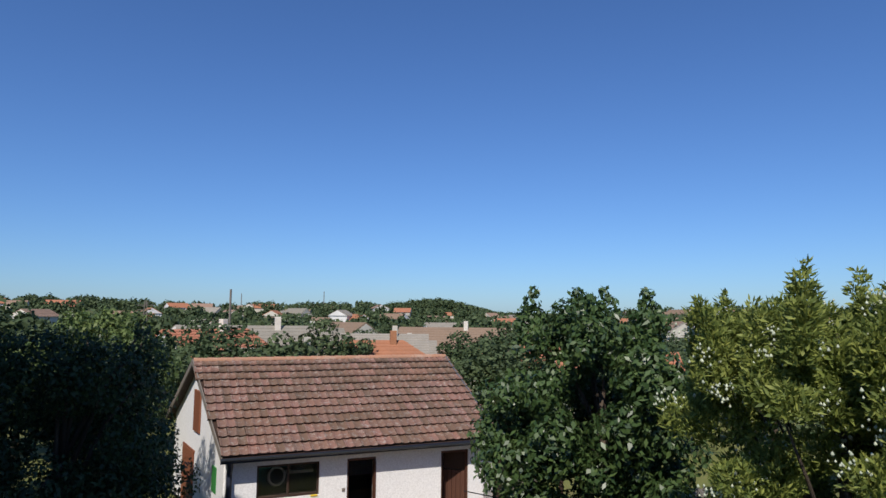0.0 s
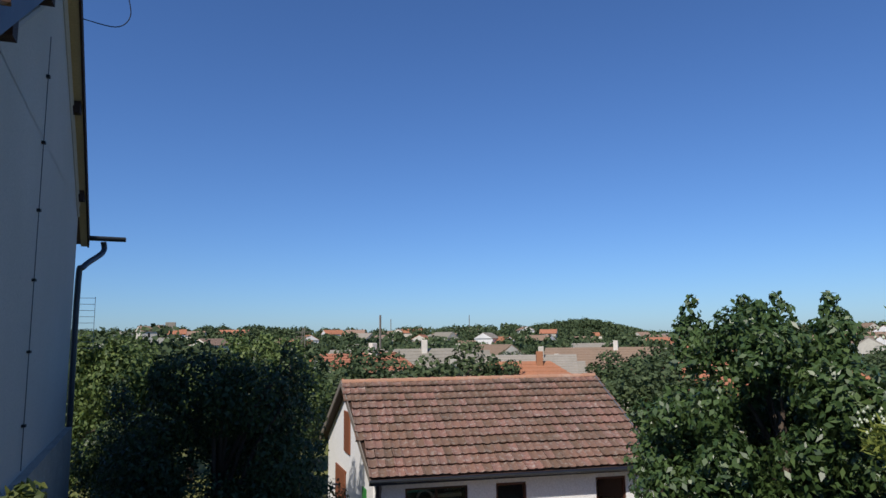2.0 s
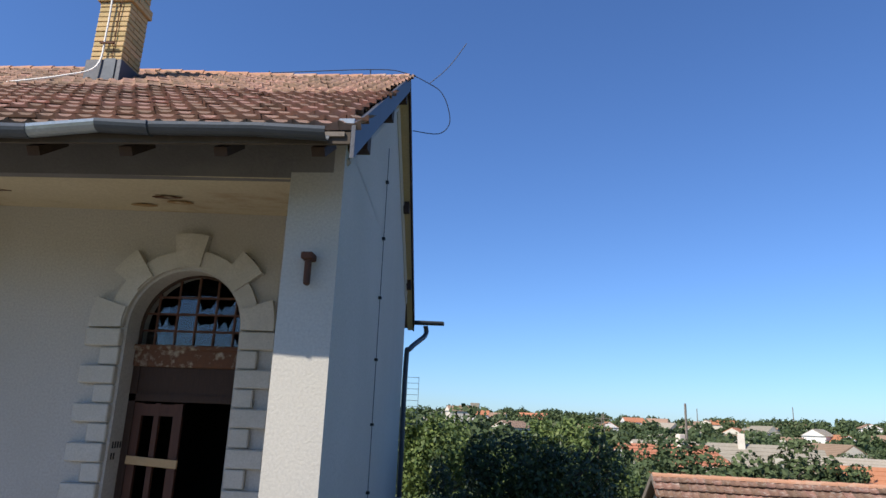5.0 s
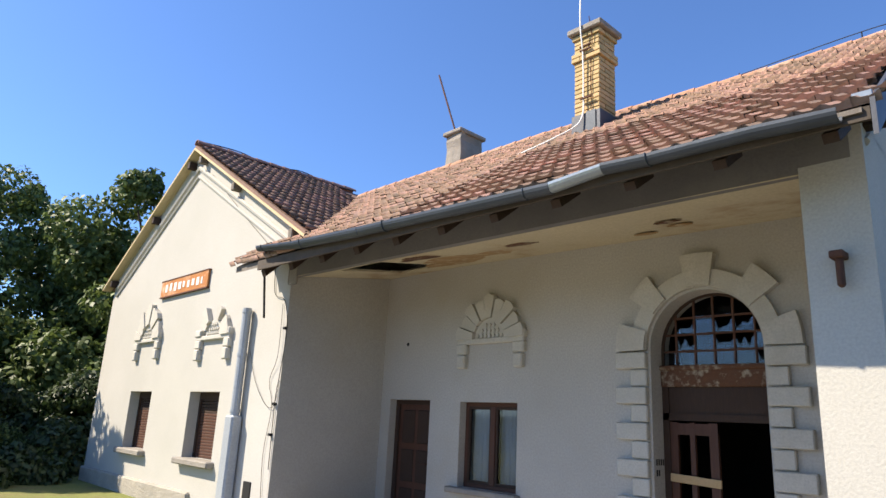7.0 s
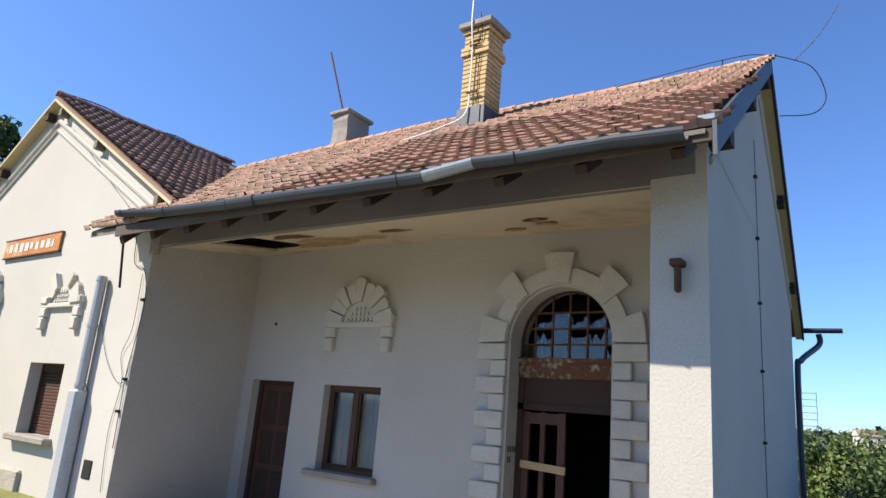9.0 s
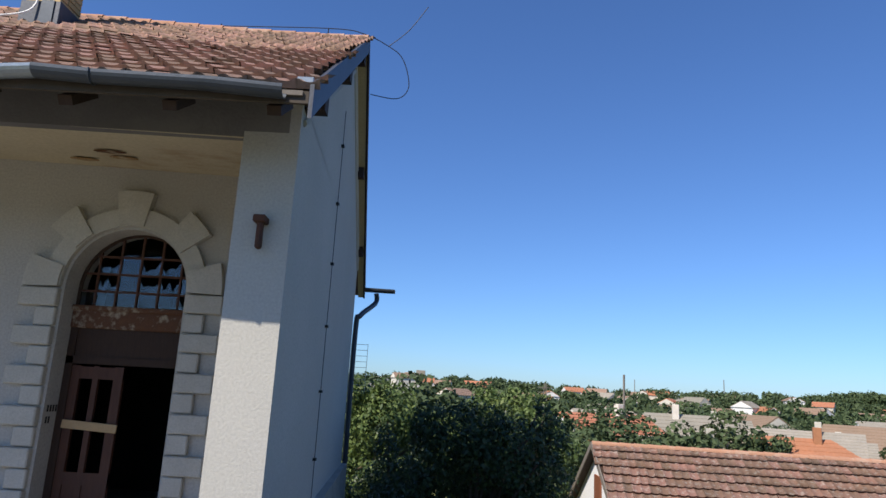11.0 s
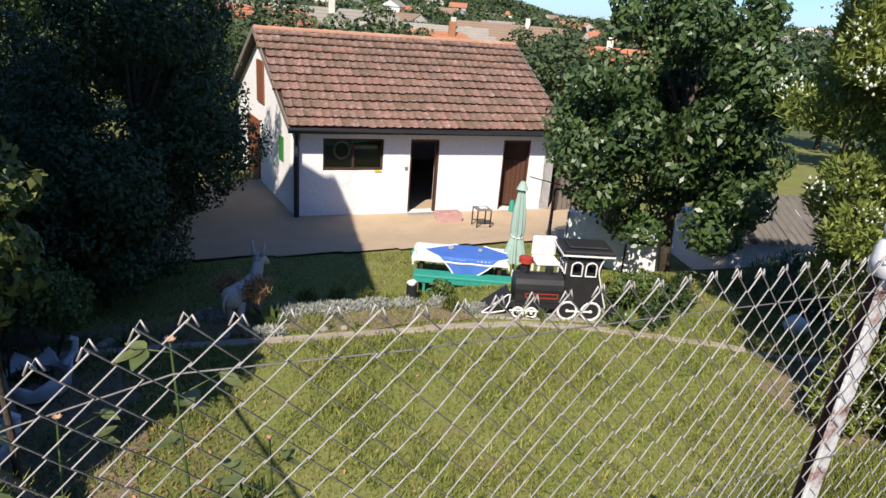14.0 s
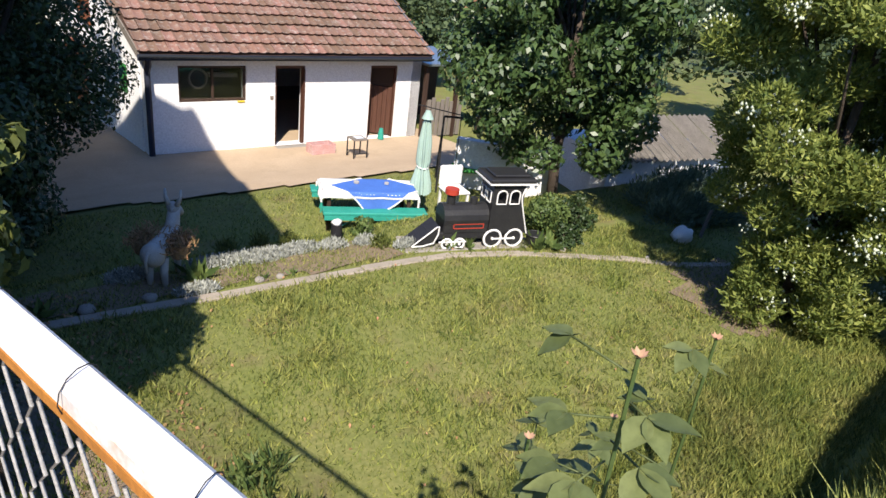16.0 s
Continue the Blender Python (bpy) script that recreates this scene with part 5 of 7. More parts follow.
def conifer(label, x, y, z0, top, rad, n, seed):
    """Arborvitae: flat drooping sprays on upright branches, with clusters of pale cones."""
    rng = np.random.default_rng(seed)
    t = thing("conifer", label, "tree", group="conifers")
    bm = bmesh.new()
    cl = []
    for k in range(110):
        a, q = rng.uniform(0, math.tau), rng.uniform(0.1, 1.0) ** 0.6
        h = z0 + (top - z0) * rng.uniform(0.02, 0.93)
        f = (h - z0) / (top - z0)
        rr = rad * (0.5 + 0.6 * min(1, f * 1.5)) * (1.0 if f < 0.8 else 1.96 - 1.2 * f)
        p = (x + rr * q * math.cos(a), y + rr * q * math.sin(a), h)
        cl.append((*p, rad * rng.uniform(0.13, 0.27)))
        if k % 5:
            continue
        tube(bm, [(x + 0.1 * math.cos(a), y + 0.1 * math.sin(a), z0 + (h - z0) * 0.45), (x + rr * q * 0.6 * math.cos(a), y + rr * q * 0.6 * math.sin(a), z0 + (h - z0) * 0.78), p], 0.035, 5, True, 0.008)
    # wispy leaders of uneven height above the crown
    for k in range(22):
        a, q = rng.uniform(0, math.tau), rng.random() ** 0.5
        px, py = x + rad * 0.95 * math.cos(a) * q, y + rad * 0.95 * math.sin(a) * q
        tip, lx, ly = top + rng.uniform(-0.55, 0.32) * (1.2 - 0.4 * q), rng.normal() * 0.12, rng.normal() * 0.12
        for i in range(10):
            cl.append((px + lx * (1 - i / 9) + rng.normal() * 0.035, py + ly * (1 - i / 9) + rng.normal() * 0.035, tip - i * 0.1 + rng.uniform(-0.03, 0.03), (0.045 + 0.02 * i) * rng.uniform(0.7, 1.3)))
    tube(bm, [(x, y, z0 - 0.2), (x, y, z0 + (top - z0) * 0.9)], 0.11, 8, True, 0.02)
    part("trunk", bm, BARK, t, smooth=True)["kind"] = "stuff"
    p, d = crown_points(rng, cl, n)
    # sprays: long narrow blades in vertical fans
    up = d * np.array([1, 1, 0.2]) + np.array([0, 0, 0.9])
    side = rng.normal(size=(n, 3))
    v, f = leaves(p, side, 0.15, 0.028, rng, 0.1)
    q = v.reshape(n, 4, 3)
    up /= np.linalg.norm(up, axis=1, keepdims=True)
    dirv = up + 0.75 * rng.normal(size=(n, 3))
    dirv /= np.linalg.norm(dirv, axis=1, keepdims=True)
    sd = np.cross(dirv, rng.normal(size=(n, 3)))
    sd /= np.linalg.norm(sd, axis=1, keepdims=True)
    ln, wd = rng.uniform(0.05, 0.13, (n, 1)), rng.uniform(0.010, 0.021, (n, 1))
    v = np.stack([p, p + dirv * ln * 0.5 - sd * wd, p + dirv * ln, p + dirv * ln * 0.5 + sd * wd], 1).reshape(-1, 3)
    arrays("foliage", v, f, LEAF_C, t)
    # cones in clusters
    m = 260
    cv, cf, k = [], [], 0
    oct_v = np.array([(1, 0, 0), (-1, 0, 0), (0, 1, 0), (0, -1, 0), (0, 0, 1.3), (0, 0, -1.3)]) * 0.02
    oct_f = np.array([(0, 2, 4), (2, 1, 4), (1, 3, 4), (3, 0, 4), (2, 0, 5), (1, 2, 5), (3, 1, 5), (0, 3, 5)])
    cp, cd = crown_points(rng, cl, m)
    for i in range(m):
        for _ in range(rng.integers(8, 30)):
            c = cp[i] + cd[i] * 0.05 + rng.normal(size=3) * np.array([0.09, 0.09, 0.06])
            cv.append(oct_v * rng.uniform(0.7, 1.2) + c)
            cf.append(oct_f + k)
            k += 6
    arrays("seed_cone", np.concatenate(cv), np.concatenate(cf), CONE, t)["kind"] = "stuff"
    return t


conifer("broad conifer with pale green seed cones", 8.25, 3.55, -2.6, 2.55, 1.5, 150000, 41)
conifer("bushy conifer with pale green seed cones", 8.2, 1.0, -1.2, 2.6, 1.4, 110000, 42)
conifer("tall conifer beside the embankment", 10.8, 2.6, -2.4, 2.9, 1.6, 50000, 43)

# spreading juniper and low bushes beyond the lawn
jp = thing("juniper", "spreading grey-green juniper bush", "shrub")
rng = np.random.default_rng(50)
cl = [(10.0 + rng.uniform(0, 2.4), 6.9 - 0.45 * rng.uniform(-0.6, 2.6), -2.45 + rng.uniform(0, 0.35), rng.uniform(0.28, 0.5)) for _ in range(26)]
p, d = crown_points(rng, cl, 16000)
ln = rng.uniform(0.06, 0.16, (len(p), 1))
dirv = d + np.array([0.3, -0.1, 0.7]) + 0.3 * rng.normal(size=p.shape)
dirv /= np.linalg.norm(dirv, axis=1, keepdims=True)
sd = np.cross(dirv, rng.normal(size=p.shape))
sd /= np.linalg.norm(sd, axis=1, keepdims=True)
v = np.stack([p, p + dirv * ln * 0.5 - sd * 0.012, p + dirv * ln, p + dirv * ln * 0.5 + sd * 0.012], 1).reshape(-1, 3)
arrays("foliage", v, np.arange(4 * len(p)).reshape(-1, 4), mat("juniper needles", (0.14, 0.19, 0.12), (0.10, 0.15, 0.08), 0.7, 2, 10, 0, island=0.3, trans=0.15), jp)
for k, (x, y, z, r, n, material, label) in enumerate((
        (7.65, 7.25, -2.3, 0.46, 2600, LEAF_M, "rounded green garden bush"), (8.35, 7.2, -2.45, 0.35, 1800, LEAF_D, "dark low garden bush"),
        (7.55, 6.75, -2.45, 0.28, 1500, LEAF_D, "dark low garden bush"), (9.2, 7.6, -2.6, 0.4, 1800, LEAF_D, "dark low garden bush"),
        (4.95, 8.65, -2.45, 0.2, 900, LEAF_M, "small feathery garden plant"), (-0.9, 9.0, -1.9, 0.8, 5000, LEAF_D, "shaded leafy bush by the house"),
        (-0.35, 8.2, -1.6, 0.6, 3600, LEAF_M, "leafy bush beside the house wall"), (-0.75, 7.9, -1.5, 0.5, 2600, LEAF_D, "shaded low bush by the wall"))):
    rng = np.random.default_rng(60 + k)
    t = thing("bush", label, "shrub")
    cl = clump_set(rng, (x, y, z), (r, r, r * 0.8), 12, r * 0.45, 0.2)
    bm = bmesh.new()
    for a in range(4):
        tube(bm, [(x, y, ground_z(x, y) - 0.05), cl[a][:3]], 0.012, 5)
    part("stems", bm, BARK, t)
    p, d = crown_points(rng, cl, n)
    v, f = leaves(p, d, 0.075, 0.04, rng)
    arrays("foliage", v, f, material, t)

# grass: blades over the lawn, thicker close to the camera
rng = np.random.default_rng(70)


def blades(n, x0, x1, y0, y1, lo, hi, w, inside=None):
    x, y = rng.uniform(x0, x1, n), rng.uniform(y0, y1, n)
    keep = np.array([(inside is None or inside(a, b)) for a, b in zip(x, y)])
    patch = np.array([0.5 + 0.5 * noise.noise((a * 0.9, b * 0.9, 5)) for a, b in zip(x, y)])
    keep &= rng.random(n) < 0.35 + 0.9 * patch
    x, y, patch = x[keep], y[keep], patch[keep]
    z = np.array([ground_z(a, b) for a, b in zip(x, y)])
    m = len(x)
    a = rng.uniform(0, math.tau, m)
    h = rng.uniform(lo, hi, m) * (0.6 + 0.8 * patch)
    wd = rng.uniform(0.6, 1.4, m) * w
    lean = rng.normal(0, 0.5, (m, 2)) * h[:, None]
    b0 = np.stack([x - wd * np.cos(a), y - wd * np.sin(a), z], 1)
    b1 = np.stack([x + wd * np.cos(a), y + wd * np.sin(a), z], 1)
    tp = np.stack([x + lean[:, 0], y + lean[:, 1], z + h], 1)
    return np.stack([b0, b1, tp], 1).reshape(-1, 3), np.arange(3 * m).reshape(m, 3)


def lawn_inside(x, y):
    return not (8.40 - 0.18 * x < y < 8.58 - 0.18 * x) and y + 0.13 * x < 12.9


for args in ((90000, 0.5, 8.8, 0.9, 3.4, 0.05, 0.13, 0.009, None), (30000, -1.2, 9.5, 3.0, 8.9, 0.07, 0.13, 0.010, lambda x, y: lawn_inside(x, y) and noise.noise((x * 2.3, y * 2.3, 1)) > 0.12), (110000, -1.2, 9.5, 3.0, 8.9, 0.03, 0.075, 0.007, lawn_inside), (36000, -0.5, 9.5, 8.0, 12.9, 0.03, 0.07, 0.008, lawn_inside), (16000, 8.0, 14.0, 3.0, 8.0, 0.03, 0.08, 0.008, lawn_inside)):
    v, f = blades(*args)
    g = tagged(arrays("grass", v, f, GRASS), "short sunlit mown grass blades of the lawn", "grass", kind="stuff")

# ---- valley: houses and woods ----
F_PLASTER = mat("far plaster", (0.62, 0.58, 0.50), (0.52, 0.48, 0.40), 0.9, 0.3, 3, 0, obj=0.2)
F_WHITE = mat("far white plaster", (0.75, 0.73, 0.70), None, 0.9, 0.3, 3, 0)
F_ORANGE = mat("bright orange tiles", (0.42, 0.18, 0.095), (0.34, 0.155, 0.085), 0.85, 0.6, 6, 0.2, obj=0.15)
F_BROWN = mat("faded brown tiles", (0.30, 0.20, 0.14), (0.24, 0.17, 0.12), 0.85, 0.6, 6, 0.2, obj=0.15)
F_GREY = mat("grey mossy roof", (0.30, 0.27, 0.22), (0.24, 0.22, 0.18), 0.9, 0.8, 6, 0.3, obj=0.15)


def house(x, y, zr, w, d, h_roof, wall_h, turn, roof_mat, wall_mat, label, hip=False, chimney=True, windows=2):
    """A small village house; zr is the height of its ridge. Courses on the near roofs are ribs of the roof mesh."""
    hs = thing("village_house", label, "house", pose(x, y, zr - h_roof - wall_h, 0, 0, turn), group="village houses")
    holes = []
    part("wall", boxed((-w / 2, -d / 2, -2.5), (w / 2, d / 2, wall_h)), wall_mat, hs)
    bm = bmesh.new()
    e = 0.4
    a = [(-w / 2 - e, -d / 2 - e, wall_h - 0.1), (w / 2 + e, -d / 2 - e, wall_h - 0.1), (w / 2 + e, d / 2 + e, wall_h - 0.1), (-w / 2 - e, d / 2 + e, wall_h - 0.1)]
    k = w * 0.28 if hip else -e
    r = [(-w / 2 + k, 0, wall_h + h_roof), (w / 2 - k, 0, wall_h + h_roof)]
    n = 10
    for (p, q, s, t) in ((a[0], a[1], r[1], r[0]), (a[2], a[3], r[0], r[1])):
        for i in range(n):
            f0, f1 = i / n, (i + 1) / n
            c = [Vector(p).lerp(Vector(t), f0), Vector(q).lerp(Vector(s), f0), Vector(q).lerp(Vector(s), f1), Vector(p).lerp(Vector(t), f1)]
            up = Vector((0, 0, 0.05))
            vs = [bm.verts.new(c[0] + up), bm.verts.new(c[1] + up), bm.verts.new(c[2]), bm.verts.new(c[3])]
            bm.faces.new(vs)
            lo = [bm.verts.new(c[0]), bm.verts.new(c[1])]
            bm.faces.new((lo[0], lo[1], vs[1], vs[0]))
    for p, q, s in ((a[1], a[2], r[1]), (a[3], a[0], r[0])):
        bm.faces.new([bm.verts.new(p), bm.verts.new(q), bm.verts.new(s)])
    bmesh.ops.remove_doubles(bm, verts=bm.verts[:], dist=0.004)
    part("roof", bm, roof_mat, hs)
    if not hip:
        for sx in (-1, 1):
            pts = [(-d / 2, wall_h - 0.1), (d / 2, wall_h - 0.1), (0, wall_h + h_roof - 0.25)]
            part("gable", prism(bmesh.new(), pts, sx * w / 2 - 0.05, sx * w / 2 + 0.42 * sx, yz), wall_mat, hs)
    if chimney:
        part("chimney", boxed((w * 0.12, -0.7, wall_h + h_roof - 0.8), (w * 0.12 + 0.5, -0.2, wall_h + h_roof + 0.75), 0.03), F_ORANGE if hip else F_PLASTER, hs)
    for i in range(windows):
        wx = -w / 2 + w * (i + 0.75) / (windows + 0.5)
        part("window", boxed((wx - 0.45, -d / 2 - 0.03, wall_h * 0.35), (wx + 0.45, -d / 2 + 0.02, wall_h * 0.8), 0.02), DARK, hs)
    return hs


house(12.5, 52.0, 1.15, 7, 7, 1.8, 3, 25, F_ORANGE, F_WHITE, "white village house with orange tile roof")
house(17.5, 56.0, 1.35, 12, 8, 2.6, 3, -12, F_GREY, F_PLASTER, "old village house with mossy grey roof")
house(17.2, 47.0, -0.1, 8, 6, 1.6, 3, -12, F_GREY, F_PLASTER, "low outbuilding with pale grey roof", chimney=True)
house(24.0, 47.0, 0.35, 11, 9, 2.4, 3, -20, F_ORANGE, F_PLASTER, "village house with bright orange hipped roof", hip=True)
house(29.5, 56.0, 0.6, 8, 7, 2.0, 3, -30, F_GREY, F_PLASTER, "village house with grey pitched roof")
house(33.5, 60.0, -0.2, 7, 6, 1.8, 3, -30, F_GREY, F_PLASTER, "small house with faded grey roof")
house(26.5, 70.0, 0.9, 9, 7, 2.2, 3, -15, F_GREY, F_PLASTER, "village house with a faded grey roof")
house(37.5, 44.0, 0.05, 8, 7, 2.0, 3, -48, F_ORANGE, F_ORANGE, "orange brick house with tile roof")
house(44.0, 66.0, 1.0, 12, 9, 2.6, 3, -40, F_BROWN, F_PLASTER, "village house with a faded brown tiled roof")
house(33.0, 30.0, 0.1, 7, 5, 1.6, 2.6, -40, F_ORANGE, F_PLASTER, "low house with weathered orange roof", chimney=False)
rng = random.Random(77)
for k in range(95):
    az = rng.uniform(-12, 62)
    d = rng.uniform(120, 470)
    x, y = d * math.sin(radians(az)), d * math.cos(radians(az))
    if az < 8 and d < 240:
        continue
    rm = rng.choice((F_ORANGE, F_ORANGE, F_BROWN, F_BROWN, F_GREY))
    house(x, y, ground_z(x, y) + rng.uniform(4.5, 7.5), rng.uniform(8, 14), rng.uniform(7, 10), rng.uniform(2, 3), 3, rng.uniform(0, 180), rm, F_WHITE if rng.random() < 0.3 else F_PLASTER, "distant village house with tiled roof", chimney=False, windows=0)
# white house group on the left hill, tower block, church, flats
for dx, dz in ((0, 0), (9, -1), (16, -2)):
    house(76 + dx, 398, 9.0 + dz, 11, 9, 2.6, 4, 10, F_ORANGE, F_WHITE, "white hillside house with red roof", chimney=False)
house(-18, 300, 9.5, 9, 8, 2.2, 4, 20, F_BROWN, F_PLASTER, "hilltop house with brown roof", chimney=False)
house(-8, 300, 8.0, 7, 7, 2.0, 4, 0, F_ORANGE, F_WHITE, "hilltop house with red roof", chimney=False)
tw_ = thing("tower", "plain grey concrete tower", "tower")
part("shaft", boxed((141, 398, -6), (146, 403, 3.5), 0.1), F_GREY, tw_)
tw2 = thing("tower", "ruined hilltop water tower", "tower")
part("shaft", boxed((-12.5, 299, 0), (-8.5, 302, 11), 0.1), F_GREY, tw2)
ch = thing("church", "small white church with dark spire", "church")
part("nave", boxed((346, 495, -8), (360, 505, 0), 0.1), F_WHITE, ch)
part("tower", boxed((346, 497, -8), (350, 501, 5), 0.1), F_WHITE, ch)
bm = bmesh.new()
bmesh.ops.create_cone(bm, cap_ends=True, segments=8, radius1=2.8, radius2=0.1, depth=8, matrix=Matrix.Translation((348, 499, 9)))
part("spire", bm, SHEET, ch)
fl = thing("apartment_block", "pale distant apartment block", "building")
part("body", boxed((455, 428, -6), (515, 440, 6), 0.2), F_WHITE, fl)
for i in range(14):
    for k in range(3):
        part("window", boxed((457 + i * 4.1, 427.8, -3.5 + k * 3.1), (459.4 + i * 4.1, 428.1, -1.8 + k * 3.1)), DARK, fl)
for x, y, h in ((118, 420, 16), (165, 400, 18), (40, 150, 8)):
    pl = thing("radio_mast", "thin distant steel mast", "mast")
    part("pole", tubed([(x, y, -6), (x, y, h)], 0.25, 5), GREYW, pl)
# telegraph pylon on the left
py = thing("lattice_pylon", "small rusty lattice pylon", "pylon")
for dx in (-0.5, 0.5):
    part("leg", tubed([(14 + dx, 92, -5), (14 + dx * 0.2, 92, 4.0)], 0.07, 4), GREYW, py)
for z in (-1, 0.5, 2, 3.2):
    part("brace", tubed([(13.6, 92, z), (14.4, 92, z + 0.6)], 0.04, 4), GREYW, py)
for z in (2.8, 3.4):
    part("arm", tubed([(13.0, 92, z), (15.0, 92, z)], 0.05, 4), GREYW, py)


def far_tree_mesh(seed, r, h, nleaf, leaf):
    rng = np.random.default_rng(seed)
    cl = clump_set(rng, (0, 0, h * 0.58), (r, r, h * 0.40), 22, r * 0.38, 0.3)
    p, d = crown_points(rng, cl, nleaf)
    return leaves(p, d + np.array([0, 0, 0.3]), leaf, leaf * 0.7, rng)


kinds = []
for k in range(4):
    t = thing("valley_tree", "rounded green tree in the valley", "tree", Matrix.Translation((0, 0, 0)), group="valley trees")
    v, f = far_tree_mesh(100 + k, 2.4 + 0.4 * k, 6.0 + k, 2600, 0.42)
    arrays("crown", v, f, LEAF_F, t)
    part("trunk", tubed([(0, 0, -1.5), (0, 0, 3.2)], 0.2, 6, 0.1), BARK, t)
    kinds.append(t)
rng = random.Random(91)
spots = [(14.0, 40.0, 1.0), (20.5, 46.0, 1.0), (23.2, 60.0, 1.1), (8.5, 33.0, 0.8), (10.2, 38.0, 0.85), (31.0, 44.0, 0.9), (33.0, 42.0, 0.95), (20.0, 26.5, 0.72), (27.0, 30.0, 0.8), (4.5, 30.0, 0.85), (0.5, 30.0, 0.9), (-3.0, 33.0, 0.9), (6.5, 42.0, 0.9), (-24.0, 18.0, 1.2), (-38.0, 3.0, 1.3), (-40.0, -6.0, 1.2), (-36.0, 12.0, 1.3), (42.0, 47.0, 1.2), (25.0, 22.0, 0.85), (22.0, 17.5, 0.7), (17.5, 20.5, 0.62), (29.0, 17.0, 0.9), (35.0, 22.0, 1.0), (24.0, 10.0, 0.8), (30.0, 9.0, 0.9), (38.0, 13.0, 1.0), (20.0, 5.0, 0.7), (28.0, 2.0, 0.9)]
for k in range(150):
    az = rng.uniform(-14, 75)
    d = rng.uniform(45, 150)
    x, y = d * math.sin(radians(az)), d * math.cos(radians(az))
    if 13 < az < 36 and d < 75:
        continue
    spots.append((x, y, rng.uniform(0.6, 1.05)))
for k, (x, y, s) in enumerate(spots):
    src = kinds[k % 4]
    z = ground_z(x, y)
    m = Matrix.Translation((x, y, z)) @ Matrix.Rotation(rng.uniform(0, 6.28), 4, "Z")
    if k < 4:
        src.matrix_basis = m
        src.scale = (s, s, s * rng.uniform(0.75, 0.95))
    else:
        o = copy_thing(src, m)
        o.scale = (s, s, s * rng.uniform(0.7, 0.95))
# far woods as one sheet of clumps
rngn = np.random.default_rng(95)
vs, fs, k = [], [], 0
base_v, base_f = far_tree_mesh(200, 3.4, 7.0, 170, 1.5)
base2_v, base2_f = far_tree_mesh(201, 4.0, 6.0, 170, 1.6)
for i in range(1500):
    az = radians(rngn.uniform(-22, 85))
    d = 130 + 420 * rngn.random() ** 0.8
    x, y = d * math.sin(az), d * math.cos(az)
    dens = 0.5 + 0.5 * noise.noise((x * 0.012, y * 0.012, 7))
    if rngn.random() > 0.35 + dens:
        continue
    s = rngn.uniform(0.7, 1.3)
    a = rngn.uniform(0, 6.28)
    bv, bf = (base_v, base_f) if i % 2 else (base2_v, base2_f)
    rot = np.array([[math.cos(a), -math.sin(a), 0], [math.sin(a), math.cos(a), 0], [0, 0, 1]])
    vs.append(bv * s @ rot.T + np.array([x, y, ground_z(x, y) - 0.5]))
    fs.append(bf + k)
    k += len(bv)
tagged(arrays("far_woods", np.concatenate(vs), np.concatenate(fs), LEAF_F), "distant green woods and hedges on the hills", "woods", kind="stuff")
# wooded hill behind the town
hv, hf, k = [], [], 0
for i in range(420):
    az = radians(32.5 + rngn.normal() * 3.2)
    d = 560 + 60 * rngn.random()
    h = 10.0 * math.exp(-((math.degrees(az) - 32.5) / 4.0) ** 2)
    x, y = d * math.sin(az), d * math.cos(az)
    bv, bf = (base_v, base_f) if i % 2 else (base2_v, base2_f)
    hv.append(bv * rngn.uniform(0.9, 1.5) + np.array([x, y, ground_z(x, y) - 3 + h * rngn.random() ** 0.3]))
    hf.append(bf + k)
    k += len(bv)
tagged(arrays("hill_wood", np.concatenate(hv), np.concatenate(hf), LEAF_F), "dark pine wood on the far hill", "woods", kind="stuff")

# ---- garden ----
BLACK = mat("black gloss paint", (0.018, 0.018, 0.02), (0.03, 0.03, 0.03), 0.45, 6, 50, 0.1)
GREENP = mat("teal painted wood", (0.02, 0.26, 0.20), (0.03, 0.32, 0.25), 0.55, 6, 50, 0.15)
BLUE = mat("blue tablecloth", (0.06, 0.16, 0.50), (0.05, 0.13, 0.42), 0.7, 5, 60, 0.15)
LACE = mat("white lace edge", (0.75, 0.74, 0.72), (0.62, 0.60, 0.58), 0.85, 12, 90, 0.4)
CANVAS = mat("pale green canvas", (0.34, 0.46, 0.40), (0.28, 0.40, 0.35), 0.85, 4, 60, 0.2)
RED = mat("red paint", (0.42, 0.05, 0.03), None, 0.5, 6, 50, 0.1)
STATUE = mat("weathered cast stone", (0.52, 0.49, 0.44), (0.38, 0.35, 0.31), 0.9, 9, 60, 0.5)
DRY = mat("dry plant stems", (0.30, 0.17, 0.08), (0.38, 0.24, 0.12), 0.9, 8, 40, 0, island=0.35)
PINK = mat("faded pink tub", (0.50, 0.26, 0.24), (0.55, 0.42, 0.40), 0.7, 5, 40, 0.1)
EDGE = mat("concrete edging", (0.36, 0.31, 0.25), (0.28, 0.24, 0.19), 0.95, 3, 40, 0.5, stain=(0.16, 0.15, 0.08), stain_amount=0.5, stain_scale=2.5)
EARTH = mat("bare earth", (0.24, 0.18, 0.12), (0.17, 0.13, 0.09), 0.95, 3, 30, 0.8, bump_dist=0.03)
# the blue cast of open shade is mixed into the tyres' white
BLUEW = mat("bluish shade-tinted white", (0.62, 0.66, 0.74), (0.52, 0.56, 0.64), 0.6, 6, 40, 0.2)

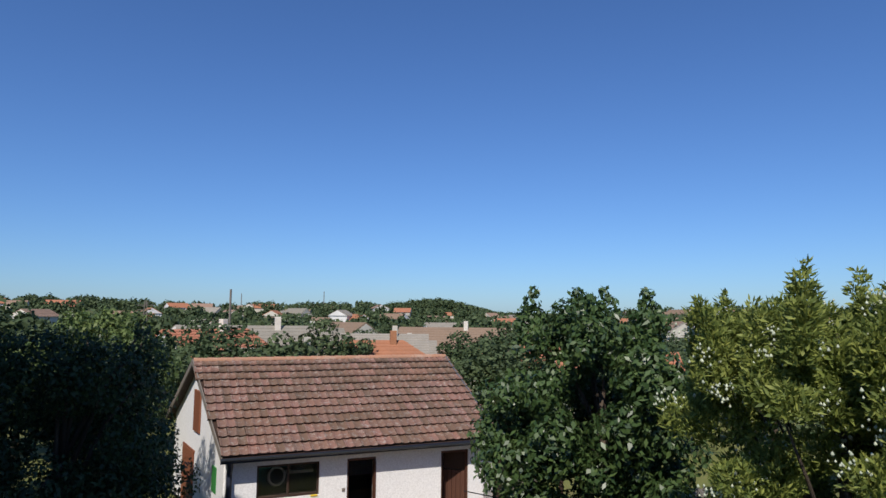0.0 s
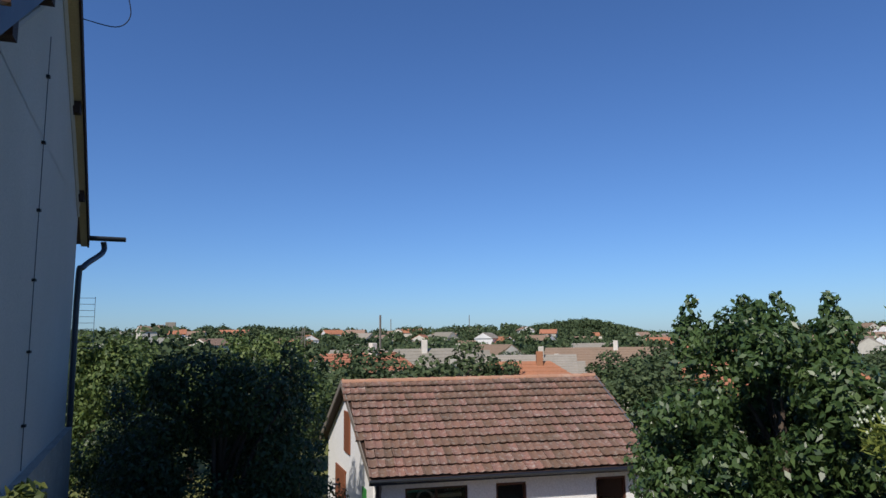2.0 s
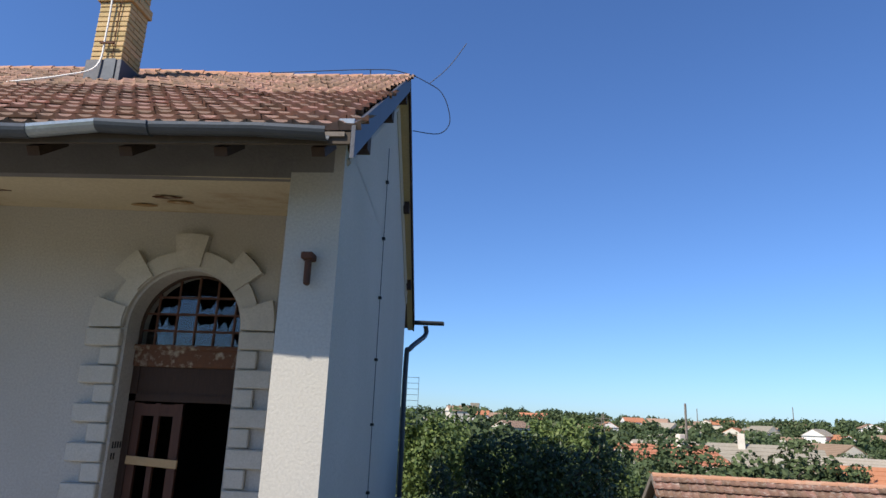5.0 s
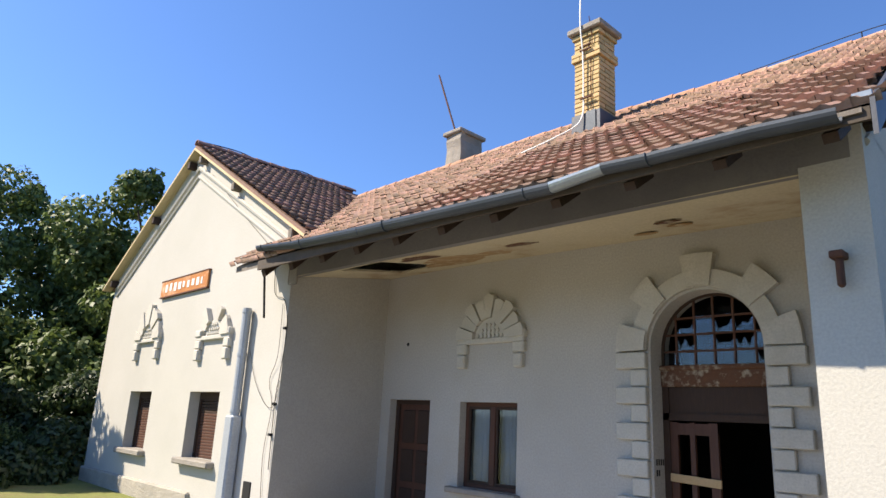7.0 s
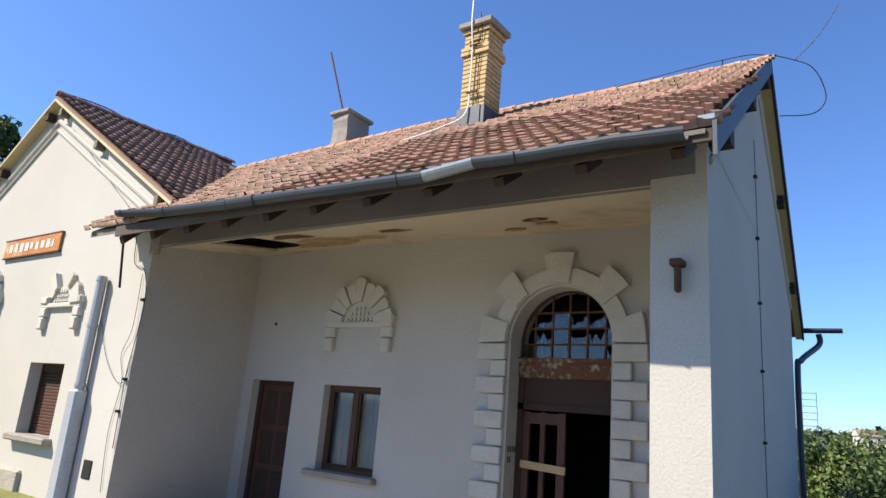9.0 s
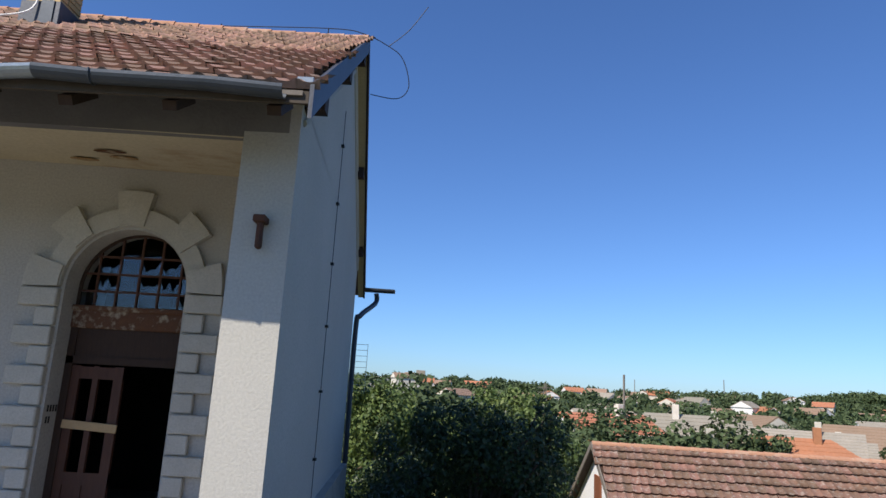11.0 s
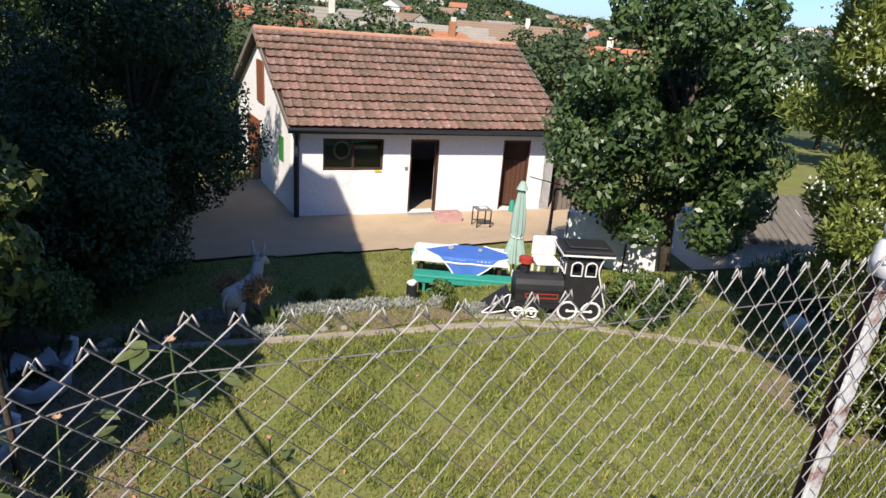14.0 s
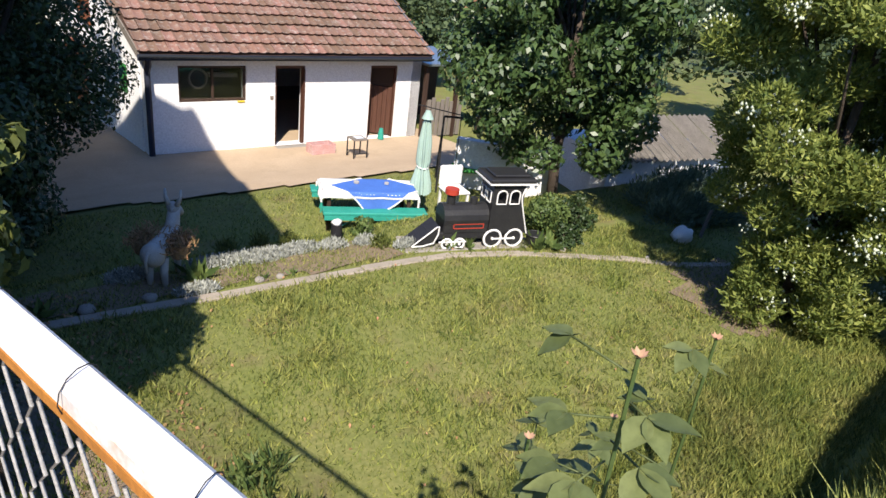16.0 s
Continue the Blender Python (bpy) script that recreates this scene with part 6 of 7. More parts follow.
# concrete edging strip, laid stone by stone
edging = thing("lawn_edging", "worn concrete edging strip beside the flower bed", "edging")
line = [(-1.6, 8.75), (0.2, 8.42), (1.43, 8.2), (2.3, 8.03), (3.7, 7.78), (4.68, 7.6), (5.6, 7.38), (6.6, 6.85), (7.9, 5.9), (8.6, 5.2), (9.6, 4.6)]
rng = random.Random(14)
dist = 0.0
for (xa, ya), (xb, yb) in zip(line, line[1:]):
    L = math.hypot(xb - xa, yb - ya)
    n = max(1, round(L / 0.62))
    for i in range(n):
        x, y = xa + (xb - xa) * (i + 0.5) / n, ya + (yb - ya) * (i + 0.5) / n
        ang = math.atan2(yb - ya, xb - xa) + rng.uniform(-0.03, 0.03)
        m = Matrix.Translation((x, y, ground_z(x, y) + rng.uniform(-0.006, 0.012))) @ Matrix.Rotation(ang, 4, "Z")
        part("edging_stone", boxed((-L / n / 2 + 0.004, -0.075, -0.1), (L / n / 2 - 0.004, 0.075 + rng.uniform(-0.015, 0.015), 0.026), 0.01, m), EDGE, edging)
# flower bed soil behind the edging
bed = sheet_on_ground("flower_bed", -1.0, 7.6, 7.0, 10.2, 0.02, EARTH, lambda x, y: 8.52 - 0.18 * x + 0.1 * noise.noise((x * 2, y * 2, 0)) < y < 9.05 - 0.13 * x and x < 5.0)
tagged(bed, "narrow bare-earth flower bed behind the edging", "flower bed", kind="structure")
litter = sheet_on_ground("bare_patch", -1.0, 1.2, 5.2, 9.0, 0.02, EARTH, lambda x, y: x < 0.35 + 0.35 * noise.noise((x * 1.5, y * 1.5, 2)) - 0.1 * (y - 7))
tagged(litter, "bare leaf-strewn soil beside the house", "ground", kind="structure")
patch2 = sheet_on_ground("bare_patch", 7.2, 9.6, 2.6, 5.4, 0.02, EARTH, lambda x, y: math.hypot((x - 8.4) * 0.8, y - 4.0) < 1.0 + 0.3 * noise.noise((x * 2, y * 2, 4)))
tagged(patch2, "bare shaded soil under the conifer", "ground", kind="structure")


def ball(bm, c, r, s=(1, 1, 1), seg=12, m=None):
    mm = Matrix.Translation(c) @ Matrix.Diagonal((r * s[0], r * s[1], r * s[2], 1))
    bmesh.ops.create_uvsphere(bm, u_segments=seg, v_segments=max(6, seg * 2 // 3), radius=1, matrix=(m @ mm) if m is not None else mm)
    return bm


# donkey statue: one plain mesh
DK = Matrix.Translation((1.93, 8.76, ground_z(1.93, 8.76))) @ Matrix.Rotation(radians(-46), 4, "Z") @ Matrix.Scale(1.08, 4)
bm = bmesh.new()
for x, y in ((-0.085, -0.17), (0.085, -0.17), (-0.085, 0.2), (0.085, 0.2)):
    tube(bm, [DK @ Vector((x, y, 0)), DK @ Vector((x * 0.95, y, 0.18)), DK @ Vector((x, y * 0.95, 0.36))], 0.036, 8, True, 0.06)
tube(bm, [DK @ Vector(p) for p in ((0, -0.27, 0.40), (0, -0.15, 0.44), (0, 0.05, 0.43), (0, 0.22, 0.45), (0, 0.30, 0.44))], 0.13, 12)
ball(bm, (0, -0.24, 0.42), 0.14, (1, 0.8, 1), 12, DK)
ball(bm, (0, 0.24, 0.44), 0.13, (1, 0.9, 1), 12, DK)
tube(bm, [DK @ Vector(p) for p in ((0, 0.24, 0.46), (0, 0.33, 0.60), (0, 0.38, 0.74))], 0.095, 10, True, 0.07)
tube(bm, [DK @ Vector(p) for p in ((0, 0.33, 0.77), (0, 0.45, 0.70), (0, 0.54, 0.62))], 0.075, 10, True, 0.05)
for s in (-1, 1):
    tube(bm, [DK @ Vector(p) for p in ((s * 0.045, 0.35, 0.78), (s * 0.085, 0.36, 0.88), (s * 0.09, 0.37, 0.97))], 0.035, 6, True, 0.012)
tube(bm, [DK @ Vector(p) for p in ((0, -0.34, 0.50), (-0.02, -0.38, 0.40), (-0.03, -0.36, 0.26))], 0.018, 6)
donkey = part("donkey_statue", bm, STATUE, None, smooth=True)
tagged(donkey, "weathered pale donkey garden statue beside the bed", "statue")
rngn = np.random.default_rng(5)
for s in (-1, 1):
    pb = thing("planter_basket", "wicker pannier full of dry brown plants", "planter", DK @ Matrix.Translation((s * 0.20, -0.02, 0.36)))
    bm = bmesh.new()
    bmesh.ops.create_cone(bm, cap_ends=True, segments=14, radius1=0.085, radius2=0.125, depth=0.17, matrix=Matrix.Translation((0, 0, 0.05)))
    part("basket", bm, DRY, pb)
    n = 420
    p = rngn.normal(size=(n, 3)) * np.array([0.075, 0.11, 0.04]) + np.array([0, 0, 0.15])
    d = rngn.normal(size=(n, 3)) + np.array([0, 0, 0.5])
    d /= np.linalg.norm(d, axis=1, keepdims=True)
    sd = np.cross(d, rngn.normal(size=(n, 3)))
    sd /= np.linalg.norm(sd, axis=1, keepdims=True)
    v = np.stack([p - sd * 0.006, p + sd * 0.006, p + d * 0.09 + sd * 0.004, p + d * 0.09 - sd * 0.004], 1).reshape(-1, 3)
    arrays("dry_plant", v, np.arange(4 * n).reshape(-1, 4), DRY, pb)


def tuft(name, label, x, y, rx, ry, h, n, ln, wd, material, seed, flat=0.5):
    """Low plant cushion of many small leaves."""
    rng = np.random.default_rng(seed)
    t = thing(name, label, "plant")
    a, q = rng.uniform(0, math.tau, n), np.sqrt(rng.random(n))
    px, py = x + rx * q * np.cos(a), y + ry * q * np.sin(a) - 0.15 * rx * q * np.cos(a)
    pz = np.array([ground_z(u, w) for u, w in zip(px, py)]) + h * rng.random(n) * (1 - 0.6 * q ** 2)
    p = np.stack([px, py, pz], 1)
    d = rng.normal(size=(n, 3)) * flat + np.array([0, 0, 1])
    d /= np.linalg.norm(d, axis=1, keepdims=True)
    sd = np.cross(d, rng.normal(size=(n, 3)))
    sd /= np.linalg.norm(sd, axis=1, keepdims=True)
    l = ln * rng.uniform(0.5, 1.2, (n, 1))
    v = np.stack([p, p + d * l * 0.5 - sd * wd, p + d * l, p + d * l * 0.5 + sd * wd], 1).reshape(-1, 3)
    arrays("foliage", v, np.arange(4 * n).reshape(-1, 4), material, t)


k = 0
for x, y, rx, ry in ((1.60, 8.97, 0.28, 0.16), (2.65, 8.77, 0.42, 0.18), (3.20, 8.67, 0.5, 0.18), (3.75, 8.60, 0.36, 0.15), (4.25, 8.47, 0.22, 0.12), (2.10, 8.24, 0.26, 0.10), (4.75, 8.34, 0.2, 0.1), (5.20, 7.95, 0.2, 0.1)):
    tuft("silver_plant", "low silvery-grey cushion plant", x, y, rx, ry, 0.13, int(4200 * rx), 0.07, 0.008, SILVER, 80 + k)
    k += 1
for x, y in ((2.90, 9.02), (3.35, 8.92), (3.75, 8.82), (4.85, 8.12)):
    tuft("flowering_plant", "feathery green plant with small white flowers", x, y, 0.13, 0.1, 0.22, 260, 0.13, 0.009, LEAF_Y, 90 + k)
    k += 1
for x, y, s in ((2.25, 8.54, 1.0), (0.50, 8.57, 0.8), (5.75, 7.55, 0.8), (6.00, 7.42, 0.7), (6.95, 6.80, 1.0), (7.15, 6.75, 0.9), (2.95, 8.12, 0.35), (3.30, 8.04, 0.35)):
    tuft("leafy_plant", "broad-leaved green bed plant", x, y, 0.09 * s, 0.08 * s, 0.06, int(26 * s) + 6, 0.30 * s, 0.04 * s, LEAF_M, 100 + k, 0.75)
    k += 1
# pot, stones, stump with white stone
pot = thing("flower_pot", "dark plastic pot with leafy plant", "pot", Matrix.Translation((7.0, 6.95, ground_z(7.0, 6.95))))
bm = bmesh.new()
bmesh.ops.create_cone(bm, cap_ends=True, segments=16, radius1=0.10, radius2=0.14, depth=0.22, matrix=Matrix.Translation((0, 0, 0.11)))
part("body", bm, BLACK, pot)
part("rim", tubed([(0.142 * math.cos(t), 0.142 * math.sin(t), 0.215) for t in np.linspace(0, math.tau, 18)], 0.012, 6), BLACK, pot)
st = thing("tree_stump", "short blackened stump topped with white stone", "stump", Matrix.Translation((4.42, 8.62, ground_z(4.42, 8.62))))
bm = bmesh.new()
bmesh.ops.create_cone(bm, cap_ends=True, segments=12, radius1=0.085, radius2=0.08, depth=0.28, matrix=Matrix.Translation((0, 0, 0.14)))
part("body", bm, BLACK, st)
bm = ball(bmesh.new(), (0, 0, 0.31), 0.075, (1, 0.9, 0.7), 10)
for v in bm.verts:
    v.co += Vector((noise.noise(v.co * 14), noise.noise(v.co * 14 + Vector((4, 0, 0))), 0)) * 0.03
part("white_stone", bm, WHITE, st, smooth=True)


def stone(x, y, r, s, material, label, seed):
    bm = ball(bmesh.new(), (0, 0, 0), r, s, 14)
    for v in bm.verts:
        v.co += v.co.normalized() * noise.noise(v.co * (2.2 / r) + Vector((seed, 0, 0))) * r * 0.22
    o = part("stone", bm, material, None, smooth=True)
    o.matrix_basis = Matrix.Translation((x, y, ground_z(x, y) + r * s[2] * 0.6))
    tagged(o, label, "stone", "garden stones")


stone(9.6, 5.72, 0.19, (1.15, 0.9, 0.85), WHITE, "whitewashed boulder beside the path", 1)
stone(5.55, 8.12, 0.09, (1.2, 0.9, 0.8), WHITE, "small whitewashed stone beside the locomotive", 2)
stone(7.25, 6.95, 0.08, (1.2, 0.9, 0.8), WHITE, "small whitewashed stone in the bed", 3)
rng = random.Random(31)
for i in range(10):
    t = rng.random()
    j = rng.randrange(len(line) - 1)
    x = line[j][0] + (line[j + 1][0] - line[j][0]) * t
    y = line[j][1] + (line[j + 1][1] - line[j][1]) * t + rng.uniform(0.15, 0.3)
    stone(x, y, rng.uniform(0.04, 0.08), (1.2, 1, 0.8), CONC, "small grey stone along the edging", 10 + i)
stake = thing("stake", "weathered wooden stake leaning beside the boulder", "stake")
part("stake", tubed([(10.05, 5.62, -2.75), (10.22, 5.60, -2.05)], 0.035, 7, 0.03), GREYW, stake)

# ---- toy locomotive ----
TM = Matrix.Translation((5.29, 8.01, ground_z(6.5, 7.8) + 0.01)) @ Matrix.Rotation(radians(-25), 4, "Z") @ Matrix.Scale(1.12, 4)
loco = thing("toy_locomotive", "home-made black garden locomotive with white trim", "locomotive", TM)
part("chassis", boxed((0.22, -0.16, 0.12), (1.62, 0.16, 0.22), 0.01), BLACK, loco)
part("boiler", tubed([(0.42, 0, 0.40), (1.12, 0, 0.40)], 0.185, 16), BLACK, loco)
part("boiler_case", boxed((0.42, -0.17, 0.2), (1.12, 0.17, 0.42), 0.02), BLACK, loco)
for a, b, c, d in ((0.56, 1.0, 0.335, 0.347), (0.56, 1.0, 0.275, 0.287), (0.56, 0.572, 0.275, 0.347), (0.99, 1.002, 0.275, 0.347)):
    part("red_line", boxed((a, -0.176, c), (b, -0.169, d)), RED, loco)
cab = part("cab", wall_grid(bmesh.new(), [1.06, 1.12, 1.26, 1.31, 1.45, 1.52], [0.2, 0.64, 0.83, 0.93], -0.21, 0.21, [(1.12, 1.26, 0.64, 0.83), (1.31, 1.45, 0.64, 0.83)]), BLACK, loco)
for xw in (1.19, 1.38):
    pts = [(xw - 0.07, 0.64), (xw + 0.07, 0.64), (xw + 0.07, 0.77)] + [(xw + 0.07 * math.cos(t), 0.77 + 0.06 * math.sin(t)) for t in np.linspace(0.3, math.pi - 0.3, 6)] + [(xw - 0.07, 0.77), (xw - 0.07, 0.64)]
    part("window_trim", tubed([(u, -0.218, w) for u, w in pts], 0.011, 5), WHITE, loco, "white window surround")
for y in (-0.09, 0.09):
    pts = [(1.052, y - 0.06, 0.64), (1.052, y + 0.06, 0.64), (1.052, y + 0.06, 0.8), (1.052, y - 0.06, 0.8), (1.052, y - 0.06, 0.64)]
    part("window_trim", tubed(pts, 0.010, 5), WHITE, loco)
part("roof", boxed((0.98, -0.27, 0.94), (1.66, 0.27, 1.0), 0.02), BLACK, loco)
part("roof_trim", boxed((0.98, -0.275, 0.925), (1.66, -0.262, 0.945)), WHITE, loco)
part("roof_trim", boxed((0.967, -0.275, 0.925), (0.98, 0.275, 0.945)), WHITE, loco)
part("roof_top", boxed((1.06, -0.18, 1.0), (1.58, 0.18, 1.035), 0.015), BLACK, loco)
pts = [(1.52, -0.2, 0.88), (1.49, -0.2, 0.70), (1.55, -0.2, 0.5), (1.63, -0.2, 0.22)]
part("tender_side", prism(bmesh.new(), [(1.50, 0.2), (1.64, 0.2), (1.56, 0.5), (1.51, 0.66)], -0.2, 0.2, xz), BLACK, loco)
cable([(1.55, -0.215, 0.92), (1.50, -0.215, 0.80), (1.49, -0.215, 0.70), (1.545, -0.215, 0.5), (1.64, -0.215, 0.2)], 0.011, WHITE, "white_trim", loco)
part("funnel", tubed([(0.55, 0, 0.56), (0.55, 0, 0.72)], 0.06, 12), BLACK, loco)
part("funnel_cap", tubed([(0.55, 0, 0.72), (0.55, 0, 0.79)], 0.095, 12), RED, loco, "red funnel cap")
part("dome", tubed([(0.88, 0, 0.56), (0.88, 0, 0.66)], 0.055, 12), BLACK, loco)
part("cowcatcher", prism(bmesh.new(), [(0.0, 0.03), (0.30, 0.08), (0.36, 0.32), (0.26, 0.24)], -0.17, 0.17, xz), BLACK, loco)
cable([(0.0, -0.18, 0.04), (0.25, -0.18, 0.245), (0.36, -0.18, 0.32), (0.30, -0.18, 0.08), (0.0, -0.18, 0.035)], 0.010, WHITE, "white_trim", loco, sub=2)


def wheel(x, r):
    w = new("wheel")
    w.parent = loco
    part("disc", tubed([(x, -0.20, r), (x, -0.15, r)], r * 0.9, 18), BLACK, w)
    part("rim", tubed([(x + r * 0.93 * math.cos(t), -0.205, r + r * 0.93 * math.sin(t)) for t in np.linspace(0, math.tau, 25)], 0.017, 6), WHITE, w, "white painted rim")
    part("hub", tubed([(x, -0.22, r), (x, -0.19, r)], 0.02, 8), WHITE, w)
    part("disc", tubed([(x, 0.15, r), (x, 0.20, r)], r * 0.9, 18), BLACK, w)


for x, r in ((0.48, 0.075), (0.66, 0.075), (1.14, 0.135), (1.46, 0.135)):
    wheel(x, r)
part("coupling_rod", boxed((0.36, -0.225, 0.10), (0.75, -0.212, 0.118)), WHITE, loco)
part("coupling_rod", boxed((1.14, -0.225, 0.125), (1.46, -0.212, 0.145)), WHITE, loco)
part("track_bed", boxed((-0.1, -0.26, -0.12), (1.8, 0.26, 0.01), 0.02), CONC, loco)


# ---- bench, table, umbrella, swing ----
def bench(m, label):
    b = thing("bench", label, "bench", m, group="garden benches")
    part("seat", boxed((0, -0.15, 0.42), (1.78, 0.15, 0.47), 0.01), GREENP, b)
    part("apron", boxed((0.02, -0.155, 0.34), (1.76, -0.13, 0.42)), GREENP, b)
    for x in (0.2, 1.55):
        for y in (-0.11, 0.11):
            part("leg", boxed((x - 0.02, y - 0.02, 0), (x + 0.02, y + 0.02, 0.42)), GREENP, b)
        part("stretcher", boxed((x - 0.015, -0.09, 0.10), (x + 0.015, 0.09, 0.13)), GREENP, b)
    part("brace", tubed([(0.2, 0, 0.11), (0.75, 0, 0.41)], 0.012, 5), GREENP, b)
    part("brace", tubed([(1.55, 0, 0.11), (1.0, 0, 0.41)], 0.012, 5), GREENP, b)
    return b


bt = math.atan2(-0.93, 1.6)
bench(Matrix.Translation((5.08, 9.9, -3.09)) @ Matrix.Rotation(bt, 4, "Z"), "teal-painted wooden garden bench beside the table")
bench(Matrix.Translation((5.55, 10.95, -3.12)) @ Matrix.Rotation(bt, 4, "Z"), "teal-painted wooden garden bench behind the table")
TB = Matrix.Translation((5.30, 10.28, -3.10)) @ Matrix.Rotation(bt, 4, "Z")
table = thing("garden_table", "wooden garden table covered by cloths", "table", TB)
part("tabletop", boxed((0, -0.32, 0.70), (1.62, 0.36, 0.74), 0.01), GREYW, table)
for x in (0.12, 1.5):
    for y in (-0.25, 0.28):
        part("leg", boxed((x - 0.03, y - 0.03, 0), (x + 0.03, y + 0.03, 0.70)), WOOD, table)


def cloth(name, label, pts, z, drop, material, edge_mat):
    """A draped sheet: top polygon, with hanging corners folded down past the tabletop's front."""
    c = thing(name, label, "tablecloth", TB)
    bm = bmesh.new()
    n = 28
    grid = {}
    (ax, ay), (bx, by), (cx, cy), (dx, dy) = pts
    for i in range(n + 1):
        for j in range(n + 1):
            u, w = i / n, j / n
            x = (ax * (1 - u) + bx * u) * (1 - w) + (dx * (1 - u) + cx * u) * w
            y = (ay * (1 - u) + by * u) * (1 - w) + (dy * (1 - u) + cy * u) * w
            over = max(0.0, -0.34 - y) + max(0.0, -0.02 - x) + max(0.0, x - 1.64) + max(0.0, y - 0.38)
            y2, x2 = max(-0.345, min(0.385, y)), max(-0.03, min(1.65, x))
            grid[i, j] = bm.verts.new((x2 + 0.02 * math.sin(9 * y) * (over > 0), y2 - 0.03 * min(1, over * 4) + 0.015 * math.sin(14 * x) * (over > 0), z - over + 0.006 * noise.noise((x * 5, y * 5, z))))
    for i in range(n):
        for j in range(n):
            bm.faces.new((grid[i, j], grid[i + 1, j], grid[i + 1, j + 1], grid[i, j + 1]))
    rim = [grid[i, 0].co.copy() for i in range(n + 1)] + [grid[n, j].co.copy() for j in range(1, n + 1)] + [grid[i, n].co.copy() for i in range(n - 1, -1, -1)] + [grid[0, j].co.copy() for j in range(n - 1, -1, -1)]
    part("cloth", bm, material, c, smooth=True)
    part("lace_edge", tubed(rim, 0.016, 5), edge_mat, c, "white lace border")


cloth("tablecloth", "pale lace tablecloth lying under the blue one", [(-0.10, -0.42), (1.70, -0.42), (1.70, 0.44), (-0.10, 0.44)], 0.745, 0.2, LACE, LACE)
cloth("tablecloth", "blue tablecloth with white lace border, laid cornerwise", [(0.85, -0.82), (1.85, -0.05), (1.0, 0.55), (0.12, 0.0)], 0.757, 0.3, BLUE, LACE)
cup = thing("ashtray", "small glass dish on the tablecloth", "dish", TB @ Matrix.Translation((0.62, 0.12, 0.765)))
part("dish", tubed([(0, 0, 0), (0, 0, 0.03)], 0.05, 10), WIRE, cup)
cup2 = thing("ashtray", "small glass dish on the tablecloth", "dish", TB @ Matrix.Translation((1.15, 0.1, 0.765)))
part("dish", tubed([(0, 0, 0), (0, 0, 0.03)], 0.04, 10), WIRE, cup2)

um = thing("parasol", "folded pale green garden parasol on a pole", "parasol", Matrix.Translation((6.9, 9.5, ground_z(6.9, 9.5))))
part("pole", tubed([(0, 0, 0), (0, 0, 2.02)], 0.02, 8), WHITE, um)
bm = bmesh.new()
rows = []
for z, r, tw_ in ((0.55, 0.165, 0.2), (0.75, 0.15, 0.15), (0.98, 0.10, 0.05), (1.05, 0.085, 0.0), (1.15, 0.105, 0.0), (1.5, 0.095, -0.1), (1.82, 0.06, -0.2), (1.94, 0.045, -0.2)):
    rows.append([bm.verts.new((r * (1 + 0.28 * math.cos(8 * t)) * math.cos(t + tw_), r * (1 + 0.28 * math.cos(8 * t)) * math.sin(t + tw_), z + 0.03 * math.cos(8 * t) * (z < 0.6))) for t in np.linspace(0, math.tau, 49)[:-1]])
for a, b in zip(rows, rows[1:]):
    for i in range(48):
        bm.faces.new((a[i], a[(i + 1) % 48], b[(i + 1) % 48], b[i]))
part("canopy", bm, CANVAS, um, "pale green folded canvas", smooth=True)
bm = bmesh.new()
bmesh.ops.create_cone(bm, cap_ends=True, segments=16, radius1=0.105, radius2=0.04, depth=0.14, matrix=Matrix.Translation((0, 0, 1.97)))
part("vent_cap", bm, CANVAS, um)
part("tie", tubed([(0.10 * math.cos(t), 0.10 * math.sin(t), 1.04 + 0.02 * math.sin(t)) for t in np.linspace(0, math.tau, 16)], 0.012, 5), LACE, um)
part("foot", boxed((-0.25, -0.25, 0), (0.25, 0.25, 0.08), 0.02), CONC, um)

sw = thing("garden_swing", "dark metal garden swing frame with green seat", "swing")
SGZ = ground_z(9.2, 10.6)
for cx, cy in ((8.75, 10.9), (10.0, 9.9)):
    apex = Vector((cx, cy, SGZ + 1.5))
    for dx, dy in ((-0.35, -0.35), (0.3, 0.35)):
        part("leg", tubed([(cx + dx, cy + dy, SGZ), apex], 0.022, 6), BLACK, sw)
    part("cross_bar", tubed([(cx - 0.2, cy - 0.2, SGZ + 0.62), (cx + 0.18, cy + 0.2, SGZ + 0.62)], 0.016, 6), BLACK, sw)
part("top_bar", tubed([(8.75, 10.9, SGZ + 1.5), (10.0, 9.9, SGZ + 1.5)], 0.024, 6), BLACK, sw)
part("canopy_edge", tubed([(8.35, 11.3, SGZ + 1.68), (9.1, 10.5, SGZ + 1.55)], 0.012, 5), BLACK, sw)
mS = Matrix.Translation((9.38, 10.4, SGZ + 0.42)) @ Matrix.Rotation(math.atan2(-1.0, 1.25), 4, "Z")
part("seat", boxed((-0.5, -0.25, -0.03), (0.5, 0.25, 0.04), 0.02, mS), mat("green cushion", (0.05, 0.28, 0.06), None, 0.8, 5, 40, 0.2), sw, "green seat cushion")
for x, y in ((9.0, 10.65), (9.75, 10.1)):
    part("hanger", tubed([(x, y, SGZ + 0.45), (x, y, SGZ + 1.5)], 0.01, 5), BLACK, sw)

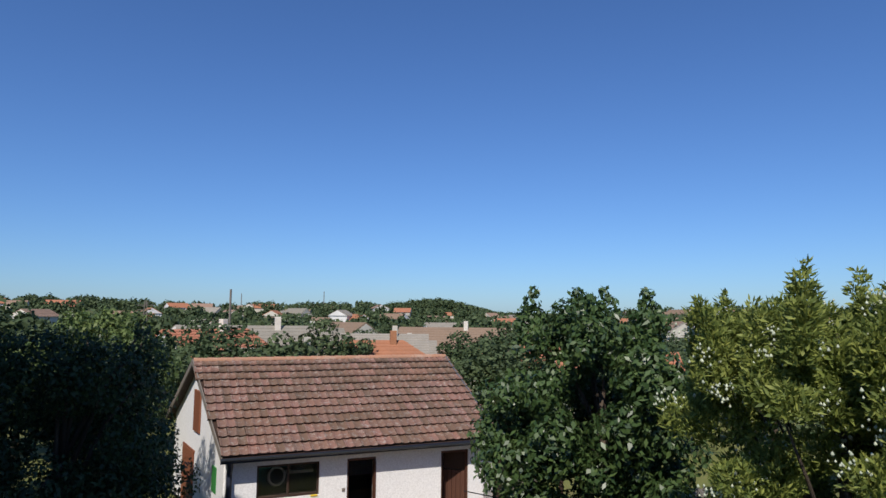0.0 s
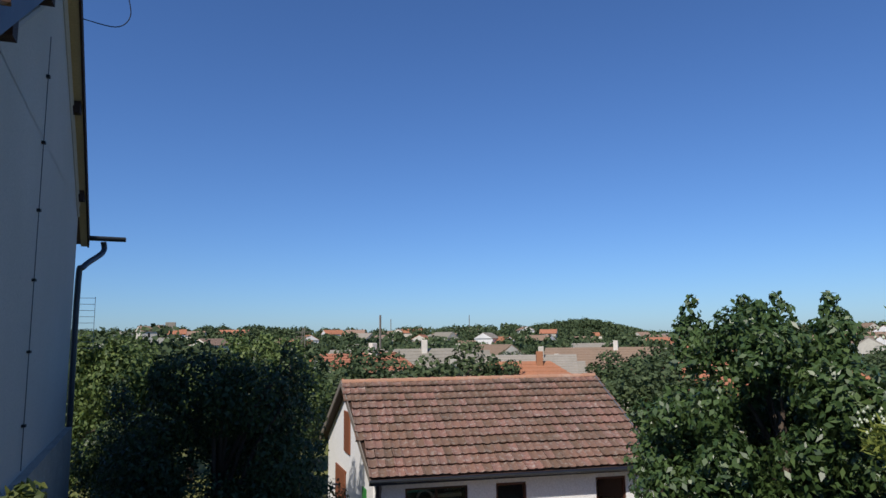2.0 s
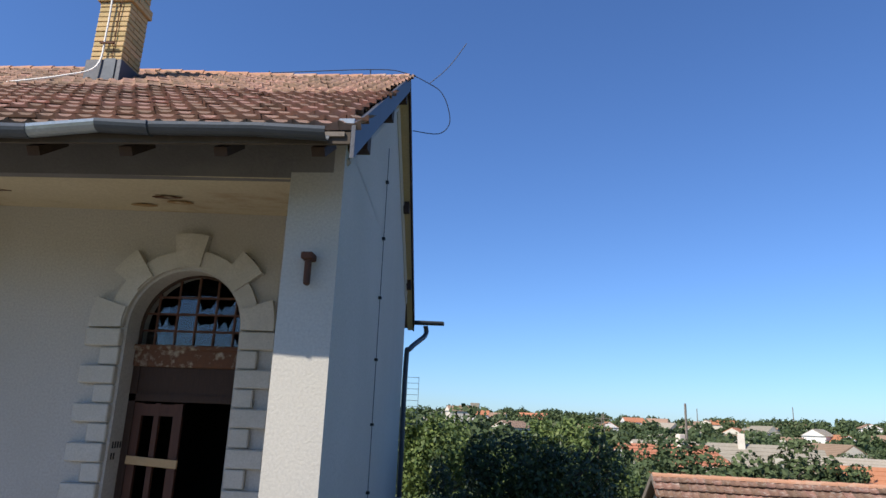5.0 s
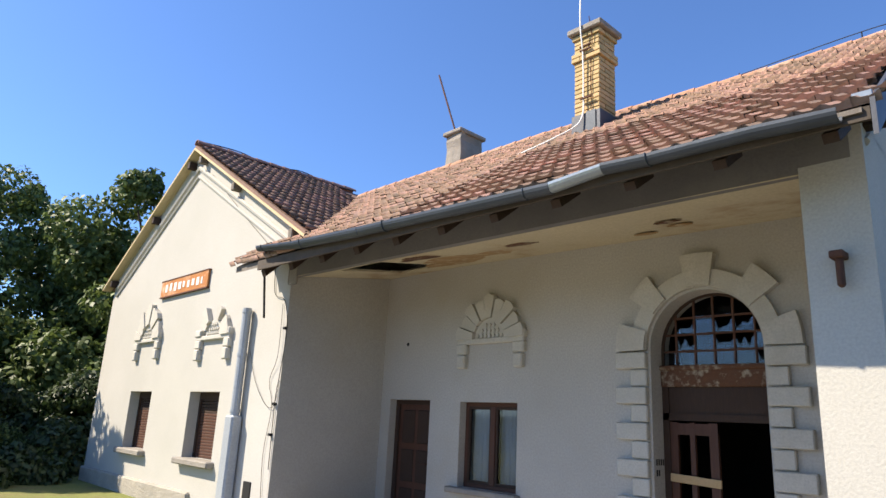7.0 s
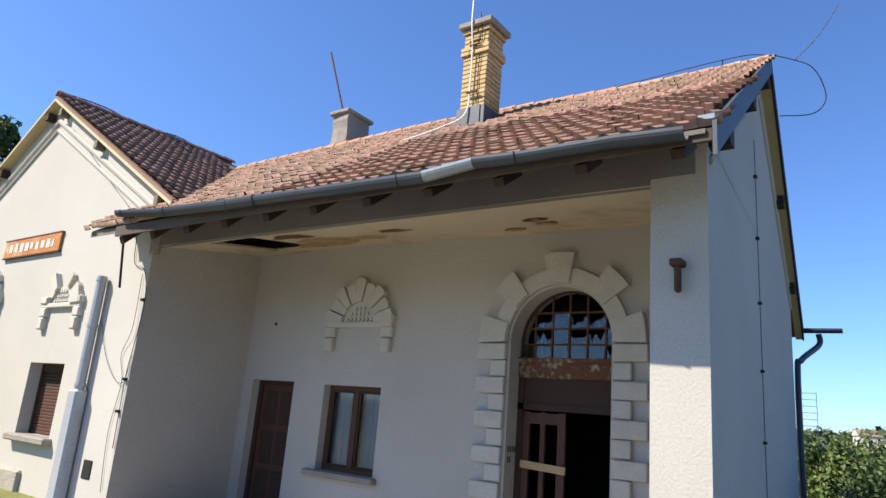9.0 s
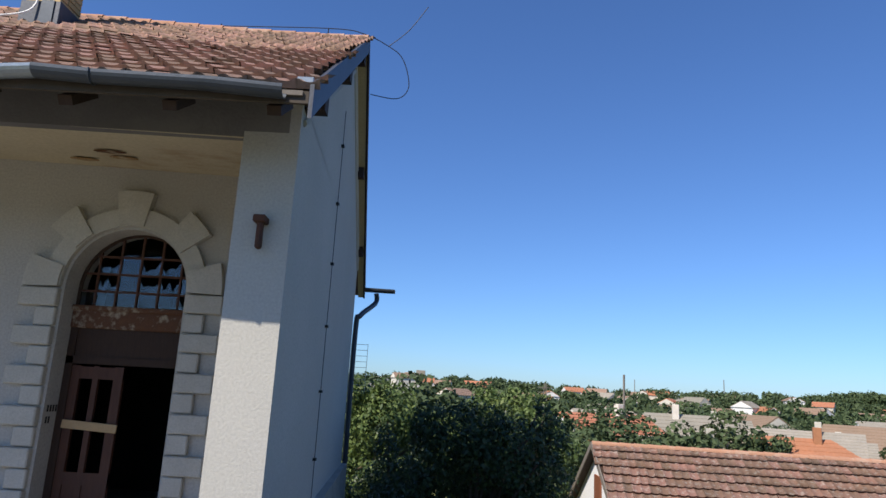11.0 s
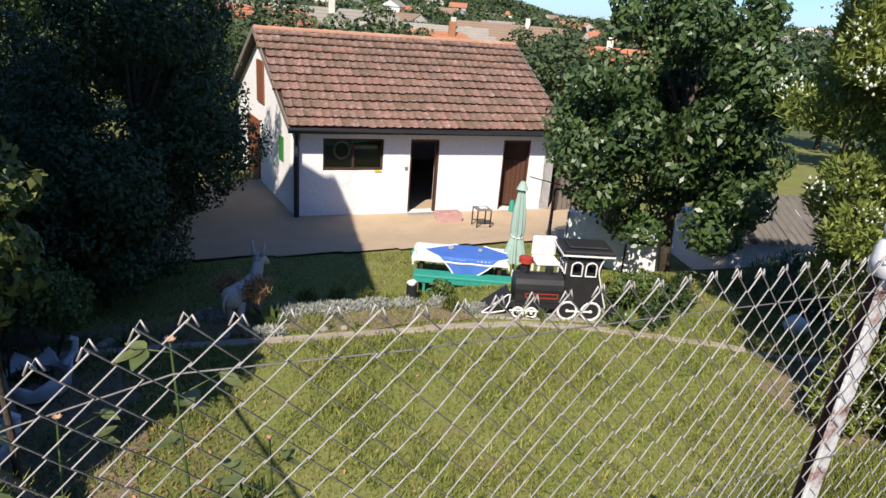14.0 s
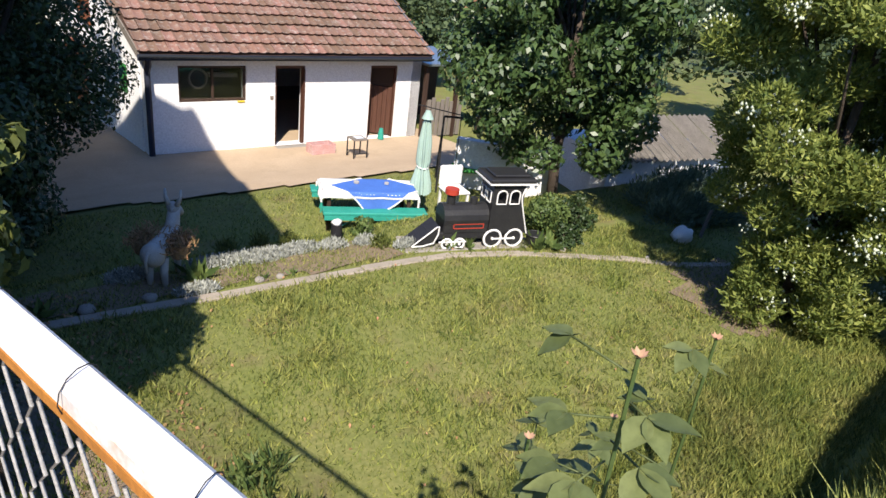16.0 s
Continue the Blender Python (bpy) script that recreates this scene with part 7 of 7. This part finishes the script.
# black-and-white wire chair beside the locomotive
wc = thing("garden_chair", "white garden chair with patterned cushion", "chair", Matrix.Translation((7.15, 8.9, ground_z(7.15, 8.9))) @ Matrix.Rotation(radians(-20), 4, "Z"))
part("seat", boxed((-0.22, -0.22, 0.40), (0.22, 0.22, 0.45), 0.02), LACE, wc)
part("backrest", boxed((-0.22, 0.18, 0.45), (0.22, 0.23, 0.82), 0.03), LACE, wc)
for x in (-0.18, 0.18):
    for y in (-0.18, 0.18):
        part("leg", boxed((x - 0.02, y - 0.02, 0), (x + 0.02, y + 0.02, 0.40)), WHITE, wc)

# stool and pink tub by the shed
so = thing("stool", "dark metal stool with worn top", "stool", Matrix.Translation((9.0, 14.0, ground_z(9.0, 14.0) + 0.05)) @ Matrix.Rotation(radians(-10), 4, "Z"))
part("seat", boxed((-0.2, -0.2, 0.46), (0.2, 0.2, 0.49), 0.01), GREYW, so)
part("cushion", boxed((-0.09, -0.1, 0.49), (0.12, 0.08, 0.51), 0.01), BLUEW, so)
for x in (-0.18, 0.18):
    for y in (-0.18, 0.18):
        part("leg", boxed((x - 0.013, y - 0.013, 0), (x + 0.013, y + 0.013, 0.46)), BLACK, so)
for y in (-0.18, 0.18):
    part("rung", boxed((-0.17, y - 0.01, 0.12), (0.17, y + 0.01, 0.14)), BLACK, so)
tub = thing("trough", "faded pink plastic trough beside the wall", "trough", Matrix.Translation((8.45, 14.75, ground_z(8.45, 14.75) + 0.05)) @ Matrix.Rotation(radians(-6), 4, "Z"))
bm = wall_grid(bmesh.new(), [-0.32, -0.29, 0.29, 0.32], [-0.17, -0.14, 0.14, 0.17], 0.03, 0.24, [(-0.29, 0.29, -0.14, 0.14)], lambda x, y, z: (x, z, y))
part("side", bm, PINK, tub)
part("base", boxed((-0.32, -0.17, 0), (0.32, 0.17, 0.03)), PINK, tub)
gc = thing("watering_can", "small green watering can by the doorway", "can", SM @ Matrix.Translation((6.02, -0.10, 0.02)))
part("body", tubed([(0, 0, 0), (0, 0, 0.2), (0, 0, 0.3)], 0.09, 10, 0.05), GREENP, gc)
# lean-to beside the shed, fence boards, low wall with sheet roof
lt = thing("lean_to", "dark wooden lean-to with flat sheet roof", "shed", SM)
part("roof", boxed((SLN + 0.02, -0.3, 2.02), (SLN + 2.3, 2.6, 2.09), 0.01), ZINC_L, lt)
for x in (SLN + 0.1, SLN + 1.2, SLN + 2.2):
    part("post", boxed((x - 0.05, -0.2, -0.1), (x + 0.05, -0.1, 2.02)), WOOD, lt)
part("back_wall", boxed((SLN + 0.02, 2.3, -0.1), (SLN + 2.3, 2.4, 2.02)), WOOD, lt)
for k in range(9):
    part("board", boxed((SLN + 0.08 + k * 0.16, -0.14, 0.0), (SLN + 0.21 + k * 0.16, -0.11, 1.0 + 0.06 * (k % 3)), 0.004), GREYW, lt)
gw = thing("garden_wall", "low whitewashed garden wall", "wall")
bm = bmesh.new()
prism(bm, [(9.0, 10.7), (10.3, 9.0), (10.5, 9.15), (9.2, 10.85)], -3.4, -2.05, lambda u, v, w: (u, v, w))
part("wall", bm, LIME, gw)
lo = thing("low_outbuilding", "low whitewashed outbuilding with grey sheet roof", "shed")
bm = bmesh.new()
prism(bm, [(11.0, 8.2), (14.3, 7.0), (15.0, 9.2), (11.8, 10.3)], -3.5, -2.0, lambda u, v, w: (u, v, w))
part("wall", bm, LIME, lo)
a, b, c, d = Vector((10.7, 8.05, -2.02)), Vector((14.5, 6.75, -1.98)), Vector((15.0, 8.2, -1.4)), Vector((11.2, 9.4, -1.42))
for k in range(6):
    p, q = a.lerp(b, k / 6), a.lerp(b, (k + 0.97) / 6)
    r, s = d.lerp(c, (k + 0.97) / 6), d.lerp(c, k / 6)
    bm = bmesh.new()
    n = 8
    lo_r, hi_r = [], []
    for i in range(n + 1):
        h = Vector((0, 0, 0.025 * math.cos(i * math.pi)))
        lo_r.append(bm.verts.new(p.lerp(q, i / n) + h))
        hi_r.append(bm.verts.new(s.lerp(r, i / n) + h))
    for i in range(n):
        bm.faces.new((lo_r[i], lo_r[i + 1], hi_r[i + 1], hi_r[i]))
    res = bmesh.ops.solidify(bm, geom=bm.faces[:], thickness=0.012)
    part("roof_sheet", bm, CONC, lo)

# ---- stump and cut-tyre planters by the house ----
sp = thing("tree_stump", "tall grey rotten tree stump with deep cracks", "stump")
bm = bmesh.new()
rows = []
for j in range(9):
    z = -2.6 + 1.3 * j / 8
    rr = 0.30 + 0.08 * (1 - j / 8) ** 2
    rows.append([bm.verts.new((-1.02 + rr * (1 + 0.16 * noise.noise((math.cos(t) * 3, math.sin(t) * 3, z * 0.8))) * math.cos(t) * (1 + 0.06 * math.sin(13 * t)), 7.15 + rr * math.sin(t) * (1 + 0.06 * math.sin(13 * t)), z + (0.06 * noise.noise((math.cos(t) * 4, math.sin(t) * 4, 0)) if j == 8 else 0))) for t in np.linspace(0, math.tau, 41)[:-1]])
for p, q in zip(rows, rows[1:]):
    for i in range(40):
        bm.faces.new((p[i], p[(i + 1) % 40], q[(i + 1) % 40], q[i]))
bm.faces.new(rows[-1])
part("stump", bm, GREYW, sp)


def tyre_planter(x, y, r, turn, label):
    t = thing("tyre_planter", label, "planter", Matrix.Translation((x, y, ground_z(x, y) + 0.02)) @ Matrix.Rotation(radians(turn), 4, "Z"), group="tyre planters")
    bm = bmesh.new()
    rows = []
    n = 32
    for i in range(n):
        a = math.tau * i / n
        flare = 1 + 0.10 * math.cos(8 * a)
        rows.append([bm.verts.new((rr * flare ** w * math.cos(a), rr * flare ** w * math.sin(a), z + 0.06 * math.cos(8 * a) * w)) for rr, z, w in ((r * 0.75, 0.0, 0), (r * 0.98, 0.05, 0), (r, 0.16, 0), (r * 1.1, 0.25, 1), (r * 1.02, 0.245, 1), (r * 0.88, 0.15, 0), (r * 0.7, 0.05, 0))])
    for i in range(n):
        for k in range(6):
            bm.faces.new((rows[i][k], rows[(i + 1) % n][k], rows[(i + 1) % n][k + 1], rows[i][k + 1]))
    part("tyre", bm, BLUEW, t, smooth=True)
    bm = bmesh.new()
    bmesh.ops.create_cone(bm, cap_ends=True, segments=20, radius1=r * 0.72, radius2=r * 0.8, depth=0.14, matrix=Matrix.Translation((0, 0, 0.08)))
    part("soil", bm, EARTH, t)
    tube_pts = [(r * 0.9, 0, 0.2), (r * 1.25, 0, 0.32), (r * 1.3, 0, 0.46), (r * 1.12, 0, 0.5)]
    part("swan_neck", tubed(tube_pts, 0.045, 8, 0.03), BLUEW, t)


tyre_planter(-0.5, 7.75, 0.36, 25, "white painted planter cut from a tyre")
tyre_planter(-1.02, 6.6, 0.36, -10, "white painted planter cut from an old tyre")
for k, (x, y, n) in enumerate(((-1.02, 6.6, 40), (-0.5, 7.75, 24))):
    tuft("planter_plant", "wilted green plant growing in the tyre", x, y, 0.2, 0.2, 0.2, n * 6, 0.22, 0.02, LEAF_D, 300 + k, 0.7)
# fallen leaves and petals on the lawn
rng = np.random.default_rng(44)
for name, label, n, x0, x1, y0, y1, material, size in (("fallen_leaves", "scattered dry brown leaves on the soil", 900, -0.95, 1.1, 5.2, 9.0, DRY, 0.035), ("fallen_leaves", "few dry leaves scattered over the lawn", 160, 0.5, 9.0, 4.0, 8.2, DRY, 0.03)):
    x, y = rng.uniform(x0, x1, n), rng.uniform(y0, y1, n)
    p = np.stack([x, y, np.array([ground_z(a, b) for a, b in zip(x, y)]) + 0.035], 1)
    v, f = leaves(p, np.tile([0, 0, 1.0], (n, 1)), size * 1.5, size, rng)
    tagged(arrays(name, v, f, material), label, "leaves", kind="stuff")


# ---- fence, post and railing at the top of the bank ----
FP = [Vector(p) for p in ((-0.62, 1.53, 0.87), (-0.3, 1.44, 0.955), (0.07, 1.36, 1.085), (0.3, 1.33, 1.155), (0.7, 1.24, 1.165), (1.3, 1.20, 1.165), (2.0, 1.17, 1.13), (4.5, 0.85, 1.13))]
fence = thing("chain_link_fence", "sagging galvanised chain-link fence with hooked wire tips", "fence")
pitch = 0.039
col_mesh = []
for flip in (1, -1):
    pts = [Vector((-flip * pitch * 0.1, 0.004, -0.012)), Vector((-flip * pitch * 0.35, 0.002, 0.012))]
    for j in range(34):
        s = 1 if j % 2 else -1
        pts.append(Vector((flip * s * (pitch * 0.5 + 0.002), 0.0035 * s * flip, -j * 0.041)))
    bm = bmesh.new()
    tube(bm, pts, 0.0021, 5)
    me = link_mesh("wire", bm, WIRE, True)
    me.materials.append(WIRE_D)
    # shade painted per segment: the spiral's far side darker, its near side bright
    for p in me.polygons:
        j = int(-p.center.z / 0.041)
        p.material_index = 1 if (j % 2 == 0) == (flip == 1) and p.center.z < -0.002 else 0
    col_mesh.append(me)


def along(path, d):
    for p, q in zip(path, path[1:]):
        l = (q - p).length
        if d <= l or q == path[-1]:
            return p.lerp(q, min(1.0, d / l)), (q - p)
        d -= l


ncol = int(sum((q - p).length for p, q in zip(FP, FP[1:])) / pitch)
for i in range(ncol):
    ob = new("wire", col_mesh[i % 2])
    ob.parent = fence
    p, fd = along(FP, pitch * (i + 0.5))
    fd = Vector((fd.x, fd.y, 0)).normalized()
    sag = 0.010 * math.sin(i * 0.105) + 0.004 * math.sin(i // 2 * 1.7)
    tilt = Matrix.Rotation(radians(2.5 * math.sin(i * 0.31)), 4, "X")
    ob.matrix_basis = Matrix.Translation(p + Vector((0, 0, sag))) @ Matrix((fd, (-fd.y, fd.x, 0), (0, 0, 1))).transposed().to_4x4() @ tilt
for z in (-0.085, -0.62, -1.12):
    part("line_wire", tubed([p + Vector((0, 0.006, z - 0.008 * (k % 2))) for k, p in enumerate(FP)], 0.0018, 5), WIRE_D, fence)
PX = Vector((2.03, 1.18, 0))
post = thing("fence_post", "white painted rusty fence post with porcelain cap", "post")
mP = Matrix.Translation((PX.x, PX.y, 0)) @ Matrix.Rotation(radians(4), 4, "Y")
part("angle_iron", boxed((-0.035, -0.006, -1.6), (0.035, 0.006, 1.11), 0.002, mP), mat("white paint on rust", (0.66, 0.64, 0.62), (0.5, 0.47, 0.45), 0.7, 14, 60, 0.3, stain=(0.2, 0.08, 0.05), stain_amount=1.0, stain_scale=14), post)
part("angle_iron", boxed((0.023, 0.006, -1.6), (0.035, 0.06, 1.10), 0.002, mP), RUST, post)
bm = bmesh.new()
prof = [(0.0, 1.41), (0.035, 1.405), (0.052, 1.39), (0.056, 1.37), (0.05, 1.352), (0.036, 1.345), (0.036, 1.335), (0.05, 1.325), (0.062, 1.295), (0.066, 1.25), (0.068, 1.19), (0.05, 1.185), (0.02, 1.19)]
rows = []
for i in range(24):
    a = math.tau * i / 24
    rows.append([bm.verts.new((PX.x + 0.065 + 0.78 * r * math.cos(a), PX.y + 0.78 * r * math.sin(a), 1.08 + (z - 1.185) * 0.70)) for r, z in prof[1:]])
for i in range(24):
    for k in range(len(prof) - 2):
        bm.faces.new((rows[i][k], rows[(i + 1) % 24][k], rows[(i + 1) % 24][k + 1], rows[i][k + 1]))
bm.faces.new([r[0] for r in rows])
part("porcelain_cap", bm, mat("white porcelain", (0.8, 0.8, 0.8), (0.74, 0.74, 0.75), 0.35, 4, 30, 0.05, spec=0.5), post, "white porcelain insulator cap", smooth=True)
rail = thing("railing", "white painted steel railing flaking to rust", "railing")
RP = mat("flaking white paint", (0.78, 0.77, 0.75), (0.70, 0.69, 0.67), 0.6, 3, 40, 0.2, stain=(0.42, 0.20, 0.06), stain_amount=0.75, stain_scale=7)
ra, rb = Vector((-0.87, 1.6, 1.237)), Vector((-1.3, 5.38, 1.11))
rd = (rb - ra).normalized()
rs = rd.cross(Vector((0, 0, 1))).normalized()
bm = bmesh.new()
mR = Matrix((rd, rs, rd.cross(rs) * -1)).transposed().to_4x4()
box(bm, (0, -0.016, -0.014), ((rb - ra).length, 0.016, 0.014), 0.005, Matrix.Translation(ra) @ mR)
part("top_rail", bm, RP, rail)
part("rust_edge", boxed((0, -0.0175, -0.018), ((rb - ra).length, -0.010, -0.007), 0.0, Matrix.Translation(ra) @ mR), mat("orange rust", (0.42, 0.17, 0.03), (0.3, 0.11, 0.03), 0.85, 10, 60, 0.3), rail)
for t in (0.02, 0.98):
    p = ra.lerp(rb, t)
    part("post", boxed((p.x - 0.02, p.y - 0.02, ground_z(p.x, p.y) - 0.2), (p.x + 0.02, p.y + 0.02, p.z - 0.016), 0.004), RP, rail)
for k in range(5):
    p = ra.lerp(rb, 0.04 + 0.045 * k)
    part("wire_tie", tubed([p + rs * 0.021 * math.cos(t) + Vector((0, 0, 0.019 * math.sin(t))) + rd * 0.01 * math.cos(t) for t in np.linspace(0, math.tau, 13)], 0.0006, 4), BLACKW, rail)
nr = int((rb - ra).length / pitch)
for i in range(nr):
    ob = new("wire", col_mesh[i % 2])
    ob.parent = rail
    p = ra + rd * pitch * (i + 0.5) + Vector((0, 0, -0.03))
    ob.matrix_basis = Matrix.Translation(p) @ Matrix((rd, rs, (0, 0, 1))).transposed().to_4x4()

# ---- rose shoots behind the fence ----
ROSE = mat("rose leaf", (0.13, 0.16, 0.055), (0.18, 0.21, 0.08), 0.5, 8, 40, 0, island=0.25, trans=0.3)
PETAL = mat("faded petals", (0.38, 0.20, 0.13), (0.42, 0.30, 0.18), 0.8, 20, 60, 0, island=0.2)


def rose(x, y, z1, seed, label, n=14, bud=True):
    rng = np.random.default_rng(seed)
    r = thing("rose_shoot", label, "plant", group="rose shoots")
    z0 = ground_z(x, y)
    pts = [Vector((x + 0.03 * math.sin(3 * t + seed), y + 0.03 * math.cos(2 * t + seed), z0 + (z1 - z0) * t)) for t in np.linspace(0, 1, 8)]
    part("stem", tubed(pts, 0.006, 6, 0.0035), LEAF_M, r)
    for k in range(n):
        t = 1 - 0.75 * k / n
        c = Vector((x, y, z0 + (z1 - z0) * t - 0.05))
        a = rng.uniform(0, math.tau)
        out = Vector((math.cos(a), math.sin(a), rng.uniform(0.0, 0.4)))
        tip = c + out * rng.uniform(0.07, 0.12)
        bm = bmesh.new()
        tube(bm, [c, tip], 0.002, 4)
        for off in (-0.9, 0.0, 0.9):
            d = Vector((math.cos(a + off), math.sin(a + off), 0.1 + rng.uniform(-0.5, 0.2)))
            s = d.cross(Vector((0, 0, 1))).normalized()
            L, W = rng.uniform(0.05, 0.085), 0.023
            up = s.cross(d).normalized()
            rows = []
            for q in np.linspace(0, 1, 6):
                w = W * math.sin(math.pi * min(0.98, max(0.04, q ** 0.8)))
                m = tip + d * L * q - up * 0.02 * q * q
                rows.append([bm.verts.new(m - s * w + up * 0.004), bm.verts.new(m), bm.verts.new(m + s * w + up * 0.004)])
            for p, q in zip(rows, rows[1:]):
                for i in range(2):
                    bm.faces.new((p[i], p[i + 1], q[i + 1], q[i]))
        part("leaf", bm, ROSE, r, smooth=True)
    if bud:
        bm = bmesh.new()
        top = pts[-1]
        for k in range(7):
            a = k * 2.4
            d = Vector((math.cos(a), math.sin(a), 0.9)).normalized()
            s = Vector((-math.sin(a), math.cos(a), 0))
            vs = [top, top + d * 0.010 - s * 0.006, top + d * 0.02, top + d * 0.010 + s * 0.006]
            bm.faces.new([bm.verts.new(v) for v in vs])
        part("withered_flower", bm, PETAL, r, "withered pinkish rose head")


rose(0.37, 1.89, 0.85, 1, "thin rose shoot with a withered head", 10)
rose(-0.15, 1.82, 1.04, 2, "leafy rose shoot with a withered pink head", 26)
rose(0.08, 2.10, 0.54, 3, "leafy green rose shoot on the bank", 16)
rose(-0.40, 2.43, 0.22, 4, "low rose shoot with faded flowers", 14)
rose(-0.55, 2.78, -0.03, 5, "low rose shoot with faded flowers", 12)
rose(0.65, 2.18, 0.27, 6, "leafy green rose shoot on the bank", 12)
for k in range(14):
    rng = random.Random(500 + k)
    x, y = rng.uniform(-0.4, 1.6), rng.uniform(3.9, 5.2)
    tuft("weed", "wild green weeds growing on the bank", x, y, 0.18, 0.18, 0.15, 60, 0.2, 0.014, LEAF_M, 400 + k, 0.6)
